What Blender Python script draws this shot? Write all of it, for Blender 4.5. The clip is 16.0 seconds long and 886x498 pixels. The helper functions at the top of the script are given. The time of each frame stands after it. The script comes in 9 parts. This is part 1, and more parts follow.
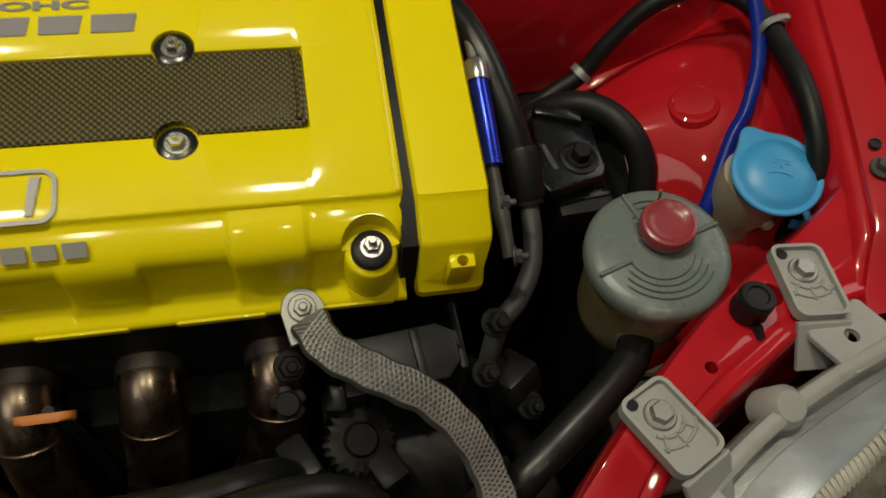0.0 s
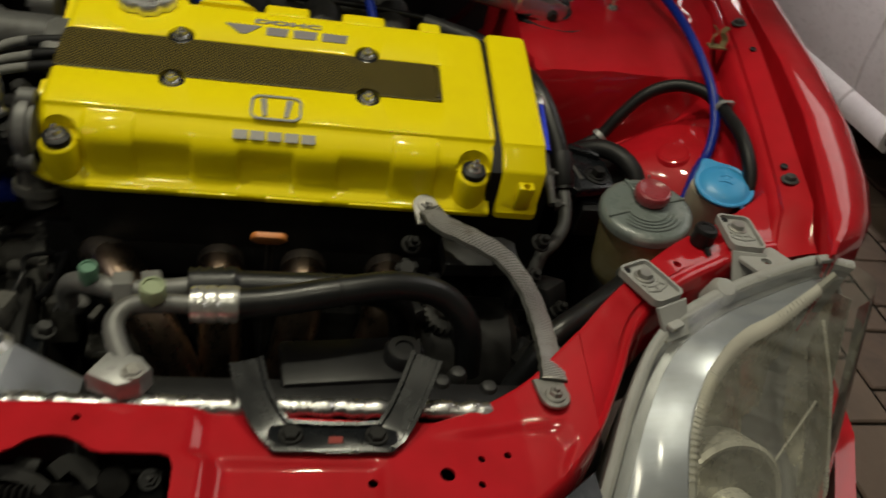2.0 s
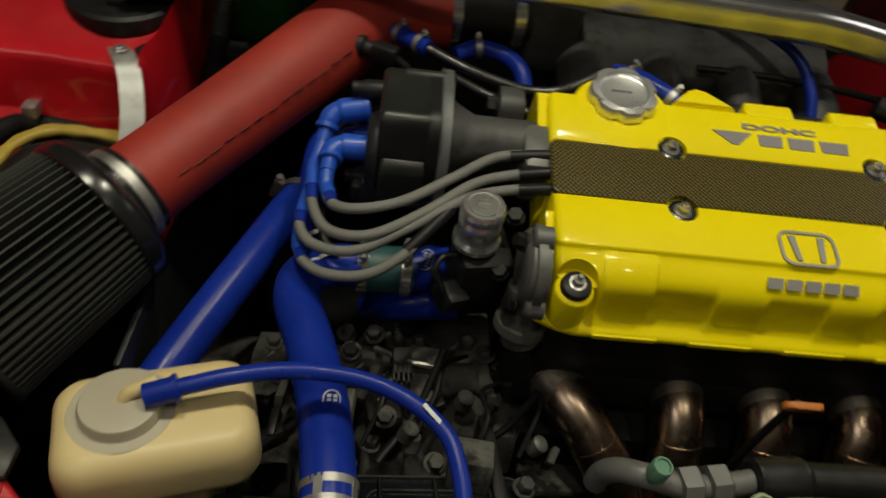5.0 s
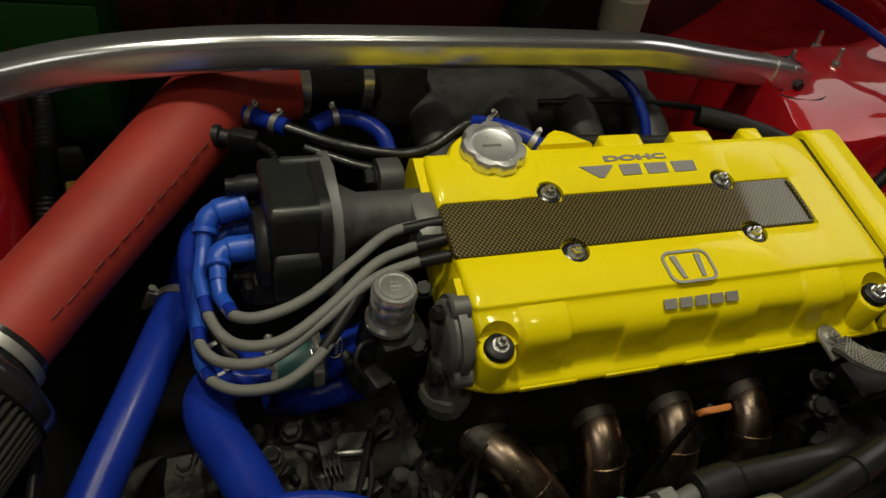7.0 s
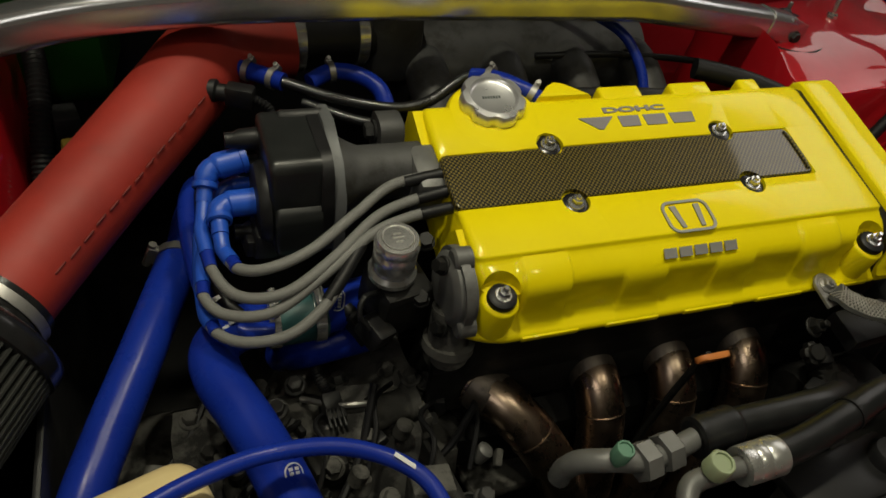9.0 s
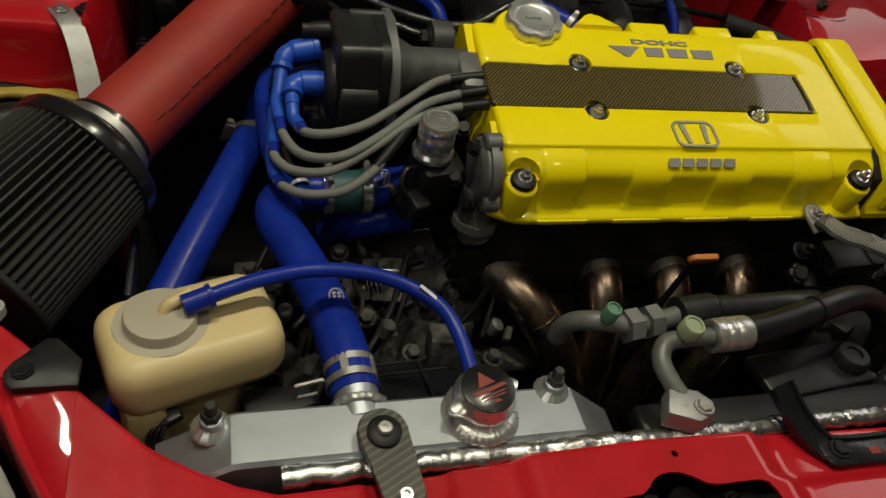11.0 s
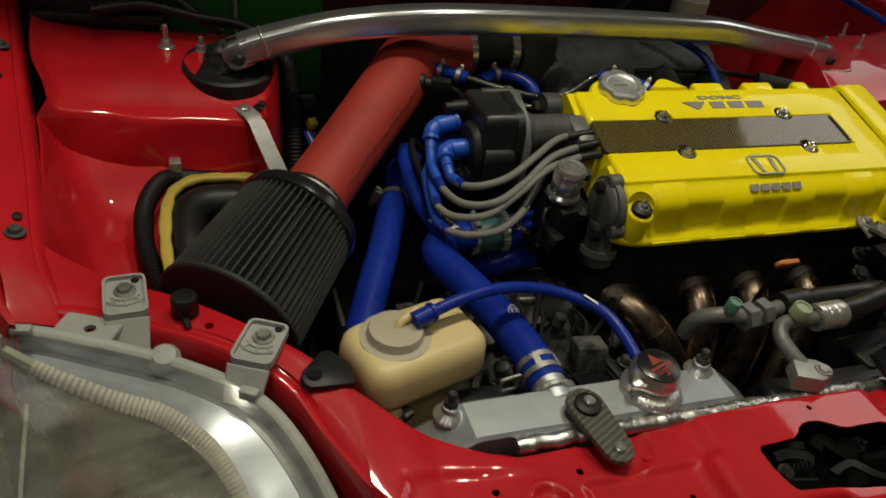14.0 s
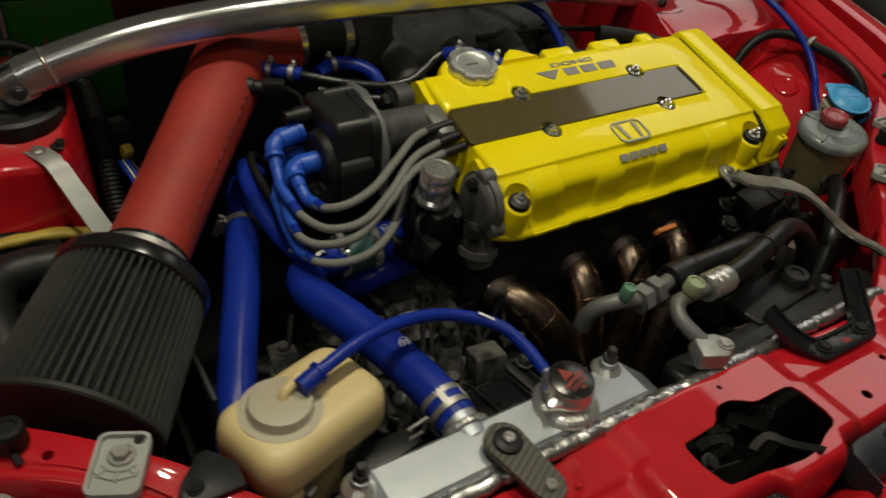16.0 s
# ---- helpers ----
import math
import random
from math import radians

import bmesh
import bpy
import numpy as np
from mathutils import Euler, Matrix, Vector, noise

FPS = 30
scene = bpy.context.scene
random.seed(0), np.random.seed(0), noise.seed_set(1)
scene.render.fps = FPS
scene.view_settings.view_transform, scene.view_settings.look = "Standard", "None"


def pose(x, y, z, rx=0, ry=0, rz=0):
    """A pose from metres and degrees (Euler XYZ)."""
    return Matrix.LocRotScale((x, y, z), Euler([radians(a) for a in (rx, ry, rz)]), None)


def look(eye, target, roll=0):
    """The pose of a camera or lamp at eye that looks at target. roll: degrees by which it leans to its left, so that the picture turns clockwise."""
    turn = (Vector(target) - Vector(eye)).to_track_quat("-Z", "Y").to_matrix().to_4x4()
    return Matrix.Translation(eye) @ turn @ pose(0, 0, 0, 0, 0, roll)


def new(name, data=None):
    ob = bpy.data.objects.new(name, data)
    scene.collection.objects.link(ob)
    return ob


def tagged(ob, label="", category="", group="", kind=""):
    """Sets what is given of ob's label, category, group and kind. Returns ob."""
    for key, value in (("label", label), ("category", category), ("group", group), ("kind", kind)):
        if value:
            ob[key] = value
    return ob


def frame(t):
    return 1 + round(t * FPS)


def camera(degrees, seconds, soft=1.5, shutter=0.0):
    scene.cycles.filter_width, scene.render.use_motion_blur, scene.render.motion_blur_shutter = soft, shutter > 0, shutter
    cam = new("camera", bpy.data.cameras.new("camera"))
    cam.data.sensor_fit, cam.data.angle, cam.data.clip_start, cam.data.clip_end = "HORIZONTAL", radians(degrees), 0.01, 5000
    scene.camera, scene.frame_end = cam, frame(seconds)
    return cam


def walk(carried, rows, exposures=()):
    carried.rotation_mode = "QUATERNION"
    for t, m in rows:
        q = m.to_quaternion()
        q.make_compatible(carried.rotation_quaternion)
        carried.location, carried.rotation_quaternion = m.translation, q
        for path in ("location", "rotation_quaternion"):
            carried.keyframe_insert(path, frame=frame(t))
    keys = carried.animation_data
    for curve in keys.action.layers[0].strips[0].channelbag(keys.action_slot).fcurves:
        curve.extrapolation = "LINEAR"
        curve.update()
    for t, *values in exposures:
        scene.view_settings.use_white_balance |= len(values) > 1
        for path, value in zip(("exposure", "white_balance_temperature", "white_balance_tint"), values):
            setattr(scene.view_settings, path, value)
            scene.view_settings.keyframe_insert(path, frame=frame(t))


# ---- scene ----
cam = camera(60.6, 16.0, 1.5, 0.35)
PATH = [
    (0, (0.287, -0.002, 1.136), (0.65, 1.144, -0.463), 8.5),
    (0.5, (0.227, -0.077, 1.165), (0.71, 1.236, -0.264), 7.9),
    (1, (0.198, -0.126, 1.173), (0.718, 1.288, -0.143), 7.5),
    (1.5, (0.195, -0.22, 1.175), (0.706, 1.263, -0.066), 9.3),
    (2, (0.162, -0.349, 1.159), (0.545, 1.196, -0.051), 12.0),
    (2.5, (0.101, -0.384, 1.165), (0.148, 1.188, -0.071), 11.6),
    (3, (-0.048, -0.351, 1.173), (-0.04, 1.247, -0.03), 8.7),
    (3.1, (-0.081, -0.344, 1.174), (-0.073, 1.256, -0.025), 8.3),
    (3.5, (-0.149, -0.331, 1.157), (-0.166, 1.248, -0.07), 10.6),
    (4, (-0.166, -0.28, 1.15), (-0.237, 1.264, -0.119), 13.1),
    (4.5, (-0.156, -0.219, 1.147), (-0.254, 1.308, -0.14), 12.1),
    (5, (-0.194, -0.15, 1.165), (-0.031, 1.344, -0.155), 9.6),
    (5.2, (-0.187, -0.148, 1.166), (0.047, 1.388, -0.092), 5.7),
    (7.3, (-0.266, -0.1, 1.192), (0.369, 1.344, -0.038), 9.8),
    (7.5, (-0.267, -0.1, 1.192), (0.361, 1.344, -0.041), 9.7),
    (8, (-0.266, -0.098, 1.187), (0.363, 1.328, -0.066), 10.0),
    (8.5, (-0.267, -0.102, 1.186), (0.368, 1.303, -0.088), 9.9),
    (9, (-0.27, -0.108, 1.182), (0.367, 1.275, -0.115), 9.6),
    (9.2, (-0.27, -0.112, 1.179), (0.375, 1.26, -0.126), 9.8),
    (11.3, (-0.321, -0.253, 1.179), (0.204, 1.142, -0.154), 12.8),
    (11.5, (-0.362, -0.237, 1.184), (0.165, 1.165, -0.142), 11.6),
    (12, (-0.444, -0.209, 1.187), (0.141, 1.156, -0.153), 8.3),
    (12.5, (-0.451, -0.221, 1.184), (0.248, 1.069, -0.176), 8.0),
    (13, (-0.432, -0.295, 1.197), (0.296, 1.05, -0.092), 8.6),
    (13.5, (-0.477, -0.367, 1.211), (0.14, 1.126, 0.033), 9.6),
    (14, (-0.517, -0.35, 1.203), (0.09, 1.176, 0.061), 8.2),
    (14.5, (-0.574, -0.245, 1.222), (0.202, 1.222, 0.106), 4.6),
    (15, (-0.609, -0.188, 1.215), (0.29, 1.18, 0.066), 4.5),
    (15.5, (-0.583, -0.187, 1.213), (0.375, 1.106, 0.024), 5.2),
    (16, (-0.498, -0.23, 1.211), (0.453, 1.046, -0.001), 7.6),
]
walk(cam, [(t, look(eye, target, roll)) for t, eye, target, roll in PATH])

# ---------------------------------------------------------------- light
world = bpy.data.worlds.new("night_surroundings")
world.use_nodes = True
scene.world = world
wn = world.node_tree.nodes["Background"]
wn.inputs[0].default_value = (0.64, 0.62, 0.60, 1)
wn.inputs[1].default_value = 0.006


def lamp(name, at, aim, size, power, colour, size_y=None, spread=180):
    d = bpy.data.lights.new(name, "AREA")
    d.energy, d.color, d.size = power, colour, size
    d.spread = radians(spread)
    if size_y:
        d.shape, d.size_y = "RECTANGLE", size_y
    ob = new(name, d)
    ob.matrix_world = look(at, aim)
    return ob


# rear pair is the main overhead light; front pair is unseen added fill
for x, y, p, w in ((-0.42, 0.28, 9.8, 0.08), (0.24, 0.405, 9.2, 0.08), (-0.30, -0.60, 2.1, 0.08), (0.50, -0.60, 2.5, 0.08)):
    lamp("overhead_light", (x, y, 2.40), (x, y + 0.08, 0.0), w, p, (1.0, 0.95, 0.72))
lamp("ceiling_light_panel", (1.85, 0.95, 2.1), (1.849, 0.95, 0.0), 1.3, 7.5, (1.0, 0.95, 0.88), 0.9)
# unseen soft fill, added to brighten the front left
lamp("side_fill", (-1.5, -1.3, 2.4), (-0.3, 0.2, 0.75), 1.0, 4.5, (1.0, 0.95, 0.84), 0.8)
# unseen narrow fill, added only to brighten the white car and paving
lamp("white_car_fill", (0.95, 2.3, 2.2), (1.78, 1.35, 0.35), 0.3, 4, (1.0, 0.95, 0.92), None, 75)
scene.view_settings.exposure = 0.0

# ---------------------------------------------------------------- materials
def _mix(nt, a, b, fac):
    m = nt.nodes.new("ShaderNodeMix")
    m.data_type = "RGBA"
    for sock, v in ((m.inputs[0], fac), (m.inputs[6], a), (m.inputs[7], b)):
        if isinstance(v, bpy.types.NodeSocket):
            nt.links.new(v, sock)
        else:
            sock.default_value = v if isinstance(v, float) else (*v[:3], 1)
    return m.outputs[2]


def _noise(nt, scale, detail=4, stretch=None, rough=0.6):
    tc = nt.nodes.new("ShaderNodeTexCoord")
    n = nt.nodes.new("ShaderNodeTexNoise")
    n.inputs["Scale"].default_value, n.inputs["Detail"].default_value, n.inputs["Roughness"].default_value = scale, detail, rough
    src = tc.outputs["Object"]
    if stretch:
        mp = nt.nodes.new("ShaderNodeMapping")
        mp.inputs["Scale"].default_value = stretch
        nt.links.new(src, mp.inputs[0])
        src = mp.outputs[0]
    nt.links.new(src, n.inputs["Vector"])
    return n.outputs["Fac"]


def _ramp(nt, fac, lo, hi):
    r = nt.nodes.new("ShaderNodeMapRange")
    r.inputs[1].default_value, r.inputs[2].default_value = lo, hi
    nt.links.new(fac, r.inputs[0])
    return r.outputs[0]


def material(name, colour, rough=0.5, metal=0.0, dark=None, dirt=None, dirt_at=(0.55, 0.75), dirt_scale=30, grain=0, grain_scale=400,
             coat=0.0, stretch=None, spread=0.1, spec=0.5, wave=0.0, clear=0.0):
    """A surface with broad tone variation, optional dirt, fine relief and uneven gloss."""
    m = bpy.data.materials.new(name)
    m.use_nodes = True
    nt = m.node_tree
    b = nt.nodes["Principled BSDF"]
    base = _mix(nt, colour, dark or tuple(c * 0.82 for c in colour), _ramp(nt, _noise(nt, 14, 3), 0.35, 0.7))
    rs = _ramp(nt, _noise(nt, 55, 5, stretch), 0.2, 0.8)
    if dirt:
        d = _ramp(nt, _noise(nt, dirt_scale, 7, None, 0.7), *dirt_at)
        base = _mix(nt, base, dirt, d)
    nt.links.new(base, b.inputs["Base Color"])
    rr = nt.nodes.new("ShaderNodeMapRange")
    rr.inputs[3].default_value, rr.inputs[4].default_value = max(0.02, rough - spread), min(1, rough + spread)
    nt.links.new(rs, rr.inputs[0])
    nt.links.new(rr.outputs[0], b.inputs["Roughness"])
    b.inputs["Metallic"].default_value = metal
    b.inputs["Specular IOR Level"].default_value = spec
    b.inputs["Coat Weight"].default_value = coat
    b.inputs["Coat Roughness"].default_value = 0.06
    if clear:
        b.inputs["Transmission Weight"].default_value = clear
    if grain:
        bp = nt.nodes.new("ShaderNodeBump")
        bp.inputs["Strength"].default_value, bp.inputs["Distance"].default_value = grain, 0.001
        nt.links.new(_noise(nt, grain_scale, 3, stretch), bp.inputs["Height"])
        nt.links.new(bp.outputs[0], b.inputs["Normal"])
        if wave:
            bw = nt.nodes.new("ShaderNodeBump")
            bw.inputs["Strength"].default_value, bw.inputs["Distance"].default_value = wave, 0.004
            nt.links.new(_noise(nt, 22, 2), bw.inputs["Height"])
            nt.links.new(bw.outputs[0], bp.inputs["Normal"])
    return m


def wavy(name, kind, **kw):
    """Weave or braid: two crossing wave fields tint and lift the surface."""
    m = material(name, kw["a"], kw["rough"], kw.get("metal", 0.0), coat=kw.get("coat", 0.0))
    nt = m.node_tree
    b = nt.nodes["Principled BSDF"]
    tc = nt.nodes.new("ShaderNodeTexCoord")
    src = tc.outputs["Object"] if kind != "uv" else tc.outputs["UV"]
    outs = []
    for turn in kw["turns"]:
        mp = nt.nodes.new("ShaderNodeMapping")
        mp.inputs["Rotation"].default_value[2] = radians(turn)
        mp.inputs["Scale"].default_value = kw.get("stretch", (1, 1, 1))
        nt.links.new(src, mp.inputs[0])
        w = nt.nodes.new("ShaderNodeTexWave")
        w.inputs["Scale"].default_value = kw["scale"]
        w.inputs["Distortion"].default_value = kw.get("wobble", 0.0)
        nt.links.new(mp.outputs[0], w.inputs["Vector"])
        outs.append(w.outputs["Fac"])
    mul = nt.nodes.new("ShaderNodeMath")
    mul.operation = kw.get("op", "MULTIPLY")
    nt.links.new(outs[0], mul.inputs[0])
    nt.links.new(outs[1], mul.inputs[1])
    f = _ramp(nt, mul.outputs[0], *kw.get("range", (0.1, 0.6)))
    nt.links.new(_mix(nt, kw["a"], kw["b"], f), b.inputs["Base Color"])
    bp = nt.nodes.new("ShaderNodeBump")
    bp.inputs["Strength"].default_value, bp.inputs["Distance"].default_value = kw.get("bump", 0.3), 0.001
    nt.links.new(f, bp.inputs["Height"])
    nt.links.new(bp.outputs[0], b.inputs["Normal"])
    return m


YELLOW = material("yellow_powder_coat", (0.84, 0.69, 0.001), 0.5, dark=(0.81, 0.655, 0.001), coat=0.45, grain=0.03, grain_scale=500, dirt=(0.45, 0.36, 0.01), dirt_at=(0.74, 0.8), dirt_scale=60, spec=0.12)
YELLOW.node_tree.nodes["Principled BSDF"].inputs["Coat Roughness"].default_value = 0.09
RED = material("red_car_paint", (0.50, 0.009, 0.018), 0.45, dark=(0.39, 0.007, 0.012), spec=0.12, coat=0.9, dirt=(0.30, 0.03, 0.03), dirt_at=(0.68, 0.82), dirt_scale=22, grain=0.03, grain_scale=220, wave=0.17)
RED.node_tree.nodes["Principled BSDF"].inputs["Coat Roughness"].default_value = 0.045
# darker copy of the red: the bonnet's shade painted into the bulkhead
RED_SHADED = material("shaded_red_paint", (0.07, 0.003, 0.005), 0.55, dark=(0.035, 0.003, 0.004), spec=0.3, coat=0.1, dirt=(0.08, 0.012, 0.012), dirt_at=(0.55, 0.8), dirt_scale=16, grain=0.05, grain_scale=200)
PIPE_RED = material("wrinkle_red_pipe_paint", (0.335, 0.026, 0.016), 0.58, dark=(0.25, 0.020, 0.013), dirt=(0.20, 0.025, 0.02), dirt_at=(0.6, 0.8), dirt_scale=14, grain=0.12, grain_scale=700)
PIPE_SEAM = material("worn_seam_paint", (0.16, 0.016, 0.012), 0.65, dark=(0.10, 0.011, 0.009), grain=0.1)
BLUE = material("blue_silicone", (0.008, 0.029, 0.30), 0.30, dark=(0.006, 0.020, 0.23), spec=0.22, dirt=(0.03, 0.05, 0.20), dirt_at=(0.62, 0.85), dirt_scale=40, grain=0.05, grain_scale=350)
BLUE_ANODISED = material("blue_anodised_metal", (0.03, 0.06, 0.62), 0.26, 0.75, dark=(0.025, 0.05, 0.54), spread=0.05)
BLUE_BOOT = material("bright_blue_rubber", (0.016, 0.085, 0.52), 0.38, dark=(0.014, 0.07, 0.43), grain=0.05)
CAP_BLUE = material("sky_blue_plastic", (0.06, 0.36, 0.72), 0.35, dark=(0.05, 0.31, 0.64), dirt=(0.1, 0.25, 0.4), dirt_at=(0.66, 0.85), grain=0.05)
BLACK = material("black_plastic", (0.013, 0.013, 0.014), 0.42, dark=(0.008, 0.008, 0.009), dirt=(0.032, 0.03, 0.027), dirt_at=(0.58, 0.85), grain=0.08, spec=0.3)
BLACK_GLOSS = material("glossy_black_plastic", (0.014, 0.014, 0.015), 0.22, dark=(0.01, 0.01, 0.011), dirt=(0.04, 0.04, 0.038), dirt_at=(0.6, 0.9), grain=0.04)
CAP_BLACK = material("aged_black_plastic", (0.014, 0.0155, 0.0155), 0.36, dark=(0.010, 0.011, 0.011), dirt=(0.03, 0.031, 0.03), dirt_at=(0.56, 0.82), grain=0.06, spec=0.4)
RUBBER = material("black_rubber_hose", (0.010, 0.010, 0.011), 0.46, dark=(0.007, 0.007, 0.008), dirt=(0.04, 0.038, 0.034), dirt_at=(0.58, 0.85), dirt_scale=25, grain=0.08, grain_scale=300, spec=0.3)
HOSE_SATIN = material("satin_grey_rubber", (0.010, 0.0105, 0.0115), 0.36, dark=(0.007, 0.0075, 0.008), dirt=(0.022, 0.022, 0.0215), dirt_at=(0.58, 0.85), dirt_scale=25, grain=0.06, grain_scale=300, spec=0.5)
SATIN_BLACK = material("satin_black_paint", (0.008, 0.0092, 0.0112), 0.26, dark=(0.006, 0.007, 0.0085), dirt=(0.018, 0.018, 0.018), dirt_at=(0.6, 0.85), dirt_scale=30, grain=0.05, spec=0.45)
SATIN_GREY = material("dark_blue_grey_plastic", (0.019, 0.0225, 0.029), 0.30, dark=(0.015, 0.018, 0.023), dirt=(0.03, 0.033, 0.038), dirt_at=(0.58, 0.85), dirt_scale=18, grain=0.06, spec=0.5)
FILTER_RIM = material("grey_black_rubber", (0.030, 0.031, 0.029), 0.55, dark=(0.022, 0.023, 0.021), grain=0.08, spec=0.3)
FILTER = material("pleated_filter_cloth", (0.034, 0.036, 0.033), 0.7, dark=(0.017, 0.018, 0.017), dirt=(0.04, 0.037, 0.034), dirt_at=(0.5, 0.9), dirt_scale=50, grain=0.2, grain_scale=900, spec=0.3)
# near-black base with random paler grime patches
GRIME = material("near_black_metal", (0.012, 0.0115, 0.011), 0.55, 0.1, dark=(0.005, 0.005, 0.005), dirt=(0.034, 0.032, 0.029), dirt_at=(0.55, 0.8), dirt_scale=24, grain=0.3, grain_scale=160, spec=0.3)
# near-black steel: shade inside the latch opening put into the colour
SHADED_STEEL = material("shaded_steel", (0.006, 0.0055, 0.005), 0.5, dark=(0.003, 0.003, 0.0028), dirt=(0.020, 0.017, 0.013), dirt_at=(0.6, 0.85), dirt_scale=60, grain=0.3, grain_scale=200, spec=0.15)
CAST = material("dirty_cast_aluminium", (0.085, 0.085, 0.085), 0.55, 0.4, dark=(0.05, 0.05, 0.05), dirt=(0.025, 0.023, 0.02), dirt_at=(0.5, 0.72), dirt_scale=28, grain=0.25, grain_scale=260)
MID_CAST = material("grey_cast_aluminium", (0.20, 0.20, 0.195), 0.5, 0.4, dark=(0.09, 0.09, 0.088), dirt=(0.06, 0.057, 0.052), dirt_at=(0.55, 0.75), dirt_scale=30, grain=0.2, grain_scale=260)
CAST_GREY = material("oxidised_cast_alloy", (0.13, 0.135, 0.14), 0.55, 0.3, dark=(0.08, 0.083, 0.086), dirt=(0.04, 0.038, 0.035), dirt_at=(0.52, 0.75), dirt_scale=34, grain=0.2, grain_scale=260)
DUSTY = material("dusty_cast_metal", (0.105, 0.102, 0.094), 0.75, dark=(0.055, 0.053, 0.049), dirt=(0.010, 0.0095, 0.009), dirt_at=(0.48, 0.62), dirt_scale=22, grain=0.5, grain_scale=180, spec=0.25)
# dark tone paints the rear shade on the throttle; dull fasteners share it
DARK_CAST = material("dark_cast_aluminium", (0.045, 0.045, 0.046), 0.5, 0.4, dark=(0.02, 0.02, 0.02), dirt=(0.09, 0.088, 0.085), dirt_at=(0.6, 0.85), dirt_scale=20, grain=0.2, grain_scale=260)
CAST_PALE = material("pale_cast_aluminium", (0.40, 0.40, 0.40), 0.5, 0.7, dark=(0.28, 0.28, 0.28), dirt=(0.12, 0.11, 0.10), dirt_at=(0.55, 0.8), dirt_scale=32, grain=0.2, grain_scale=320)
ALU = material("brushed_aluminium", (0.44, 0.465, 0.505), 0.46, 0.85, dark=(0.33, 0.35, 0.385), dirt=(0.30, 0.30, 0.30), dirt_at=(0.6, 0.85), dirt_scale=35, grain=0.08, grain_scale=300, stretch=(6, 90, 90))
WELD = material("bright_weld_aluminium", (0.72, 0.72, 0.70), 0.30, 0.8, dark=(0.58, 0.58, 0.56), dirt=(0.34, 0.33, 0.30), dirt_at=(0.6, 0.85), dirt_scale=80, grain=0.15, grain_scale=240)
POLISHED = material("polished_aluminium", (0.73, 0.74, 0.77), 0.23, 0.90, dark=(0.68, 0.68, 0.70), spread=0.02)
CHROME = material("bright_plated_steel", (0.82, 0.82, 0.80), 0.2, 0.86, dark=(0.60, 0.60, 0.59), dirt=(0.3, 0.28, 0.24), dirt_at=(0.62, 0.85), dirt_scale=90)
CAN = material("bright_nickel", (0.74, 0.74, 0.73), 0.22, 0.85, dark=(0.62, 0.62, 0.61), spread=0.05)
MACHINED = material("machined_aluminium", (0.80, 0.80, 0.81), 0.30, 0.82, dark=(0.72, 0.72, 0.73), spread=0.06, grain=0.03, grain_scale=900)
STEEL = material("dull_zinc_steel", (0.45, 0.44, 0.42), 0.45, 0.85, dark=(0.30, 0.29, 0.28), dirt=(0.16, 0.13, 0.09), dirt_at=(0.55, 0.8), dirt_scale=70, grain=0.1)
HEADER = material("heat_tinted_steel", (0.58, 0.45, 0.34), 0.29, 1.0, dark=(0.34, 0.235, 0.17), dirt=(0.15, 0.115, 0.09), dirt_at=(0.55, 0.78), dirt_scale=22, grain=0.06, grain_scale=200)
HEADER_DULL = material("sooty_header_steel", (0.16, 0.135, 0.115), 0.45, 0.75, dark=(0.09, 0.075, 0.063), dirt=(0.02, 0.018, 0.016), dirt_at=(0.5, 0.75), dirt_scale=40, grain=0.1)
CREAM = material("yellowed_plastic", (0.66, 0.53, 0.27), 0.42, dark=(0.60, 0.47, 0.23), dirt=(0.40, 0.30, 0.15), dirt_at=(0.6, 0.85), dirt_scale=18, grain=0.05)
CREAM_GREY = material("grey_cream_plastic", (0.44, 0.40, 0.31), 0.45, dark=(0.38, 0.34, 0.26), grain=0.05)
MURKY = material("murky_translucent_plastic", (0.25, 0.215, 0.10), 0.34, dark=(0.17, 0.145, 0.07), dirt=(0.30, 0.27, 0.17), dirt_at=(0.5, 0.8), dirt_scale=20, grain=0.05)
LID_GREY = material("grey_green_plastic", (0.13, 0.155, 0.15), 0.3, dark=(0.16, 0.185, 0.175), dirt=(0.33, 0.34, 0.32), dirt_at=(0.56, 0.8), grain=0.05)
LID_RED = material("faded_red_plastic", (0.31, 0.048, 0.060), 0.26, dark=(0.25, 0.038, 0.048), grain=0.04)
GREY_PLASTIC = material("light_grey_plastic", (0.36, 0.36, 0.35), 0.5, dark=(0.30, 0.30, 0.29), dirt=(0.22, 0.21, 0.19), dirt_at=(0.55, 0.8), dirt_scale=45, grain=0.1)
WIRE_GREY = wavy("braided_grey_lead", "obj", a=(0.22, 0.22, 0.21), b=(0.075, 0.075, 0.07), rough=0.55, scale=420, turns=(40, -40), bump=0.4)
BRAID = wavy("tinned_braid", "uv", a=(0.08, 0.08, 0.075), b=(0.30, 0.30, 0.28), rough=0.45, metal=0.6, scale=1.0, turns=(35, -35), stretch=(1.7, 1.7, 1), wobble=0.6, bump=1.0, range=(0.1, 0.7))


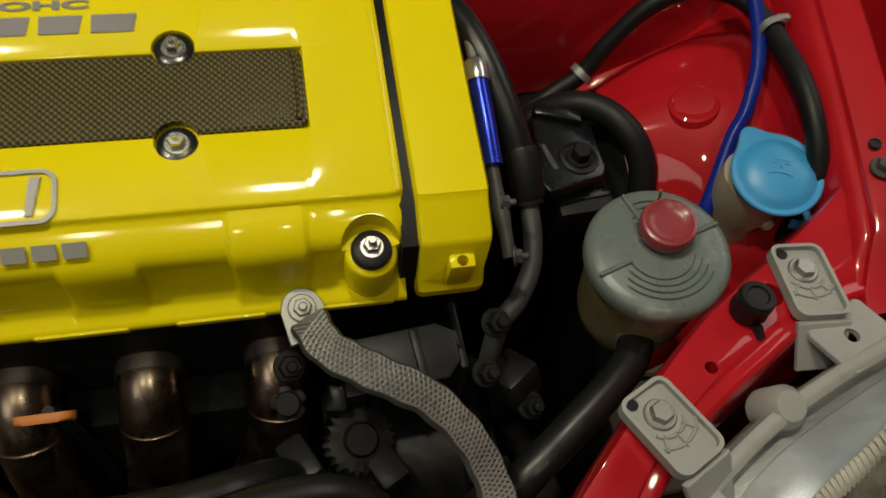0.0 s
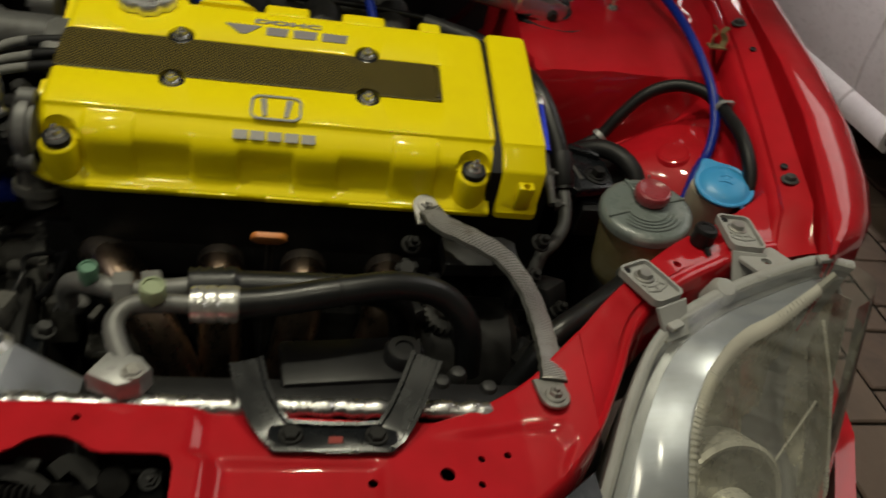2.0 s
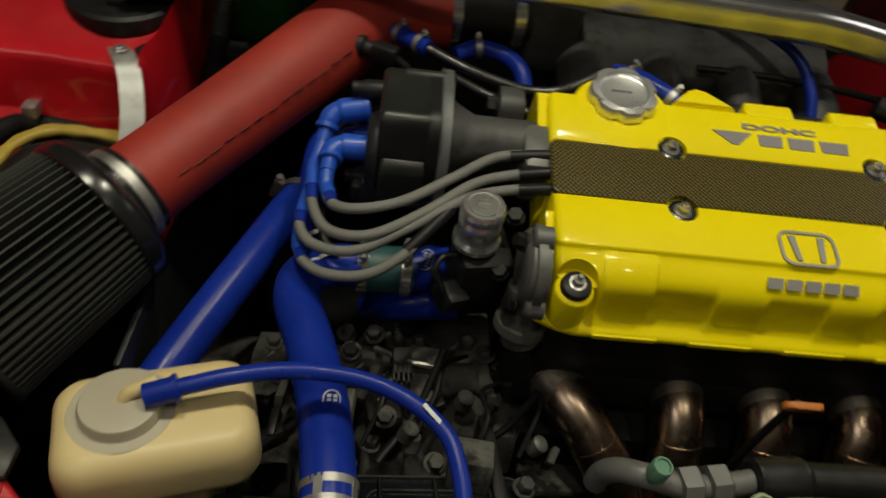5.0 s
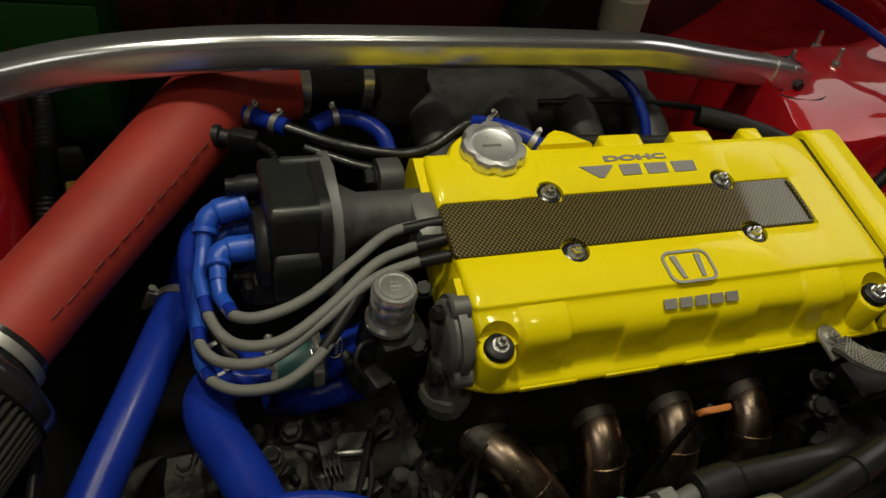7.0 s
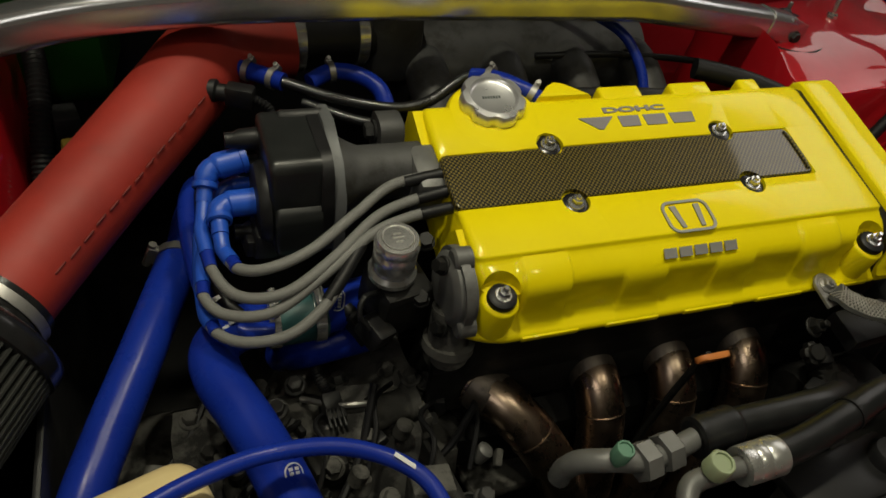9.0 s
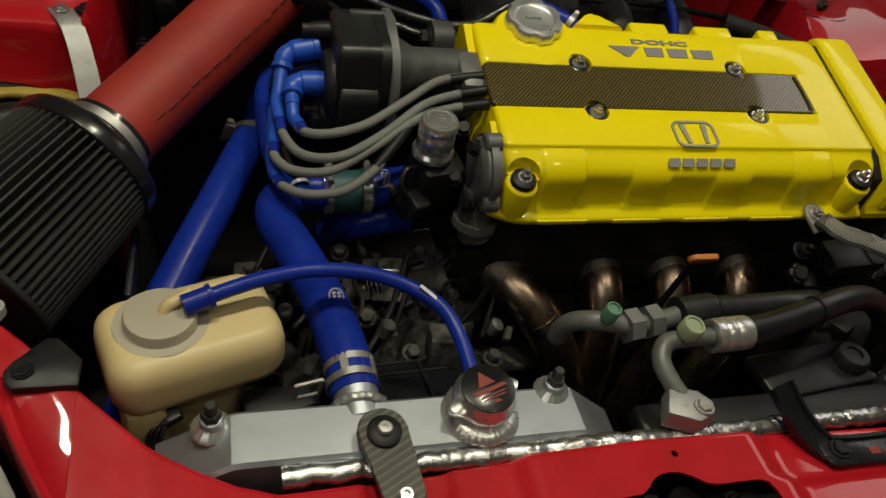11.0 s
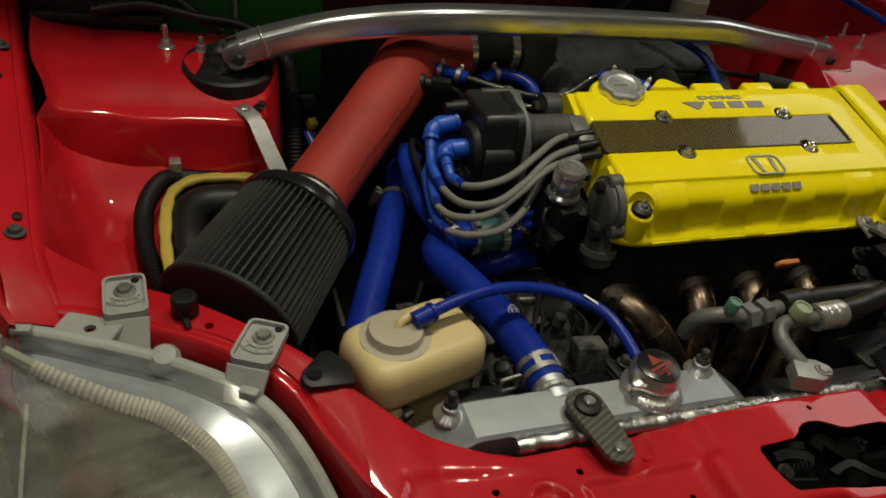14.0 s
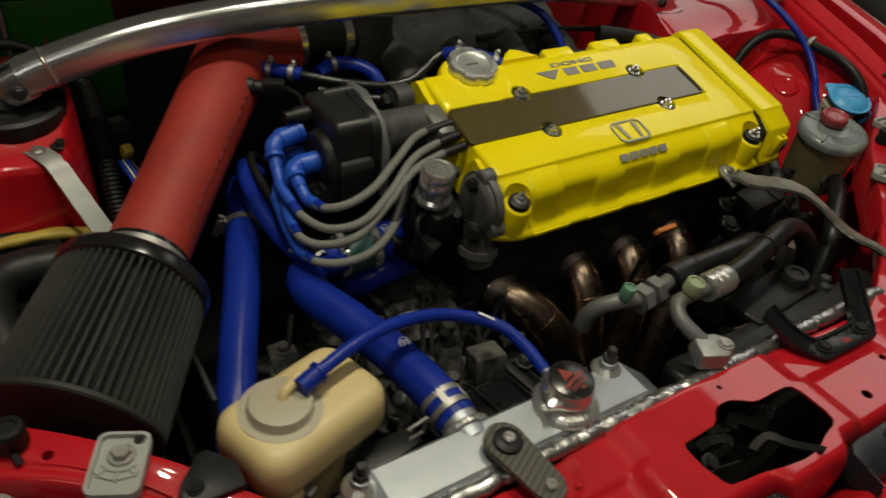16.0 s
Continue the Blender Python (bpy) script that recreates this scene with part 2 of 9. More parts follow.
def weave(name, tow, warp, weft, rough=0.36, coat=0.8, turn=0.0):
    """Plain weave under lacquer: each warp tow passes over one weft tow and under the next."""
    m = material(name, warp, rough, coat=coat, spec=0.2)
    nt = m.node_tree
    b = nt.nodes["Principled BSDF"]
    tc = nt.nodes.new("ShaderNodeTexCoord")
    mp = nt.nodes.new("ShaderNodeMapping")
    mp.inputs["Scale"].default_value = (1 / tow, 1 / tow, 1)
    mp.inputs["Rotation"].default_value[2] = radians(turn)
    nt.links.new(tc.outputs["Object"], mp.inputs[0])
    sep = nt.nodes.new("ShaderNodeSeparateXYZ")
    nt.links.new(mp.outputs[0], sep.inputs[0])

    def calc(op, a, c=None, d=None):
        n = nt.nodes.new("ShaderNodeMath")
        n.operation = op
        for sock, v in zip(n.inputs, (a, c, d)):
            if isinstance(v, bpy.types.NodeSocket):
                nt.links.new(v, sock)
            elif v is not None:
                sock.default_value = v
        return n.outputs[0]

    u, v = sep.outputs[0], sep.outputs[1]
    step = calc("FLOORED_MODULO", calc("SUBTRACT", calc("FLOOR", u), calc("FLOOR", v)), 2.0)
    over = calc("LESS_THAN", step, 0.5)
    hump_u = calc("SUBTRACT", 1.0, calc("MULTIPLY", 1.5, calc("ABSOLUTE", calc("SUBTRACT", calc("FRACT", u), 0.5))))
    hump_v = calc("SUBTRACT", 1.0, calc("MULTIPLY", 1.5, calc("ABSOLUTE", calc("SUBTRACT", calc("FRACT", v), 0.5))))
    hump = calc("ADD", calc("MULTIPLY", over, hump_u), calc("MULTIPLY", calc("SUBTRACT", 1.0, over), hump_v))
    base = _mix(nt, weft, warp, over)
    nt.links.new(_mix(nt, tuple(0.25 * c for c in weft), base, hump), b.inputs["Base Color"])
    bp = nt.nodes.new("ShaderNodeBump")
    bp.inputs["Strength"].default_value, bp.inputs["Distance"].default_value = 0.25, 0.0006
    nt.links.new(hump, bp.inputs["Height"])
    nt.links.new(bp.outputs[0], b.inputs["Normal"])
    return m


CARBON = weave("carbon_fibre_weave", 0.0021, (0.205, 0.155, 0.034), (0.008, 0.007, 0.004))
CARBON_TWILL = wavy("carbon_twill", "obj", a=(0.026, 0.024, 0.020), b=(0.095, 0.085, 0.060), rough=0.5, scale=58, turns=(62, 62), coat=0.7, bump=0.15, range=(0.2, 0.8))
FOIL = material("crinkled_foil_tape", (0.62, 0.62, 0.62), 0.28, 0.95, dark=(0.42, 0.42, 0.42), grain=1.0, grain_scale=140)
YELLOW_TAPE = material("yellow_cloth_tape", (0.50, 0.38, 0.06), 0.45, dark=(0.34, 0.24, 0.04), dirt=(0.22, 0.17, 0.06), dirt_at=(0.55, 0.8), grain=0.3, grain_scale=250)
TAN = material("brassy_spring_steel", (0.30, 0.24, 0.12), 0.42, 0.4, dark=(0.22, 0.17, 0.08), grain=0.1)
ORANGE = material("orange_plastic", (0.60, 0.21, 0.05), 0.4, dark=(0.5, 0.16, 0.04), grain=0.05)
GREEN_CAP = material("green_plastic", (0.10, 0.22, 0.15), 0.45, dark=(0.07, 0.17, 0.11), grain=0.05)
PALE_GREEN = material("pale_green_plastic", (0.28, 0.33, 0.20), 0.45, dark=(0.23, 0.28, 0.16), grain=0.05)
BATTERY = material("green_battery_case", (0.008, 0.070, 0.006), 0.5, dark=(0.006, 0.052, 0.004), spec=0.3, dirt=(0.012, 0.045, 0.012), dirt_at=(0.55, 0.8), grain=0.08)
TEAL = material("teal_housing", (0.02, 0.09, 0.09), 0.5, dark=(0.015, 0.06, 0.065), dirt=(0.05, 0.06, 0.05), grain=0.1)
WHITE_PRINT = material("white_print", (0.72, 0.72, 0.72), 0.5, dark=(0.62, 0.62, 0.62))
SILVER_PRINT = material("silver_emblem", (0.34, 0.33, 0.31), 0.45, 0.4, dark=(0.27, 0.26, 0.25))
PURPLE_GREY = material("grey_decal", (0.25, 0.23, 0.24), 0.5, 0.2, dark=(0.2, 0.185, 0.19))
DARK_PRINT = material("dark_print", (0.07, 0.085, 0.08), 0.5)
WARN_RED = material("red_print", (0.26, 0.022, 0.014), 0.5)
WHITE_PAINT = material("white_car_paint", (0.70, 0.66, 0.68), 0.3, dark=(0.64, 0.60, 0.62), coat=0.6)
TYRE = material("tyre_rubber", (0.02, 0.02, 0.02), 0.75, dark=(0.014, 0.014, 0.014), dirt=(0.06, 0.055, 0.05), grain=0.2, spec=0.3)
RIM = material("silver_wheel_paint", (0.5, 0.5, 0.51), 0.32, 0.7, dark=(0.4, 0.4, 0.41))
REFLECTOR = material("headlamp_reflector", (0.53, 0.565, 0.645), 0.32, 0.8, dark=(0.45, 0.48, 0.555), spread=0.06)
BOWL = material("aged_reflector_bowl", (0.72, 0.70, 0.62), 0.26, 0.5, dark=(0.52, 0.50, 0.42), spread=0.1, dirt=(0.22, 0.20, 0.15), dirt_at=(0.5, 0.8), dirt_scale=14)
RIB = material("bright_moulded_rib", (0.90, 0.88, 0.80), 0.16, 0.2, dark=(0.80, 0.77, 0.68), coat=0.6, spread=0.05)
LINED = material("finely_lined_reflector", (0.34, 0.35, 0.37), 0.36, 0.75, dark=(0.20, 0.21, 0.225), grain=0.3, grain_scale=90, stretch=(1, 14, 1))
YELLOWED_LENS = material("hazed_lens_rib", (0.50, 0.49, 0.43), 0.3, dark=(0.40, 0.38, 0.32), clear=0.3)
PAVER = material("brown_paver", (0.13, 0.09, 0.065), 0.8, dark=(0.12, 0.085, 0.065), dirt=(0.07, 0.055, 0.045), dirt_at=(0.5, 0.8), dirt_scale=9, grain=0.4, grain_scale=90)
_n = PAVER.node_tree
_oi = _n.nodes.new("ShaderNodeObjectInfo")
_pb = _n.nodes["Principled BSDF"]
_src = _pb.inputs["Base Color"].links[0].from_socket
_n.links.new(_mix(_n, _src, (0.20, 0.15, 0.11), _ramp(_n, _oi.outputs["Random"], 0.2, 1.6)), _pb.inputs["Base Color"])
PLASTER = material("pale_wall_paint", (0.58, 0.56, 0.52), 0.8, dark=(0.50, 0.48, 0.44), dirt=(0.38, 0.36, 0.33), dirt_at=(0.6, 0.85), dirt_scale=2.5, grain=0.2, grain_scale=60)
SAND = material("joint_sand", (0.06, 0.05, 0.04), 0.95, dark=(0.04, 0.034, 0.028), grain=0.5, grain_scale=120)

GLASS = bpy.data.materials.new("hazy_lens_plastic")
GLASS.use_nodes = True
_g = GLASS.node_tree
_b = _g.nodes["Principled BSDF"]
_b.inputs["Base Color"].default_value = (0.62, 0.62, 0.58, 1)
_b.inputs["Roughness"].default_value = 0.08
_tr = _g.nodes.new("ShaderNodeBsdfTransparent")
_tr.inputs[0].default_value = (0.93, 0.93, 0.89, 1)
_gl = _g.nodes.new("ShaderNodeBsdfGlossy")
_gl.inputs["Roughness"].default_value = 0.13
_fr = _g.nodes.new("ShaderNodeFresnel")
_fr.inputs[0].default_value = 1.55
_ms = _g.nodes.new("ShaderNodeMixShader")
_ml = _g.nodes.new("ShaderNodeMixShader")
_g.links.new(_ramp(_g, _noise(_g, 14, 5, (1, 6, 1)), 0.30, 2.2), _ms.inputs[0])
_g.links.new(_tr.outputs[0], _ms.inputs[1])
_g.links.new(_b.outputs[0], _ms.inputs[2])
_g.links.new(_fr.outputs[0], _ml.inputs[0])
_g.links.new(_ms.outputs[0], _ml.inputs[1])
_g.links.new(_gl.outputs[0], _ml.inputs[2])
_g.links.new(_ml.outputs[0], _g.nodes["Material Output"].inputs[0])

# ---------------------------------------------------------------- mesh helpers
def thing(name, at=(0, 0, 0), label="", category="", group="", kind=""):
    ob = new(name)
    ob.empty_display_size = 0.02
    ob.location = at
    bpy.context.view_layer.update()
    return tagged(ob, label, category, group, kind)


def finish(bm, name, material_, smooth=40):
    bmesh.ops.recalc_face_normals(bm, faces=bm.faces)
    me = bpy.data.meshes.new(name)
    lim = radians(smooth)
    for e in bm.edges:
        e.smooth = not (len(e.link_faces) == 2 and e.calc_face_angle(0) > lim)
    for f in bm.faces:
        f.smooth = True
    bm.to_mesh(me)
    bm.free()
    me.materials.append(material_)
    return me


def place(ob, parent):
    if parent:
        ob.parent = parent
        ob.matrix_parent_inverse = Matrix.Identity(4) if parent.parent else parent.matrix_basis.inverted()
    return ob


def part(name, bm, material_, parent=None, label="", smooth=40):
    """One mesh object in world coordinates, under a thing or a part."""
    ob = place(new(name, finish(bm, name, material_, smooth)), parent)
    if label:
        ob["label"] = label
    return ob


def single(name, bm, material_, label, category, group="", kind="", smooth=40):
    return tagged(new(name, finish(bm, name, material_, smooth)), label, category, group, kind)


def frame_to(direction, at=(0, 0, 0), up=(0, 0, 1)):
    """A pose whose z axis runs along a direction."""
    z = Vector(direction).normalized()
    u = Vector(up)
    if abs(z.dot(u)) > 0.98:
        u = Vector((0, 1, 0))
    x = u.cross(z).normalized()
    y = z.cross(x)
    m = Matrix((x, y, z)).transposed().to_4x4()
    m.translation = at
    return m


def box(bm, size, m=None, bevel=0.0, seg=2, taper=1.0):
    if m is None:
        m = Matrix.Identity(4)
    elif not isinstance(m, Matrix):
        m = Matrix.Translation(m)
    r = bmesh.ops.create_cube(bm, size=1)
    vs = r["verts"]
    for v in vs:
        k = taper if v.co.z > 0 else 1.0
        v.co = Vector((v.co.x * size[0] * k, v.co.y * size[1] * k, v.co.z * size[2]))
    if bevel:
        es = list({e for v in vs for e in v.link_edges})
        g = bmesh.ops.bevel(bm, geom=es, offset=bevel, segments=seg, affect="EDGES", profile=0.5)
        vs = list({v for f in g["faces"] for v in f.verts} | {v for v in vs if v.is_valid})
    bmesh.ops.transform(bm, matrix=m, verts=[v for v in vs if v.is_valid])
    return bm


def lathe(bm, profile, m=None, seg=32, wobble=None):
    """profile: (radius, height) pairs turned about z."""
    m = m or Matrix.Identity(4)
    rings = []
    for r, h in profile:
        if r <= 1e-6:
            rings.append([bm.verts.new(m @ Vector((0, 0, h)))])
        else:
            ring = []
            for i in range(seg):
                a = 2 * math.pi * i / seg
                k = wobble(a, r, h) if wobble else 1
                ring.append(bm.verts.new(m @ Vector((r * k * math.cos(a), r * k * math.sin(a), h))))
            rings.append(ring)
    for a, b in zip(rings, rings[1:]):
        if len(a) == 1 and len(b) == 1:
            continue
        for i in range(seg):
            j = (i + 1) % seg
            if len(a) == 1:
                bm.faces.new((a[0], b[j], b[i]))
            elif len(b) == 1:
                bm.faces.new((a[i], a[j], b[0]))
            else:
                bm.faces.new((a[i], a[j], b[j], b[i]))
    for ring in (rings[0], rings[-1]):
        if len(ring) > 1:
            bm.faces.new(ring)
    return bm


def spline(points, steps=8):
    """Catmull-Rom through the points."""
    p = [Vector(q) for q in points]
    p = [p[0] * 2 - p[1]] + p + [p[-1] * 2 - p[-2]]
    out = []
    for i in range(1, len(p) - 2):
        a, b, c, d = p[i - 1:i + 3]
        for s in range(steps):
            t = s / steps
            out.append(0.5 * ((2 * b) + (c - a) * t + (2 * a - 5 * b + 4 * c - d) * t * t + (3 * b - a - 3 * c + d) * t ** 3))
    out.append(p[-2].copy())
    return out


def sweep(bm, points, section, steps=8, up=(0, 0, 1), raw=False, size=None, uv=False):
    """A closed section (x, y pairs) carried along a smooth path. size(k): scale along the way; a section is kept upright."""
    path = [Vector(q) for q in points] if raw else spline(points, steps)
    n = len(path)
    rings = []
    prev = None
    for i, p in enumerate(path):
        d = (path[min(i + 1, n - 1)] - path[max(i - 1, 0)]).normalized()
        if prev is None:
            u = Vector(up)
            if abs(u.dot(d)) > 0.95:
                u = Vector((0.3, 1, 0.1))
            x = d.cross(u).normalized()
        else:
            x = (prev - d * prev.dot(d)).normalized()
        prev = x
        y = x.cross(d)
        k = size(i / (n - 1)) if size else 1
        rings.append([bm.verts.new(p + (x * a + y * b) * k) for a, b in section])
    s = len(section)
    lay = bm.loops.layers.uv.verify() if uv else None
    run, per = 0.0, [0.0]
    for j in range(s):
        per.append(per[-1] + (Vector(section[(j + 1) % s]) - Vector(section[j])).length)
    for i in range(n - 1):
        step = (path[i + 1] - path[i]).length
        for j in range(s):
            f = bm.faces.new((rings[i][j], rings[i][(j + 1) % s], rings[i + 1][(j + 1) % s], rings[i + 1][j]))
            if lay:
                for loop, (a, b) in zip(f.loops, ((run, per[j]), (run, per[j + 1]), (run + step, per[j + 1]), (run + step, per[j]))):
                    loop[lay].uv = (a * 60, b * 60)
        run += step
    bm.faces.new(rings[0])
    bm.faces.new(rings[-1])
    return bm


def circle(r, n=16, squash=1.0):
    return [(r * math.cos(2 * math.pi * i / n), r * squash * math.sin(2 * math.pi * i / n)) for i in range(n)]


def rounded(w, h, r, n=4):
    """A rounded rectangle outline."""
    out = []
    for cx, cy, a0 in ((w / 2 - r, h / 2 - r, 0), (-w / 2 + r, h / 2 - r, 90), (-w / 2 + r, -h / 2 + r, 180), (w / 2 - r, -h / 2 + r, 270)):
        for i in range(n + 1):
            a = radians(a0 + 90 * i / n)
            out.append((cx + r * math.cos(a), cy + r * math.sin(a)))
    return out


def tube(bm, points, r, steps=8, n=16, size=None, raw=False, squash=1.0):
    return sweep(bm, points, circle(r, n, squash), steps, size=size, raw=raw)


def corrugated(bm, points, r, pitch=0.0035, depth=0.0012, n=14):
    """A ribbed conduit."""
    path = spline(points, 24)
    length = [0.0]
    for a, b in zip(path, path[1:]):
        length.append(length[-1] + (b - a).length)
    count = int(length[-1] / (pitch / 2))
    fine, k = [], 0
    for i in range(count + 1):
        s = length[-1] * i / count
        while k < len(length) - 2 and length[k + 1] < s:
            k += 1
        t = (s - length[k]) / max(1e-9, length[k + 1] - length[k])
        fine.append(path[k].lerp(path[k + 1], t))
    flip = [0]

    def size(_):
        flip[0] += 1
        return 1.0 if flip[0] % 2 else 1.0 - depth / r
    return sweep(bm, fine, circle(r, n), raw=True, size=size)


def prism(bm, outline, depth, m=None, bevel=0.0, seg=2):
    """An outline in x, y pushed out along z by depth."""
    m = m or Matrix.Identity(4)
    lo = [bm.verts.new(Vector((x, y, 0))) for x, y in outline]
    hi = [bm.verts.new(Vector((x, y, depth))) for x, y in outline]
    n = len(outline)
    faces = [bm.faces.new(list(reversed(lo))), bm.faces.new(hi)]
    for i in range(n):
        faces.append(bm.faces.new((lo[i], lo[(i + 1) % n], hi[(i + 1) % n], hi[i])))
    vs = lo + hi
    if bevel:
        es = [e for e in faces[1].edges]
        g = bmesh.ops.bevel(bm, geom=es, offset=bevel, segments=seg, affect="EDGES", profile=0.5)
        vs = list({v for f in g["faces"] for v in f.verts} | {v for v in vs if v.is_valid})
    bmesh.ops.transform(bm, matrix=m, verts=[v for v in vs if v.is_valid])
    return bm


def loft(bm, rings, close=False, caps=True):
    """Rings of equal length joined one to the next."""
    vs = [[bm.verts.new(Vector(p)) for p in ring] for ring in rings]
    n = len(vs[0])
    for a, b in zip(vs, vs[1:]):
        for i in range(n if close else n - 1):
            j = (i + 1) % n
            bm.faces.new((a[i], a[j], b[j], b[i]))
    if close and caps:
        bm.faces.new(vs[0])
        bm.faces.new(vs[-1])
    return bm


def sheet(bm, rings, thick=0.0015):
    """An open lofted skin given a small thickness."""
    loft(bm, rings)
    bmesh.ops.recalc_face_normals(bm, faces=bm.faces)
    bmesh.ops.solidify(bm, geom=bm.faces[:], thickness=thick)
    return bm


def carve(bm, cutters):
    """The first solid less the others."""
    me = bpy.data.meshes.new("carve")
    bm.to_mesh(me)
    ob = new("carve", me)
    others = []
    for c in cutters:
        bmesh.ops.recalc_face_normals(c, faces=c.faces)
        cm = bpy.data.meshes.new("cutter")
        c.to_mesh(cm)
        c.free()
        co = new("cutter", cm)
        others.append(co)
        md = ob.modifiers.new("cut", "BOOLEAN")
        md.operation, md.object, md.solver = "DIFFERENCE", co, "EXACT"
    got = bpy.data.meshes.new_from_object(ob.evaluated_get(bpy.context.evaluated_depsgraph_get()))
    bm.clear()
    bm.from_mesh(got)
    for o in [ob] + others:
        data = o.data
        bpy.data.objects.remove(o)
        bpy.data.meshes.remove(data)
    bpy.data.meshes.remove(got)
    return bm


B = bmesh.new


def hexbolt(bm, m, across=0.012, head=0.006, washer=0.0, shank=0.0):
    """A hex head, with its washer below and a stub of thread above if wanted; z of m points out."""
    if washer:
        lathe(bm, [(0, 0), (washer, 0), (washer, 0.0012), (washer * 0.92, 0.002), (0, 0.002)], m, 20)
    lathe(bm, [(0, 0.001), (across / 2 * 1.15, 0.001), (across / 2 * 1.15, head * 0.8), (across / 2 * 0.98, head), (0, head)], m, 6)
    if shank:
        lathe(bm, [(0, head * 0.9), (across * 0.27, head * 0.9), (across * 0.27, head + shank), (across * 0.2, head + shank + 0.001), (0, head + shank + 0.001)], m, 12)
    return bm


def clamp_band(bm, at, along, r, width=0.009, screw=True, turn=0.0):
    """A worm-drive hose clamp round a hose."""
    m = frame_to(along, at) @ pose(0, 0, 0, 0, 0, turn)
    lathe(bm, [(r, -width / 2), (r + 0.0012, -width / 2), (r + 0.0012, width / 2), (r, width / 2), (r, -width / 2)], m, 28)
    if screw:
        k = 1.0 if r > 0.015 else 0.55
        box(bm, (0.009 * k, 0.018 * k, width * 0.95), m @ Matrix.Translation((r + 0.004 * k, 0, 0)), 0.001 * k, 1)
        lathe(bm, [(0, -0.014 * k), (0.0038 * k, -0.014 * k), (0.0038 * k, 0.012 * k), (0, 0.012 * k)], m @ Matrix.Translation((r + 0.0055 * k, 0, 0)) @ pose(0, 0, 0, 90, 0, 0), 10)
    return bm


# ---------------------------------------------------------------- ground and surroundings
bm = B()
for x0, x1 in ((-60, 60),):
    box(bm, (120, 120, 0.2), (0, 0, -0.112))
ground = single("ground", bm, SAND, "dark sandy bed under the brown paving", "ground", kind="structure")

# unseen plain walls and ceiling, added for bounced light and reflections
for name, size, at in (("wall_south", (7.2, 0.12, 2.8), (0.3, -3.2, 1.4)), ("wall_west", (0.12, 9.4, 2.8), (-3.3, 1.5, 1.4)), ("wall_east", (0.12, 9.4, 2.8), (3.9, 1.5, 1.4)), ("wall_north", (7.2, 0.12, 2.8), (0.3, 6.2, 1.4)), ("ceiling", (7.4, 9.6, 0.1), (0.3, 1.5, 2.86))):
    bm = B()
    box(bm, size, at, 0.004)
    single(name, bm, PLASTER, "unseen plain pale surface added for bounce and reflections", name.split("_")[0], kind="structure")

# ---------------------------------------------------------------- red car shell
car = thing("red_car", (0, 0.4, 0.0), "red hatchback with its bonnet open, front end stripped of trim", "car")

# upper radiator support: pressed panel across the front
def table(x, rows):
    if x <= rows[0][0]:
        return rows[0][1]
    for (a, p), (b, q) in zip(rows, rows[1:]):
        if x <= b:
            return p + (q - p) * (x - a) / (b - a)
    return rows[-1][1]


def ease(a, b, x):
    k = min(1.0, max(0.0, (x - a) / (b - a)))
    return k * k * (3 - 2 * k)


def swage(x, y):
    """Distance inside (+) or outside (-) the pressed line where the side arms run out into the panel."""
    line = [(0.366, -0.060), (0.372, -0.021), (0.380, -0.004), (0.374, 0.011), (0.345, 0.0145), (0.305, 0.008), (0.265, 0.003), (0.20, -0.004)]
    best, sign = 9.0, 1
    for (ax, ay), (bx, by) in zip(line, line[1:]):
        dx, dy = bx - ax, by - ay
        k = min(1.0, max(0.0, ((x - ax) * dx + (y - ay) * dy) / (dx * dx + dy * dy)))
        d = math.hypot(x - ax - k * dx, y - ay - k * dy)
        if d < best:
            best, sign = d, 1 if dx * (y - ay) - dy * (x - ax) > 0 else -1
    return best * sign


def panel_back(x):
    return table(abs(x), [(0, 0.028), (0.12, 0.025), (0.22, 0.021), (0.275, 0.0195), (0.30, 0.027), (0.33, 0.043), (0.36, 0.060), (0.405, 0.098)])


def panel_front(x):
    return table(abs(x), [(0, -0.0805), (0.24, -0.0805), (0.29, -0.0775), (0.333, -0.059), (0.358, -0.042), (0.380, -0.024), (0.405, 0.004)]) - 0.0145 * ease(-0.016, -0.002, x) * ease(0.084, 0.070, x)


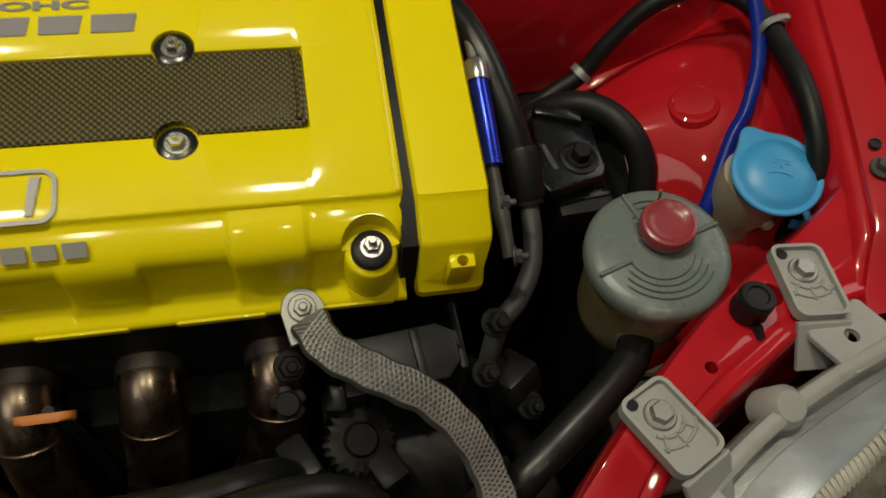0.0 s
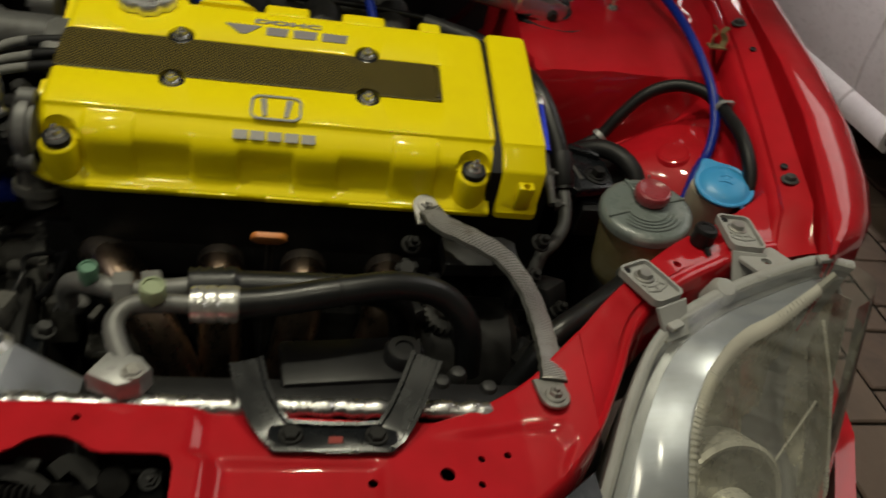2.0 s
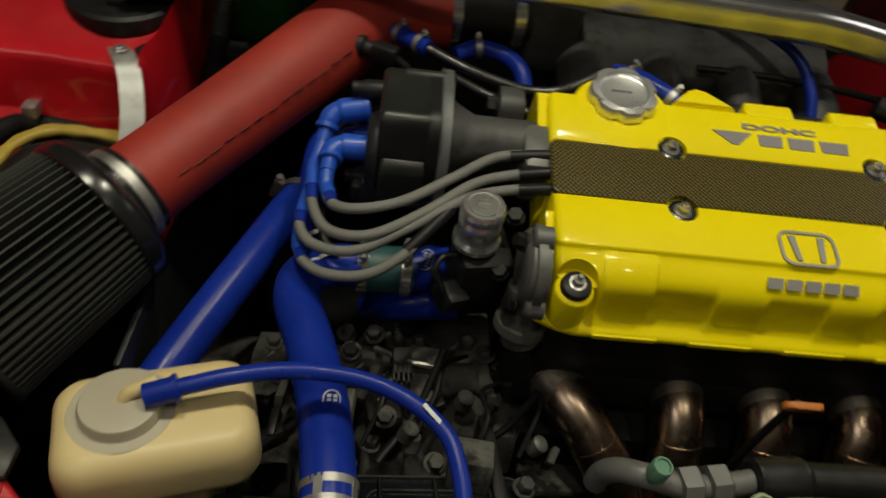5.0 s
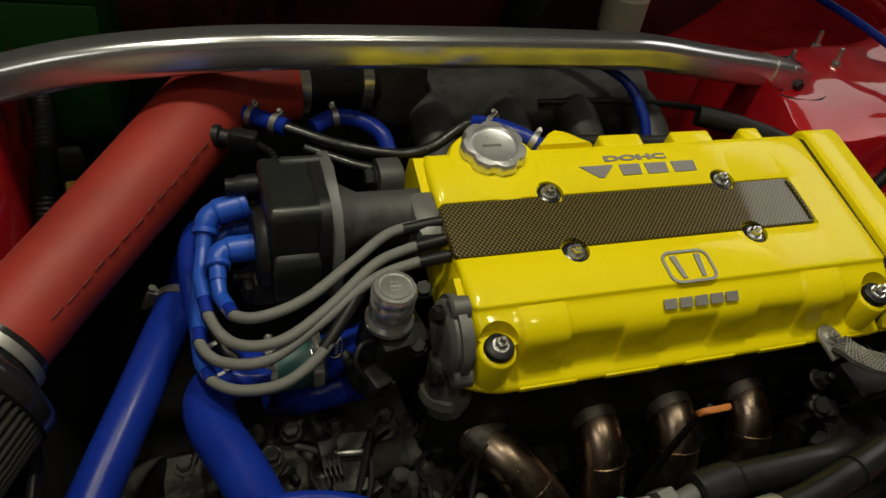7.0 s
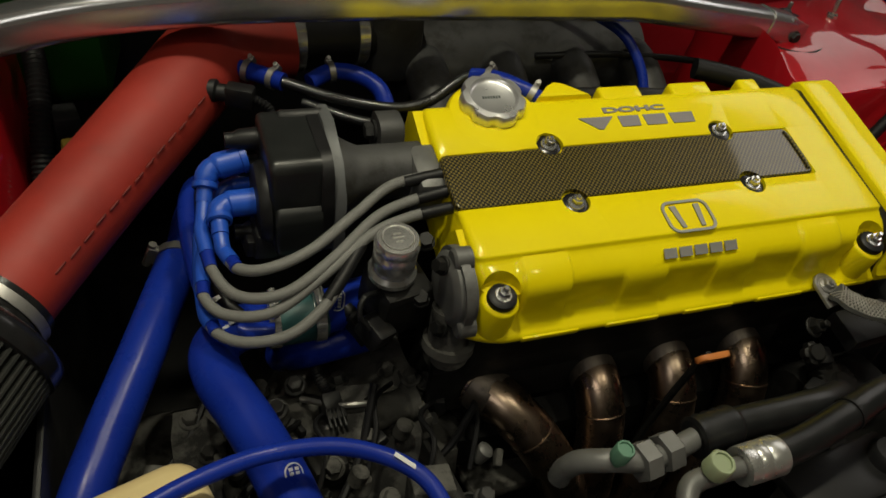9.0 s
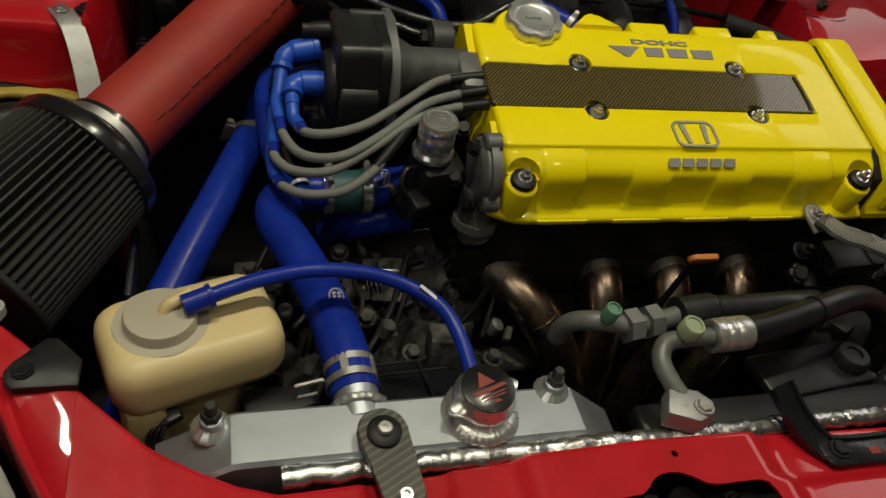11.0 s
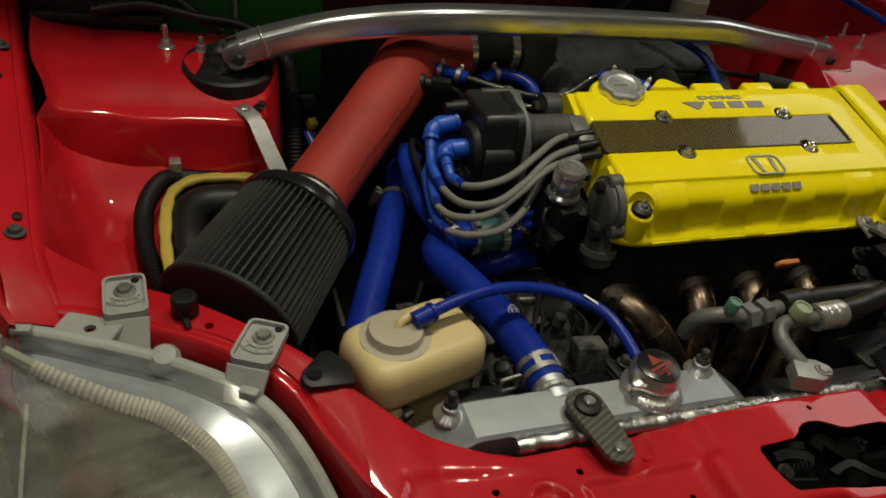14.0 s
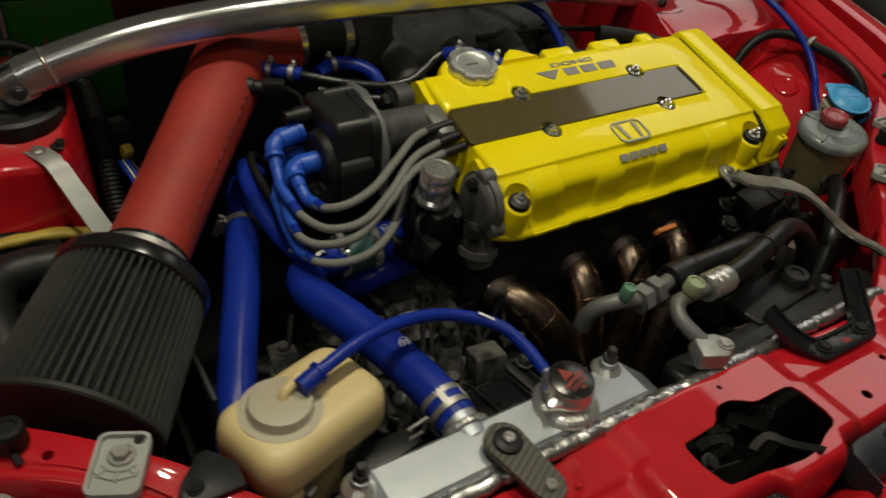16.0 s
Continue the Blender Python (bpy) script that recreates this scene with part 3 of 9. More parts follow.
def panel_z(x, y):
    a = abs(x)
    u = (panel_back(x) - y) / (panel_back(x) - panel_front(x))
    z = table(a, [(0.29, 0.7015), (0.315, 0.6995), (0.345, 0.7030), (0.375, 0.7150), (0.405, 0.7270)]) * (1 - u) + table(a, [(0.29, 0.7015), (0.315, 0.6975), (0.345, 0.6955), (0.38, 0.6985), (0.405, 0.7065)]) * u
    z += 0.0045 * ease(0.004, -0.004, swage(a, y)) * ease(0.262, 0.315, a)
    # raised middle with sloped ends that kick out in front of the pressed line
    w = 0.014 * ease(-0.012, -0.022, y)
    z += 0.008 * ease(0.113 + w, 0.091 + w, a)
    # shallow tray along the front between the arm and the middle
    if a < 0.26:
        z -= 0.004 * ease(-0.015, -0.022, y) * ease(0.236, 0.226, a) * ease(0.105, 0.12, a)
    if x < 0:
        z -= 0.0035 * ease(0.034, 0.029, math.hypot(x + 0.186, y - 0.014))
    for hx, hy in ((-0.265, -0.027),):
        r = math.hypot(x - hx, y - hy)
        z += 0.0012 * ease(0.0215, 0.017, r) - 0.0060 * ease(0.017, 0.0095, r)
    for hx, hy in ((-0.327, -0.035),):
        r = math.hypot(x - hx, y - hy)
        z += 0.0022 * (ease(0.0155, 0.0125, r) - ease(0.0105, 0.0075, r))
    z -= 0.006 * ease(0.006, 0.0, y - panel_front(x)) ** 2
    return z


bm = B()
rings = []
for i in range(203):
    x = -0.404 + i * 0.004
    yb, yf = panel_back(x), panel_front(x)
    ring = [(x, yb - 0.0005, panel_z(x, yb) - 0.022), (x, yb + 0.0015, panel_z(x, yb) - 0.020), (x, yb, panel_z(x, yb) - 0.004), (x, yb - 0.001, panel_z(x, yb) - 0.001)]
    for j in range(1, 40):
        y = yb + (yf - yb) * j / 40
        ring.append((x, y, panel_z(x, y)))
    zf = panel_z(x, yf)
    ring += [(x, yf, zf), (x, yf - 0.003, zf - 0.008), (x, yf - 0.004, zf - 0.020), (x, yf - 0.004, zf - 0.075), (x, yf - 0.0015, zf - 0.075), (x, yf - 0.0015, zf - 0.020), (x, yf, zf - 0.010), (x, yf + 0.004, panel_z(x, yf + 0.004) - 0.003)]
    for j in range(36, 1, -1):
        y = yb + (yf - yb) * j / 40
        ring.append((x, y, panel_z(x, y) - 0.0022))
    ring.append((x, yb - 0.003, panel_z(x, yb) - 0.006))
    rings.append(ring)
loft(bm, rings, close=True)
bmesh.ops.recalc_face_normals(bm, faces=bm.faces)
cuts = []
c = B()
prism(c, [(-0.058, -0.019), (-0.0615, -0.024), (-0.062, -0.044), (-0.058, -0.062), (-0.054, -0.068), (-0.040, -0.070), (-0.019, -0.0725), (0.005, -0.078), (0.027, -0.0810), (0.046, -0.080), (0.067, -0.0725), (0.083, -0.069), (0.089, -0.065), (0.0915, -0.056), (0.0905, -0.028), (0.087, -0.0195), (0.081, -0.017),
          (0.060, -0.0165), (0.044, -0.0165), (0.036, -0.0145), (0.027, -0.008), (0.018, -0.0035), (0.009, -0.0025), (0.001, -0.0035), (-0.006, -0.007), (-0.012, -0.013), (-0.019, -0.0170), (-0.042, -0.0185)], 0.2, Matrix.Translation((0, 0, 0.6)))
cuts.append(c)
for x, y, r in ((-0.265, -0.027, 0.0055), (-0.229, -0.006, 0.0034), (-0.306, -0.010, 0.0034), (-0.242, -0.041, 0.0034), (-0.142, -0.047, 0.0028), (0.021, 0.012, 0.0028), (0.280, -0.028, 0.0058), (0.308, -0.013, 0.003), (0.226, -0.033, 0.0036), (0.329, -0.009, 0.003), (0.305, -0.035, 0.003), (0.163, -0.057, 0.0055)):
    c = B()
    lathe(c, [(0, 0), (r, 0), (r, 0.1), (0, 0.1)], Matrix.Translation((x, y, 0.63)), 14)
    cuts.append(c)
carve(bm, cuts)
support = part("radiator_support", bm, RED, car, "glossy red pressed steel panel with holes", smooth=50)
for x, y in ((-0.162, -0.004), (-0.304, -0.052)):
    bm = B()
    hexbolt(bm, Matrix.Translation((x, y, panel_z(x, y))), 0.006, 0.003, 0.004)
    part("painted_bolt", bm, RED, support)


def wing(s, name):
    """The panel that sweeps back from the radiator support to the fender on one side (s = -1 or 1)."""
    rows = [  # inner x, y, z; outer x, y, z
        ((0.4035, 0.0970, 0.7315), (0.4045, 0.004, 0.7110)),
        ((0.422, 0.115, 0.739), (0.433, 0.051, 0.723)),
        ((0.440, 0.132, 0.746), (0.459, 0.098, 0.738)),
        ((0.480, 0.168, 0.751), (0.504, 0.138, 0.749)),
        ((0.530, 0.207, 0.754), (0.556, 0.168, 0.753)),
        ((0.590, 0.242, 0.757), (0.612, 0.196, 0.755)),
        ((0.636, 0.270, 0.768), (0.660, 0.205, 0.758)),
        ((0.662, 0.292, 0.778), (0.700, 0.215, 0.760)),
    ]
    rings = []
    guide = [(0.375, panel_back(0.375), 0.7195), (0.375, panel_front(0.375), 0.7025)]
    ins = spline([Vector(guide[0])] + [Vector(r[0]) for r in rows], 10)[10:]
    outs = spline([Vector(guide[1])] + [Vector(r[1]) for r in rows], 10)[10:]
    for (a, b, c), (d, e, f) in zip(ins, outs):
        i, o = Vector((s * a, b, c)), Vector((s * d, e, f))
        w = (o - i)
        n = Vector((w.x, w.y, 0)).normalized()
        rings.append([i + Vector((0, 0, -0.05)) - n * 0.002, i + Vector((0, 0, -0.006)), i + n * 0.003 + Vector((0, 0, 0)),
                      i + n * 0.006 + w * 0.06 + Vector((0, 0, 0.0008)), i + w * 0.3 + Vector((0, 0, 0.0012)), i + w * 0.5 + Vector((0, 0, 0.0013)), i + w * 0.68 + Vector((0, 0, 0.0011)), o - n * 0.0125 + Vector((0, 0, 0.0003)), o - n * 0.0105 + Vector((0, 0, -0.0008)), o - n * 0.008 + Vector((0, 0, -0.0004)), o - n * 0.005 + Vector((0, 0, 0.0004)), o - n * 0.002 + Vector((0, 0, -0.0008)), o + Vector((0, 0, -0.004)), o + n * 0.002 + Vector((0, 0, -0.020)),
                      o + n * 0.004 + Vector((0, 0, -0.06)), o - n * 0.01 + Vector((0, 0, -0.06)), i + n * 0.01 + Vector((0, 0, -0.05))])
    bm = B()
    loft(bm, rings, close=True)
    bmesh.ops.recalc_face_normals(bm, faces=bm.faces)
    cuts = []
    for x, y, r in ((0.572, 0.210, 0.0085), (0.515, 0.168, 0.004)):
        c = B()
        lathe(c, [(0, 0), (r, 0), (r, 0.2), (0, 0.2)], Matrix.Translation((s * x, y, 0.65)), 14)
        cuts.append(c)
    carve(bm, cuts)
    return part(name, bm, RED, car, "glossy red folded steel arm")


wing(-1, "headlamp_panel")
wing(1, "headlamp_panel")


def fender(s):
    """Inner flange, gutter and outer skin of one front fender."""
    # inner flange that the fender bolts to, rising toward the windscreen
    bm = B()
    rings = []
    for y, x, z, o in ((0.188, 0.628, 0.752, 0.0), (0.203, 0.632, 0.757, 0.002), (0.220, 0.638, 0.768, 0.005), (0.238, 0.647, 0.778, 0.009), (0.27, 0.655, 0.785, 0.012), (0.36, 0.666, 0.812, 0.014), (0.50, 0.687, 0.842, 0.015), (0.70, 0.716, 0.872, 0.016), (1.0, 0.750, 0.90, 0.016)):
        w = x + 0.042 - o
        rings.append([(s * (x - 0.010), y, z - 0.30), (s * (x - 0.008), y, z - 0.030), (s * (x - 0.005), y, z - 0.012), (s * x, y, z - 0.0065), (s * (x + 0.0035), y, z - 0.0055), (s * (x + 0.0045), y, z - 0.001), (s * (x + 0.006), y, z), (s * (x * 0.35 + w * 0.65), y, z + 0.0065), (s * w, y, z + 0.010), (s * (w + 0.006), y, z - 0.008), (s * (w + 0.014), y, z - 0.014)])
    sheet(bm, rings, 0.002)
    fl = part("inner_flange", bm, RED, car)
    # black discs stand for the unlit insides of the flange holes
    for y, x, z in ((0.487, 0.703, 0.8475), (0.292, 0.670, 0.7975)):
        bm = B()
        lathe(bm, [(0.0042, -0.001), (0.0042, 0.0006), (0.0030, 0.0008), (0.0028, 0.0002), (0, 0.0)], Matrix.Translation((s * x, y, z)) @ pose(0, 0, 0, 12, -s * 9, 0), 16)
        part("flange_hole", bm, BLACK, fl)
    for y, x, z in ((0.275, 0.671, 0.789), (0.549, 0.708, 0.853)):
        bm = B()
        hexbolt(bm, Matrix.Translation((s * x, y, z + 0.002)) @ pose(0, 0, 0, 0, -s * 9, 0), 0.011, 0.006, 0.0095)
        part("bolt", bm, CAST, fl)
    # outer skin
    bm = B()
    rings = []
    for y, x, z, w in ((0.158, 0.656, 0.783, 0.012), (0.170, 0.661, 0.789, 0.022), (0.19, 0.668, 0.795, 0.050), (0.22, 0.677, 0.803, 0.068), (0.27, 0.689, 0.816, 0.078), (0.35, 0.706, 0.835, 0.078), (0.45, 0.720, 0.853, 0.076), (0.65, 0.743, 0.878, 0.074), (1.0, 0.775, 0.905, 0.062), (1.5, 0.81, 0.93, 0.064)):
        k = min(1.0, max(0.12, (y - 0.16) / 0.12))
        rings.append([(s * (x + 0.006), y, z - 0.045), (s * (x + 0.001), y, z - 0.010), (s * (x + 0.0015), y, z - 0.003), (s * (x + 0.12 * w), y, z), (s * (x + 0.42 * w), y, z + 0.001), (s * (x + 0.72 * w), y, z - 0.006), (s * (x + 0.92 * w), y, z - 0.02),
                      (s * (x + w), y, z - 0.045), (s * (x + w + 0.004), y, z - 0.05 - 0.08 * k), (s * (x + w + 0.004), y, z - 0.06 - 0.34 * k)])
    sheet(bm, rings, 0.002)
    part("fender", bm, RED, car, "glossy red front fender")
    # front corner below the headlamp
    bm = B()
    rings = []
    for x, y in ((0.30, -0.16), (0.45, -0.13), (0.58, -0.07), (0.68, 0.0), (0.75, 0.12), (0.80, 0.3)):
        rings.append([(s * x, y, 0.60 - 0.02 * (x > 0.6)), (s * (x + 0.012), y - 0.015, 0.585), (s * (x + 0.02), y - 0.025, 0.55), (s * (x + 0.02), y - 0.025, 0.30)])
    sheet(bm, rings, 0.003)
    part("bumper_corner", bm, RED, car, "red bumper corner below the headlamp")


fender(-1)
fender(1)


def apron(s):
    """Inner wheel arch with the strut tower of one side."""
    # heights across from the flange to the bay, row by row in y: a dome on the passenger side, a hollow on the other
    if s > 0:
        rows = [
            (0.255, [(0.648, 0.735), (0.620, 0.660), (0.59, 0.600), (0.555, 0.560), (0.545, 0.54), (0.54, 0.42)]),
            (0.28, [(0.652, 0.752), (0.630, 0.690), (0.592, 0.640), (0.553, 0.590), (0.540, 0.55), (0.535, 0.42)]),
            (0.32, [(0.656, 0.765), (0.636, 0.716), (0.596, 0.682), (0.556, 0.632), (0.535, 0.60), (0.528, 0.42)]),
            (0.36, [(0.660, 0.778), (0.640, 0.739), (0.60, 0.721), (0.556, 0.678), (0.528, 0.63), (0.515, 0.42)]),
            (0.40, [(0.664, 0.785), (0.644, 0.751), (0.602, 0.740), (0.548, 0.712), (0.520, 0.65), (0.500, 0.42)]),
            (0.44, [(0.668, 0.792), (0.648, 0.756), (0.606, 0.741), (0.550, 0.708), (0.505, 0.662), (0.485, 0.42)]),
            (0.465, [(0.672, 0.796), (0.650, 0.757), (0.606, 0.736), (0.550, 0.697), (0.490, 0.660), (0.46, 0.34)]),
            (0.478, [(0.674, 0.798), (0.650, 0.752), (0.604, 0.720), (0.545, 0.680), (0.475, 0.660), (0.44, 0.30)]),
            (0.488, [(0.676, 0.80), (0.650, 0.750), (0.602, 0.716), (0.54, 0.686), (0.455, 0.680), (0.43, 0.25)]),
        ]
    else:
        rows = [
            (0.255, [(0.648, 0.735), (0.620, 0.655), (0.59, 0.620), (0.555, 0.595), (0.545, 0.54), (0.54, 0.42)]),
            (0.28, [(0.654, 0.75), (0.625, 0.67), (0.590, 0.633), (0.550, 0.612), (0.540, 0.55), (0.535, 0.42)]),
            (0.36, [(0.660, 0.778), (0.636, 0.71), (0.60, 0.685), (0.545, 0.667), (0.525, 0.62), (0.515, 0.42)]),
            (0.44, [(0.668, 0.792), (0.646, 0.73), (0.61, 0.70), (0.55, 0.69), (0.500, 0.667), (0.485, 0.42)]),
            (0.488, [(0.676, 0.80), (0.649, 0.755), (0.60, 0.738), (0.54, 0.728), (0.455, 0.715), (0.43, 0.25)]),
        ]
    rows += [
        (0.494, [(0.664, 0.815), (0.65, 0.796), (0.60, 0.788), (0.53, 0.781), (0.445, 0.773), (0.415, 0.25)]),
        (0.499, [(0.664, 0.818), (0.65, 0.803), (0.60, 0.795), (0.53, 0.788), (0.443, 0.781), (0.412, 0.25)]),
        (0.515, [(0.668, 0.83), (0.65, 0.810), (0.60, 0.800), (0.52, 0.793), (0.435, 0.787), (0.405, 0.25)]),
        (0.55, [(0.68, 0.84), (0.655, 0.824), (0.60, 0.818), (0.52, 0.815), (0.425, 0.805), (0.398, 0.25)]),
        (0.60, [(0.687, 0.848), (0.66, 0.834), (0.60, 0.827), (0.52, 0.823), (0.425, 0.811), (0.397, 0.25)]),
        (0.645, [(0.69, 0.852), (0.66, 0.838), (0.60, 0.831), (0.52, 0.826), (0.425, 0.812), (0.396, 0.25)]),
        (0.675, [(0.69, 0.853), (0.66, 0.834), (0.60, 0.826), (0.52, 0.820), (0.425, 0.806), (0.396, 0.25)]),
        (0.690, [(0.69, 0.854), (0.665, 0.800), (0.60, 0.770), (0.52, 0.755), (0.43, 0.735), (0.398, 0.25)]),
        (0.74, [(0.70, 0.86), (0.67, 0.79), (0.60, 0.74), (0.52, 0.72), (0.44, 0.68), (0.40, 0.25)]),
        (1.00, [(0.73, 0.86), (0.68, 0.78), (0.60, 0.72), (0.52, 0.68), (0.44, 0.60), (0.40, 0.25)]),
    ]
    lines = []
    for y, prof in rows:
        (xa, za), (xb, zb) = prof[-2:]
        lines.append([Vector((s * x, y, z)) for x, z in prof[:-1] + [(xb + 0.45 * (xa - xb), za - 0.035), (xb, zb)]])

    def skin(rows_, thick):
        bm = B()
        grid = [spline(p, 4) for p in rows_]
        fine = [spline(list(p), 3) for p in zip(*grid)]
        for line in fine[:-6]:
            for p in line:
                p.z += 0.0038 * noise.noise(p * 17) + 0.0013 * noise.noise(p * 41)
                p.y += 0.0048 * noise.noise(p * 23 + Vector((3, 1, 7)))
        sheet(bm, [list(r) for r in zip(*fine)], thick)
        return bm

    front = [p for p in lines if p[0].y < 0.49]
    back = [p for p in lines if p[0].y > 0.48]
    wing_ = part("inner_wing", skin([p[:4] for p in front], 0.003), RED, car, "red inner wing panel", smooth=60)
    part("strut_tower", skin(back, 0.003), RED, car, "red strut tower with rounded edges", smooth=60)
    # the wing's lower face is coloured black to paint the shade beneath it
    part("shaded_apron", skin([p[3:] for p in front], 0.003), BLACK, car, "lower apron, black to stand for shade", smooth=60)
    return wing_


apron(-1)
ap_r = apron(1)
bm = B()
m = Matrix.Translation((0.603, 0.398, 0.7405)) @ pose(0, 0, 0, 5, -18, 0)
lathe(bm, [(0.0225, -0.004), (0.0195, 0.0018), (0.0170, 0.0028), (0.0160, 0.0024), (0.0152, 0.0006), (0.0135, 0.0003), (0, 0.0006)], m, 36)
part("round_pressing", bm, RED, ap_r)
for x, y, z in ((0.516, 0.516, 0.7940), (0.530, 0.520, 0.7965), (0.547, 0.525, 0.7995), (0.592, 0.530, 0.8070), (0.462, 0.516, 0.7900)):
    bm = B()
    lathe(bm, [(0.0048, -0.003), (0.0046, 0.0006), (0.0034, 0.0010), (0.0028, -0.0002)], frame_to((-0.1, -0.35, 0.93), (x, y, z)), 16)
    rim_ = part("punched_rim", bm, RED, ap_r)
    bm = B()
    lathe(bm, [(0.0031, 0.0), (0, 0.0002)], frame_to((-0.1, -0.35, 0.93), (x, y, z)), 14)
    part("hole", bm, RUBBER, rim_, "dark punched hole")

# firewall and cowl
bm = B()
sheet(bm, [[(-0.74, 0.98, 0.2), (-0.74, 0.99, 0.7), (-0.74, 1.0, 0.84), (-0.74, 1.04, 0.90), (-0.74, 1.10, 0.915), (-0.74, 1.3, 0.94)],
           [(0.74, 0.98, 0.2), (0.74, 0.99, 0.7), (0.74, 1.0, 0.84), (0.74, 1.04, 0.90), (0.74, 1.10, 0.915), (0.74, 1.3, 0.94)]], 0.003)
part("firewall", bm, RED_SHADED, car, "red bulkhead behind the engine, darkened for shade")
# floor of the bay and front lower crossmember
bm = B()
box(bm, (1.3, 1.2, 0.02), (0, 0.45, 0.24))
part("undertray", bm, GRIME, car, "near-black underside of the bay")
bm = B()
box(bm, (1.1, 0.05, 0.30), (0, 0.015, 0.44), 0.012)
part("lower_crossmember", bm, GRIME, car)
# plastic strip in front of the panel in two lengths with rounded inner ends, and the red bumper before it
def strip(x0, x1, end):
    bm = B()
    rings = []
    n = 40
    for i in range(n + 1):
        x = x0 + (x1 - x0) * i / n
        d = abs(x - end)
        a = abs(x)
        back = panel_front(x) - 0.0055 if a < 0.29 else table(a, [(0.29, -0.0835), (0.34, -0.062), (0.40, -0.015)])
        front = back - 0.034 - 0.014 * ease(0.05, 0.25, a)
        k = math.sqrt(max(0.0, 1 - (1 - min(1.0, d / 0.022)) ** 2))
        back = front + (back - front) * max(0.05, k)
        z = table(a, [(0, 0.7005), (0.25, 0.6985), (0.40, 0.688)])
        rings.append([(x, back, z - 0.03), (x, back, z - 0.002), (x, back - 0.0015, z), (x, (back + front) / 2, z + 0.0005), (x, front + 0.003, z - 0.0025), (x, front, z - 0.006), (x, front, z - 0.03)])
    loft(bm, rings, close=True)
    return bm


for x0, x1, end, bolts in ((-0.40, -0.008, -0.008, ((-0.023, -0.0985), (-0.140, -0.103), (-0.258, -0.105))), (0.074, 0.40, 0.074, ((0.135, -0.104), (0.255, -0.106)))):
    bumper = part("bumper_cover", strip(x0, x1, end), SATIN_GREY, car, "dark blue-grey satin plastic strip along the front", smooth=50)
    for bx_, by_ in bolts:
        bm = B()
        lathe(bm, [(0.0115, -0.004), (0.0115, 0.0004), (0.0100, 0.0016), (0.0085, 0.0018), (0.0080, 0.0008), (0.0062, 0.0010), (0.0058, 0.0038), (0.0045, 0.0048), (0, 0.0050)], Matrix.Translation((bx_, by_, 0.6998)), 24)
        part("push_clip", bm, SATIN_BLACK, bumper, "round black clip")
bm = B()
rings = []
for i in range(33):
    x = -0.385 + 0.77 * i / 32
    y = table(abs(x), [(0, -0.121), (0.15, -0.127), (0.30, -0.120), (0.385, -0.098)])
    rings.append([(x, y + 0.022, 0.655), (x, y + 0.004, 0.680), (x, y, 0.6835), (x, y - 0.004, 0.6840), (x, y - 0.045, 0.676), (x, y - 0.075, 0.650), (x, y - 0.085, 0.58), (x, y - 0.085, 0.35)])
sheet(bm, rings, 0.003)
part("bumper_skin", bm, RED, car, "glossy red bumper top edge", smooth=60)

# open bonnet leaning back over the rear of the bay
HU = Vector((0, -math.cos(radians(44)), math.sin(radians(44))))
HN = Vector((0, -HU.z, HU.y))


def bonnet_skin(offset, trim):
    rings = []
    for k in range(13):
        u = trim + (0.93 - 2 * trim) * k / 12
        w = 0.70 - 0.10 * (k / 12) ** 2 - trim
        row = []
        for j in range(17):
            v = -1 + j / 8
            bow = 0.035 * (1 - v * v) + 0.02 * math.sin(math.pi * k / 12)
            row.append(Vector((v * w, 1.14, 0.975)) + HU * u - HN * (bow - 0.03) + HN * offset)
        rings.append(row)
    return rings


bm = B()
sheet(bm, bonnet_skin(0, 0), 0.0015)
bonnet = part("bonnet", bm, RED, car, "open red bonnet above the bulkhead")
# unseen black lining, added to keep red out of the reflections
bm = B()
sheet(bm, bonnet_skin(0.018, 0.03), 0.006)
part("dark_lining", bm, BLACK, bonnet, "unseen black lining added for dark reflections")

# unseen black sheets added for the shade low on both sides and at the bulkhead
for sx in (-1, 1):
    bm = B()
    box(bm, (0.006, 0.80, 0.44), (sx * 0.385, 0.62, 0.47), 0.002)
    part("shade_panel", bm, BLACK, car)
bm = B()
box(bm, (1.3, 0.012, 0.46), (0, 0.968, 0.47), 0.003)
part("bulkhead_shade", bm, BLACK, car)
for sx in (-1, 1):
    for y in (0.72, 3.3):
        bm = B()
        lathe(bm, [(0.17, -0.09), (0.26, -0.095), (0.29, -0.07), (0.295, 0), (0.29, 0.07), (0.26, 0.095), (0.17, 0.09), (0.0, 0.06), (0, -0.06), (0.17, -0.09)], frame_to((sx, 0, 0), (sx * 0.70, y if y > 1 else 0.78, 0.285)), 40)
        part("wheel", bm, TYRE, car)


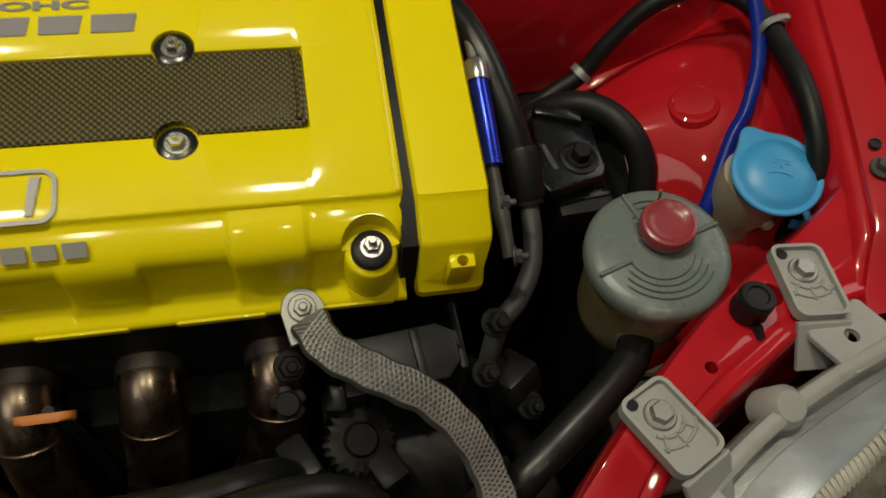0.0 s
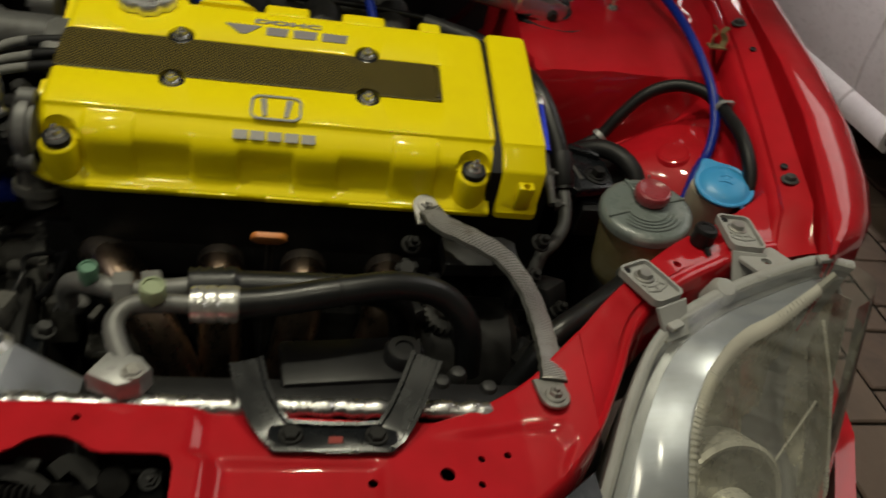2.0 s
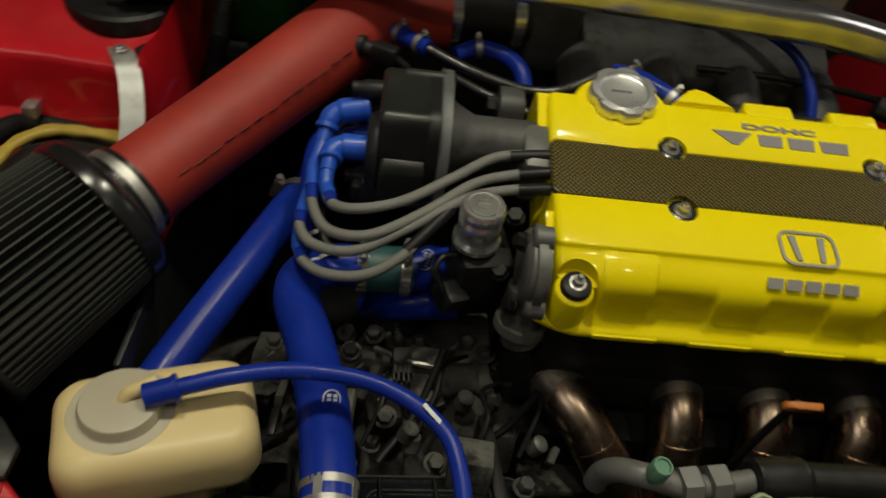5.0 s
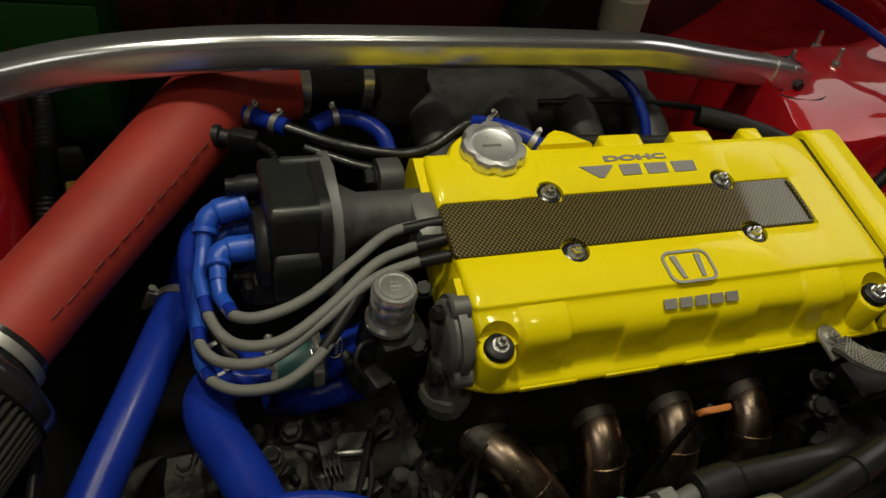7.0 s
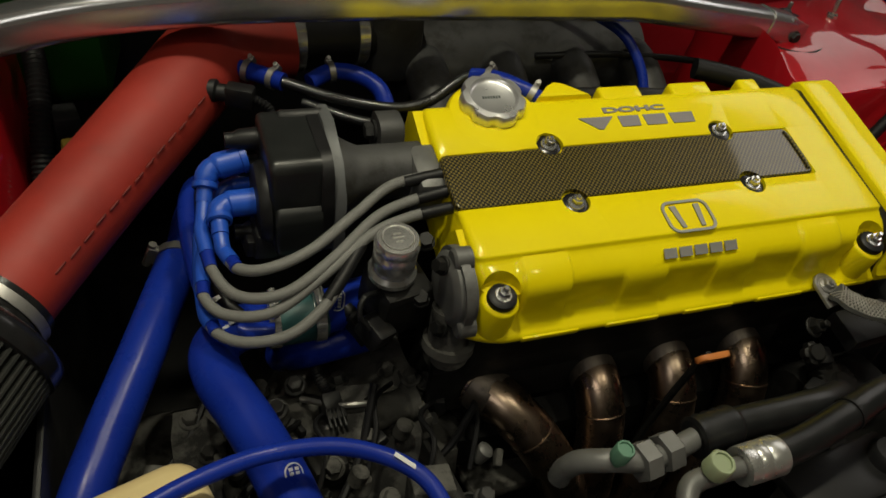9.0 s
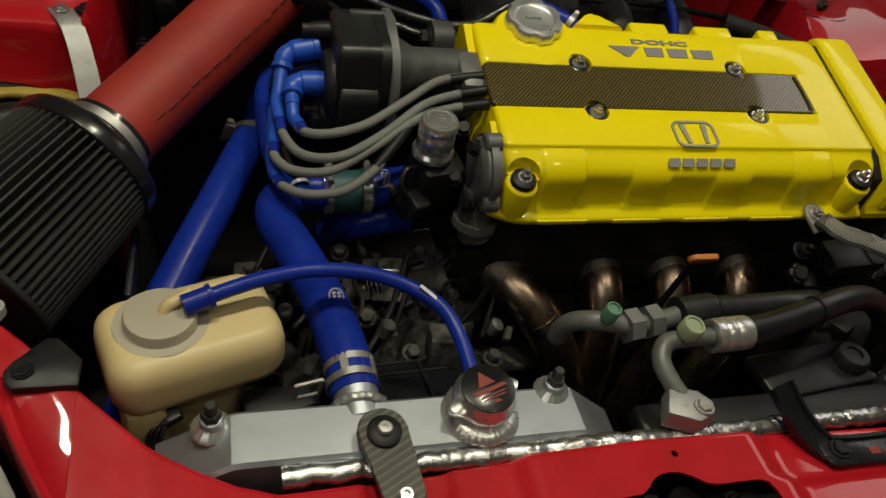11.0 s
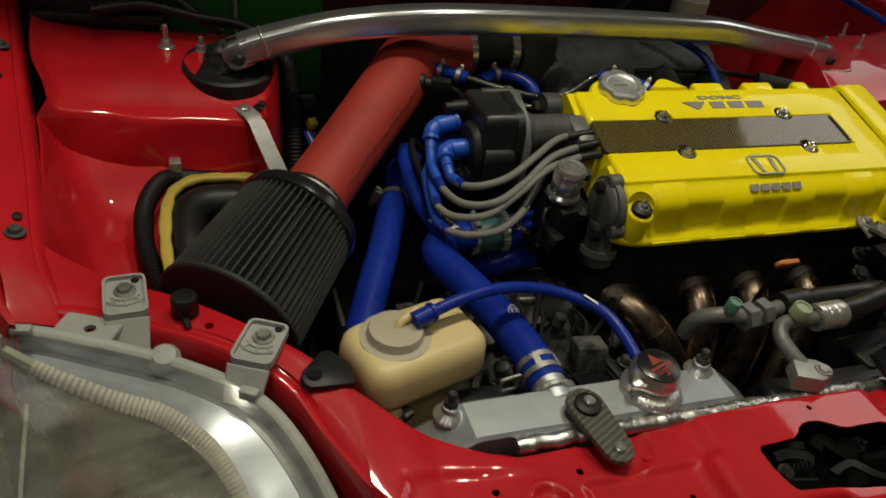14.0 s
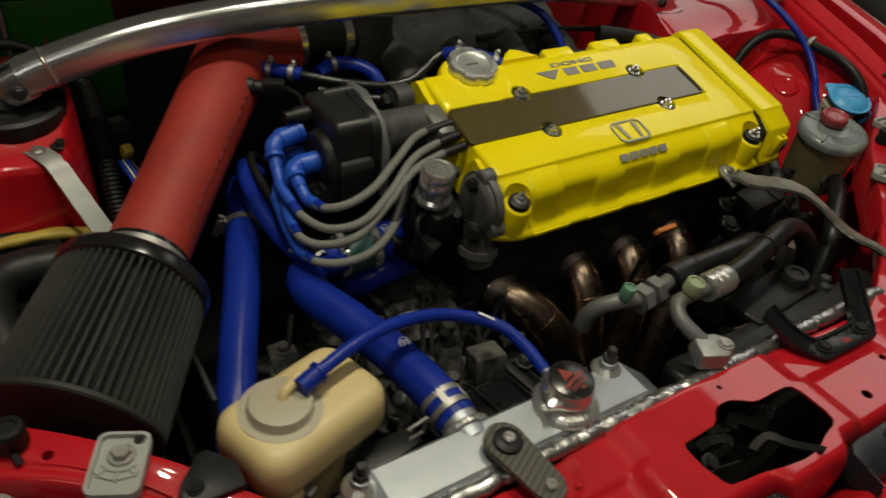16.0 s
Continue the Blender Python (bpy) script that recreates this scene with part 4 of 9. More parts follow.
def cabin(owner, cx, deck, roof, paint, low):
    """Body behind and above the wheels: painted deck and roof (y, half width, height), with dark glass between them."""
    bm = B()
    loft(bm, [[(cx - w, y, low), (cx - w, y, z - 0.05), (cx - w + 0.05, y, z), (cx, y, z + 0.015), (cx + w - 0.05, y, z), (cx + w, y, z - 0.05), (cx + w, y, low)] for y, w, z in deck], close=True)
    part("body_shell", bm, paint, owner)
    bm = B()
    loft(bm, [[(cx - w - 0.04, y, 0.86), (cx - w, y, z - 0.03), (cx + w, y, z - 0.03), (cx + w + 0.04, y, 0.86)] for y, w, z in roof], close=True)
    part("windows", bm, BLACK_GLOSS, owner, "dark cabin glass")
    bm = B()
    sheet(bm, [[(cx - w - 0.015, y, z - 0.06), (cx - w + 0.03, y, z), (cx, y, z + 0.02), (cx + w - 0.03, y, z), (cx + w + 0.015, y, z - 0.06)] for y, w, z in roof[1:-1]], 0.01)
    part("roof", bm, paint, owner)


cabin(car, 0.0, ((1.28, 0.80, 0.93), (1.6, 0.82, 0.94), (3.3, 0.82, 0.96), (3.85, 0.76, 0.90)), ((1.32, 0.66, 0.95), (1.95, 0.58, 1.33), (2.6, 0.58, 1.37), (3.3, 0.57, 1.31), (3.75, 0.62, 0.95)), RED, 0.28)
# ---------------------------------------------------------------- engine
engine = thing("engine", (0.13, 0.3, 0.25), "transverse four-cylinder engine with yellow twin-cam cover", "engine")
MC = Matrix.Translation((0, 0.337, 0.820)) @ pose(0, 0, 0, 14, 0, 0)


def mc(x, v, w, *turn):
    return MC @ pose(x, v, w, *turn)


XL, XE = -0.063, 0.398


PADS = ((-0.026, 0.016, 1), (0.065, 0.107, 0), (0.156, 0.197, 0), (0.247, 0.290, 1))


# front of the cover, from the lip up to the edge of the top: on a raised pad, and between the pads
FRONT_PAD = [(-0.1045, -0.0640), (-0.1064, -0.0595), (-0.1066, -0.0572), (-0.1052, -0.0552), (-0.1028, -0.0540), (-0.0992, -0.0522), (-0.0960, -0.0494), (-0.0936, -0.0456), (-0.0922, -0.0410),
             (-0.0912, -0.0355), (-0.0902, -0.0295), (-0.0888, -0.0235), (-0.0866, -0.0182), (-0.0832, -0.0140), (-0.0785, -0.0106), (-0.0728, -0.0078), (-0.0668, -0.0057), (-0.0632, -0.0044), (-0.0618, -0.0032), (-0.0612, -0.0014), (-0.0604, -0.0004), (-0.0592, 0.0)]
FRONT_DIP = FRONT_PAD[:5] + [(-0.0985, -0.0524), (-0.0942, -0.0500), (-0.0905, -0.0468), (-0.0878, -0.0425),
             (-0.0862, -0.0370), (-0.0855, -0.0310), (-0.0856, -0.0255), (-0.0850, -0.0195), (-0.0828, -0.0143)] + FRONT_PAD[14:]


def cover_ring(x, slot, grow=0.0, drop=0.0):
    d = -0.0055 if slot else 0.0
    p = hi = 0.0
    for a, b, tall in PADS:
        k = ease(a - 0.0025, a + 0.0025, x) * ease(b + 0.0025, b - 0.0025, x)
        p, hi = max(p, k), max(hi, k * tall)
    front = []
    for i, ((va, wa), (vb, wb)) in enumerate(zip(FRONT_DIP, FRONT_PAD)):
        up = 0.0022 * hi * ease(9, 12, i) * ease(18, 15, i)
        front.append((va + (vb - va) * p - 0.55 * up, wa + (wb - wa) * p + up))
    # the lower corner turns in at the cam plug end
    q = max(0.0, (XL + 0.030 - x) / 0.034)
    inward = 0.026 * (1 - math.sqrt(max(0.0, 1 - q * q)))
    front = [(v + inward * min(1.0, max(0.0, (-0.062 - v) / 0.03)), w) for v, w in front]
    rest = [(-0.0150, 0.0), (-0.0135, -0.001), (-0.0132, d), (0.0442, d), (0.0445, -0.001), (0.046, 0.0),
            (0.094, 0.0), (0.100, -0.0015), (0.106, -0.008), (0.1085, -0.020), (0.110, -0.045), (0.117, -0.050), (0.1175, -0.064)]
    out = []
    first = len(front)
    for i, (v, w) in enumerate(front + rest):
        if not slot and first <= i <= first + 5:
            w = 0.0
        cv, cw = 0.005, -0.045
        # the foot of the end wall flares out to the gasket line
        flare = 0.010 * max(0.0, 1 - (x - XL) / 0.022) ** 2 * ease(-0.030, -0.057, w) * ease(0.0, -0.03, v)
        if w > -0.05:
            v, w = cv + (v - cv) * (1 - grow), cw + (w - cw) * (1 - grow) + drop
        out.append(MC @ Vector((x - flare, v, w)))
    return out


bm = B()
stops = [XL + 0.006, XL + 0.008, XL + 0.010, XL + 0.013, XL + 0.018, XL + 0.024, XL + 0.030]
for a, b, tall in PADS:
    for e in (a, b):
        stops += [e - 0.0025, e - 0.0014, e - 0.0005, e + 0.0005, e + 0.0014, e + 0.0025]
rings = [cover_ring(XL, True, 0.06), cover_ring(XL + 0.002, True, 0.025), cover_ring(XL + 0.004, True, 0.008)]
rings += [cover_ring(x, True) for x in sorted(stops) + [0.297]] + [cover_ring(0.2985, False), cover_ring(0.340, False), cover_ring(0.345, False, 0.02), cover_ring(0.3475, False, 0.06)]
loft(bm, rings, close=True)
bmesh.ops.recalc_face_normals(bm, faces=bm.faces)
cuts = []
for x, v in ((-0.046, -0.0856), (0.326, -0.0856)):
    c = B()
    lathe(c, [(0, -0.0205), (0.0175, -0.0205), (0.0195, 0.05), (0, 0.05)], mc(x, v - 0.002, 0), 28)
    cuts.append(c)
for x, v in ((0.041, -0.0165), (0.223, -0.0165), (0.041, 0.0475), (0.223, 0.0475)):
    c = B()
    lathe(c, [(0, -0.0058), (0.0125, -0.0058), (0.0135, 0.05), (0, 0.05)], mc(x, v, 0), 24)
    cuts.append(c)
carve(bm, cuts)
cover = part("valve_cover", bm, YELLOW, engine, "bright yellow powder-coated cover", smooth=48)
# cam-drive section of the cover
bm = B()


def cam_ring(x, g=0.0):
    sec = [(-0.104, -0.064), (-0.104, -0.056), (-0.0985, -0.050), (-0.092, -0.0135), (-0.0885, -0.010), (-0.068, -0.003), (-0.064, 0.001), (0.098, 0.0015), (0.105, 0.0), (0.112, -0.008), (0.1145, -0.020), (0.118, -0.064)]
    return [MC @ Vector((x, 0.005 + (v - 0.005) * (1 - g), -0.05 + (w + 0.05) * (1 - g))) for v, w in sec]


loft(bm, [cam_ring(0.3535, 0.05), cam_ring(0.355, 0.015), cam_ring(0.358), cam_ring(0.393), cam_ring(0.3965, 0.015), cam_ring(XE, 0.05)], close=True)
part("cam_cover", bm, YELLOW, engine, smooth=35)
bm = B()
loft(bm, [[MC @ Vector((x, 0.005 + (v - 0.005) * 0.965, -0.05 + (w + 0.05) * 0.93)) for v, w in ((-0.104, -0.064), (-0.0985, -0.050), (-0.092, -0.0135), (-0.068, -0.003), (0.098, 0.0), (0.112, -0.008), (0.118, -0.064))] for x in (0.344, 0.360)], close=True)
part("cover_seam", bm, RUBBER, engine, "dark gap between the two covers")
# tab with threaded hole on the cam cover
bm = B()
box(bm, (0.016, 0.013, 0.030), mc(0.379, -0.0965, -0.036), 0.002)
carve(bm, [lathe(B(), [(0, -0.01), (0.0035, -0.01), (0.0035, 0.04), (0, 0.04)], mc(0.379, -0.0985, -0.03), 12)])
part("lug", bm, YELLOW, engine)
# lip flange segments
for i in range(5):
    bm = B()
    box(bm, (0.052, 0.006, 0.006), mc(0.002 + i * 0.078, -0.1045, -0.0585), 0.0015)
    part("lip", bm, YELLOW, cover)
# bosses with stud, rubber and nut at the front corners
for x in (-0.046, 0.326):
    bm = B()
    lathe(bm, [(0, -0.060), (0.0165, -0.060), (0.0155, -0.0235), (0.0145, -0.0215), (0.0125, -0.0205), (0, -0.0205)], mc(x, -0.0876, 0), 28)
    part("boss", bm, YELLOW, cover)
    bm = B()
    lathe(bm, [(0, -0.0205), (0.0118, -0.0205), (0.0122, -0.018), (0.0115, -0.0150), (0.009, -0.0135), (0, -0.0135)], mc(x, -0.0876, 0), 26)
    part("grommet", bm, RUBBER, cover)
    bm = B()
    hexbolt(bm, mc(x, -0.0876, -0.0145), 0.009, 0.007, 0.0072, 0.004)
    part("nut", bm, CHROME, cover)
# dome round the filler neck and breather peak at the back edge
bm = B()
lathe(bm, [(0, -0.03), (0.046, -0.03), (0.0445, -0.004), (0.042, -0.0005), (0.036, 0.0008), (0, 0.0008)], mc(0.002, 0.085, 0), 36)
part("filler_boss", bm, YELLOW, cover)
bm = B()
prism(bm, [(-0.028, 0), (0.030, 0), (0.006, 0.017), (-0.004, 0.020), (-0.012, 0.016)], 0.030, mc(0.078, 0.104, -0.029), 0.004)
part("breather_peak", bm, YELLOW, cover)
for x, w in ((0.140, 0.046), (0.220, 0.046), (0.292, 0.024)):
    bm = B()
    box(bm, (w, 0.02, 0.040), mc(x, 0.1055, -0.0205), 0.004, 3)
    part("rear_pad", bm, YELLOW, cover)
bm = B()
prism(bm, [(0.044, -0.064), (0.044, -0.012), (0.10, -0.004), (0.108, -0.012), (0.112, -0.064)], 0.012, mc(XL - 0.008, 0, 0) @ Matrix(((0, 0, 1, 0), (1, 0, 0, 0), (0, 1, 0, 0), (0, 0, 0, 1))), 0.003)
part("end_wall", bm, YELLOW, cover)
bm = B()
prism(bm, [(-0.070, -0.064), (-0.070, -0.030), (-0.064, -0.016), (-0.056, -0.010), (-0.028, -0.006), (-0.020, -0.02), (-0.02, -0.064)], 0.010, mc(XL - 0.006, 0, 0) @ Matrix(((0, 0, 1, 0), (1, 0, 0, 0), (0, 1, 0, 0), (0, 0, 0, 1))), 0.003)
part("end_wall", bm, YELLOW, cover)

# carbon plug-well insert
bm = B()
prism(bm, [(x + 0.117, y + 0.0155) for x, y in rounded(0.362, 0.0565, 0.007)], 0.0052, mc(0, 0, -0.0053), 0.0018)
cuts = []
for x, v in ((0.041, -0.0165), (0.223, -0.0165), (0.041, 0.0475), (0.223, 0.0475)):
    cuts.append(lathe(B(), [(0, -0.02), (0.0128, -0.02), (0.0128, 0.05), (0, 0.05)], mc(x, v, 0), 24))
carve(bm, cuts)
insert = part("plug_cover", bm, CARBON, engine, "carbon-fibre weave insert with gloss lacquer", smooth=12)
for x, v in ((0.041, -0.0175), (0.223, -0.0175), (0.041, 0.0485), (0.223, 0.0485)):
    bm = B()
    lathe(bm, [(0, -0.0056), (0.0118, -0.0056), (0.0115, -0.003), (0.009, -0.002), (0, -0.002)], mc(x, v, 0), 24)
    g = part("grommet", bm, BLACK_GLOSS, insert)
    bm = B()
    hexbolt(bm, mc(x, v, -0.003), 0.009, 0.0075, 0.0075, 0.002)
    part("bolt", bm, CHROME, insert)

bm = B()
tube(bm, [mc(0.2925, -0.008, -0.0002).translation, mc(0.2940, 0.002, 0.0002).translation, mc(0.2940, 0.030, 0.0002).translation, mc(0.2925, 0.039, -0.0002).translation], 0.0022, 4, 10)
part("rolled_edge", bm, CARBON, insert)

# marks on the cover: plain shapes
bm = B()
ring_o, ring_i = rounded(0.047, 0.033, 0.009, 5), rounded(0.042, 0.028, 0.007, 5)
m = mc(0.1375, -0.0455, 0.0004)
lo = [[bm.verts.new(m @ Vector((x, y, z))) for x, y in o] for o, z in ((ring_o, 0), (ring_o, 0.0012), (ring_i, 0.0012), (ring_i, 0))]
for a, b in zip(lo, lo[1:] + lo[:1]):
    for i in range(len(a)):
        j = (i + 1) % len(a)
        bm.faces.new((a[i], a[j], b[j], b[i]))
part("emblem_ring", bm, SILVER_PRINT, cover)
bm = B()
for sx in (-1, 1):
    prism(bm, [(sx * 0.0075, -0.0115), (sx * 0.0115, -0.0115), (sx * 0.0150, 0.0115), (sx * 0.0092, 0.0115)], 0.0012, m)
part("emblem_shape", bm, SILVER_PRINT, cover)
for i in range(5):
    bm = B()
    prism(bm, [(-0.0062, -0.0042), (0.0062, -0.0042), (0.0062, 0.0042), (-0.0062, 0.0042)], 0.001, mc(0.1075 + i * 0.0152, -0.0755, -0.0067, 30, 0, 0))
    part("badge_bar", bm, SILVER_PRINT, cover)
for i, (x, w) in enumerate(((0.098, 0.034), (0.132, 0.022), (0.160, 0.024), (0.190, 0.026))):
    bm = B()
    if i == 0:
        prism(bm, [(-0.018, 0.0075), (0.018, 0.0075), (0.003, -0.0075), (-0.002, -0.0075)], 0.0006, mc(x, 0.0665, 0.0003))
    else:
        prism(bm, [(-w / 2, 0.0065), (w / 2, 0.0065), (w / 2 - 0.002, -0.0065), (-w / 2, -0.0065)], 0.0006, mc(x, 0.067, 0.0003))
    part("badge_shape", bm, PURPLE_GREY, cover)
cu = bpy.data.curves.new("word", "FONT")
cu.body, cu.size, cu.extrude, cu.offset, cu.align_x, cu.align_y = "DOHC", 0.0118, 0.0003, 0.0005, "CENTER", "CENTER"
tmp = new("word", cu)
tmp.matrix_world = mc(0.142, 0.0815, 0.0006) @ Matrix.Diagonal((1.9, 0.75, 1, 1))
bpy.context.view_layer.update()
me = bpy.data.meshes.new_from_object(tmp.evaluated_get(bpy.context.evaluated_depsgraph_get()))
me.transform(tmp.matrix_world)
me.materials.clear()
me.materials.append(PURPLE_GREY)
bpy.data.objects.remove(tmp)
place(new("lettering", me), cover)

# oil filler cap
cap = thing("oil_filler_cap", (0.002, 0.436, 0.835), "machined bare aluminium oil cap with scalloped grip", "oil cap")
bm = B()
lathe(bm, [(0, 0.001), (0.024, 0.001), (0.026, 0.004), (0.0300, 0.006), (0.0305, 0.010), (0.0300, 0.0175), (0.0285, 0.0195), (0.0225, 0.0200), (0.0205, 0.0175), (0.019, 0.017), (0, 0.017)], mc(0.002, 0.0985, -0.008), 96,
      wobble=lambda a, r, h: 1 - 0.10 * max(0, math.cos(7 * a)) ** 1.5 if 0.004 < h < 0.0199 and r > 0.0215 else 1)
part("cap_body", bm, MACHINED, cap)
bm = B()
for i in range(7):
    box(bm, (0.0016, 0.003, 0.0003), mc(-0.008 + i * 0.0026, 0.0985, 0.0093))
part("engraved_bars", bm, DARK_PRINT, cap)

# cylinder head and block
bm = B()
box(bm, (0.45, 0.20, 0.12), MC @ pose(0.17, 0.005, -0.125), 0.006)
part("cylinder_head", bm, GRIME, engine, "near-black alloy head")
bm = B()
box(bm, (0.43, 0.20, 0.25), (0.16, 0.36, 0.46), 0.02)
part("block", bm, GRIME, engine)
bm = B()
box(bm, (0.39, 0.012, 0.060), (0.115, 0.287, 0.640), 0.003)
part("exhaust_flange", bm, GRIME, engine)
# cam end plug housing
bm = B()
m = frame_to((-1, 0, 0), (-0.066, 0.283, 0.772))
lathe(bm, [(0, 0), (0.031, 0), (0.031, 0.014), (0.027, 0.018), (0.024, 0.019), (0, 0.017)], m, 32)
endcap = part("cam_end_plug", bm, MID_CAST, engine, "grey cast cam end housing")
for y, z in ((0.286, 0.795), (0.270, 0.742), (0.305, 0.75)):
    bm = B()
    hexbolt(bm, frame_to((-0.9, -0.2, 0.4), (-0.086, y, z)), 0.011, 0.008, 0.008)
    part("bolt", bm, GRIME, endcap)
bm = B()
lathe(bm, [(0.031, 0.004), (0.0345, 0.004), (0.0345, 0.011), (0.031, 0.011), (0.031, 0.004)], m, 36)
part("flange_ring", bm, MID_CAST, endcap)
for dy, dz in ((0.0, 0.030), (-0.026, -0.016), (0.026, -0.016)):
    bm = B()
    lathe(bm, [(0, 0), (0.010, 0), (0.010, 0.013), (0.008, 0.015), (0, 0.015)], frame_to((-1, 0, 0), (-0.066, 0.283 + dy, 0.772 + dz)), 18)
    part("bolt_ear", bm, MID_CAST, endcap)
bm = B()
tube(bm, [(-0.074, 0.281, 0.752), (-0.076, 0.276, 0.725), (-0.072, 0.274, 0.70)], 0.0165, 4, 20)
part("water_neck", bm, DUSTY, endcap)
bm = B()
lathe(bm, [(0, -0.004), (0.022, -0.004), (0.022, 0.004), (0, 0.004)], frame_to((-0.1, -0.15, -1), (-0.0745, 0.2755, 0.716)), 24)
part("neck_flange", bm, DUSTY, endcap)
bm = B()
box(bm, (0.03, 0.05, 0.05), Matrix.Translation((-0.07, 0.385, 0.80)) @ pose(0, 0, 0, 14, 0, 0), 0.008)
part("distributor_mount", bm, MID_CAST, engine)
# dipstick pull loop
dip = thing("dipstick", (0.124, 0.195, 0.73), "orange plastic dipstick handle between the header pipes", "dipstick")
bm = B()
prism(bm, rounded(0.032, 0.015, 0.0068, 5), 0.0052, Matrix.Translation((0.1385, 0.204, 0.7255)) @ pose(0, 0, 0, 117, 0, 0) @ Matrix.Translation((0, 0, -0.003)), 0.0022, 3)
part("handle", bm, ORANGE, dip)
bm = B()
tube(bm, [(0.139, 0.209, 0.724), (0.139, 0.216, 0.70), (0.136, 0.228, 0.62), (0.132, 0.24, 0.5)], 0.0035, 4, 8)
part("rod", bm, GRIME, dip)

# exhaust header
header = thing("exhaust_header", (0.1, 0.22, 0.5), "heat-tinted bronze tubular exhaust header", "exhaust")
for i, pts in enumerate((
        [(-0.032, 0.292, 0.634), (-0.012, 0.264, 0.630), (0.012, 0.240, 0.608), (0.034, 0.222, 0.575), (0.054, 0.212, 0.52), (0.066, 0.21, 0.42)],
        [(0.088, 0.294, 0.634), (0.088, 0.270, 0.630), (0.089, 0.250, 0.609), (0.090, 0.238, 0.575), (0.091, 0.228, 0.52), (0.09, 0.21, 0.42)],
        [(0.172, 0.294, 0.634), (0.172, 0.270, 0.630), (0.171, 0.250, 0.609), (0.168, 0.238, 0.575), (0.156, 0.228, 0.52), (0.13, 0.21, 0.42)],
        [(0.261, 0.294, 0.634), (0.261, 0.270, 0.630), (0.259, 0.250, 0.609), (0.254, 0.238, 0.575), (0.232, 0.226, 0.52), (0.19, 0.21, 0.42)])):
    bm = B()
    tube(bm, pts, 0.0228, 9, 28)
    p = part("pipe", bm, HEADER, header)
    bm = B()
    a, b = Vector(pts[2]), Vector(pts[3])
    m = frame_to(Vector(pts[3]) - Vector(pts[1]), a)
    lathe(bm, [(0.0228, -0.0015), (0.0238, -0.0008), (0.0238, 0.0008), (0.0228, 0.0015), (0.0228, -0.0015)], m, 28)
    part("weld", bm, HEADER, p)
    bm = B()
    m = frame_to(Vector(pts[1]) - Vector(pts[0]), Vector(pts[0]).lerp(Vector(pts[1]), 0.35))
    lathe(bm, [(0.0228, -0.010), (0.0241, -0.009), (0.0241, 0.012), (0.0230, 0.0135), (0.0228, -0.010)], m, 28)
    part("collar", bm, HEADER_DULL, p)

# ---------------------------------------------------------------- front: radiator and hardware
rad = thing("radiator", (-0.19, 0.065, 0.3), "welded aluminium half-width racing radiator behind the red panel", "radiator")
bm = B()
rings = []
for x, top in ((-0.358, 0.674), (-0.305, 0.7045), (-0.298, 0.7055), (-0.045, 0.7055), (-0.040, 0.705), (0.004, 0.668)):
    rings.append([(x, 0.040, 0.62), (x, 0.040, top - 0.003), (x, 0.043, top), (x, 0.083, top), (x, 0.0865, top - 0.003), (x, 0.0865, 0.62)])
loft(bm, rings, close=True)
part("top_tank", bm, ALU, rad, "bare brushed aluminium tank", smooth=20)
bm = B()
box(bm, (0.362, 0.036, 0.36), (-0.177, 0.063, 0.45))
part("core", bm, GRIME, rad)
bm = B()
prof = [(0.0185, 0), (0.021, 0.001), (0.0215, 0.003), (0.017, 0.006), (0.017, 0.016), (0, 0.016)]
lathe(bm, [(0, 0)] + prof, Matrix.Translation((-0.121, 0.068, 0.7055)), 40, wobble=lambda a, r, h: 1 + (0.03 * math.sin(14 * a) if 0.0005 < h < 0.004 else 0))
part("filler_neck", bm, ALU, rad)
bm = B()
lathe(bm, [(0.017, 0.0100), (0.0205, 0.0088), (0.0250, 0.0076), (0.0285, 0.0052), (0.0302, 0.0018), (0.0295, -0.001)], Matrix.Translation((-0.121, 0.0655, 0.7055)), 180, wobble=lambda a, r, h: 1 + (0.026 * abs(math.sin(17 * a + 50 * r)) + 0.010 * math.sin(7 * a) - 0.012 if r > 0.018 else 0))
part("weld_bead", bm, WELD, rad, "bright rippled weld round the neck")
bm = B()
tube(bm, [(-0.1225, 0.078, 0.719), (-0.123, 0.087, 0.720), (-0.124, 0.097, 0.721)], 0.0045, 4, 10)
part("overflow_spout", bm, ALU, rad)
bm = B()
tube(bm, [(-0.210, 0.078, 0.690), (-0.211, 0.095, 0.694), (-0.213, 0.114, 0.698)], 0.0178, 4, 24)
part("outlet_pipe", bm, ALU, rad)
bm = B()
lathe(bm, [(0.0178, -0.002), (0.0215, -0.001), (0.0222, 0.002), (0.019, 0.005), (0.0178, 0.005)], frame_to((0, 1, 0.2), (-0.210, 0.089, 0.692)), 64, wobble=lambda a, r, h: 1 + 0.05 * abs(math.sin(9 * a)))
part("weld_bead", bm, WELD, rad)
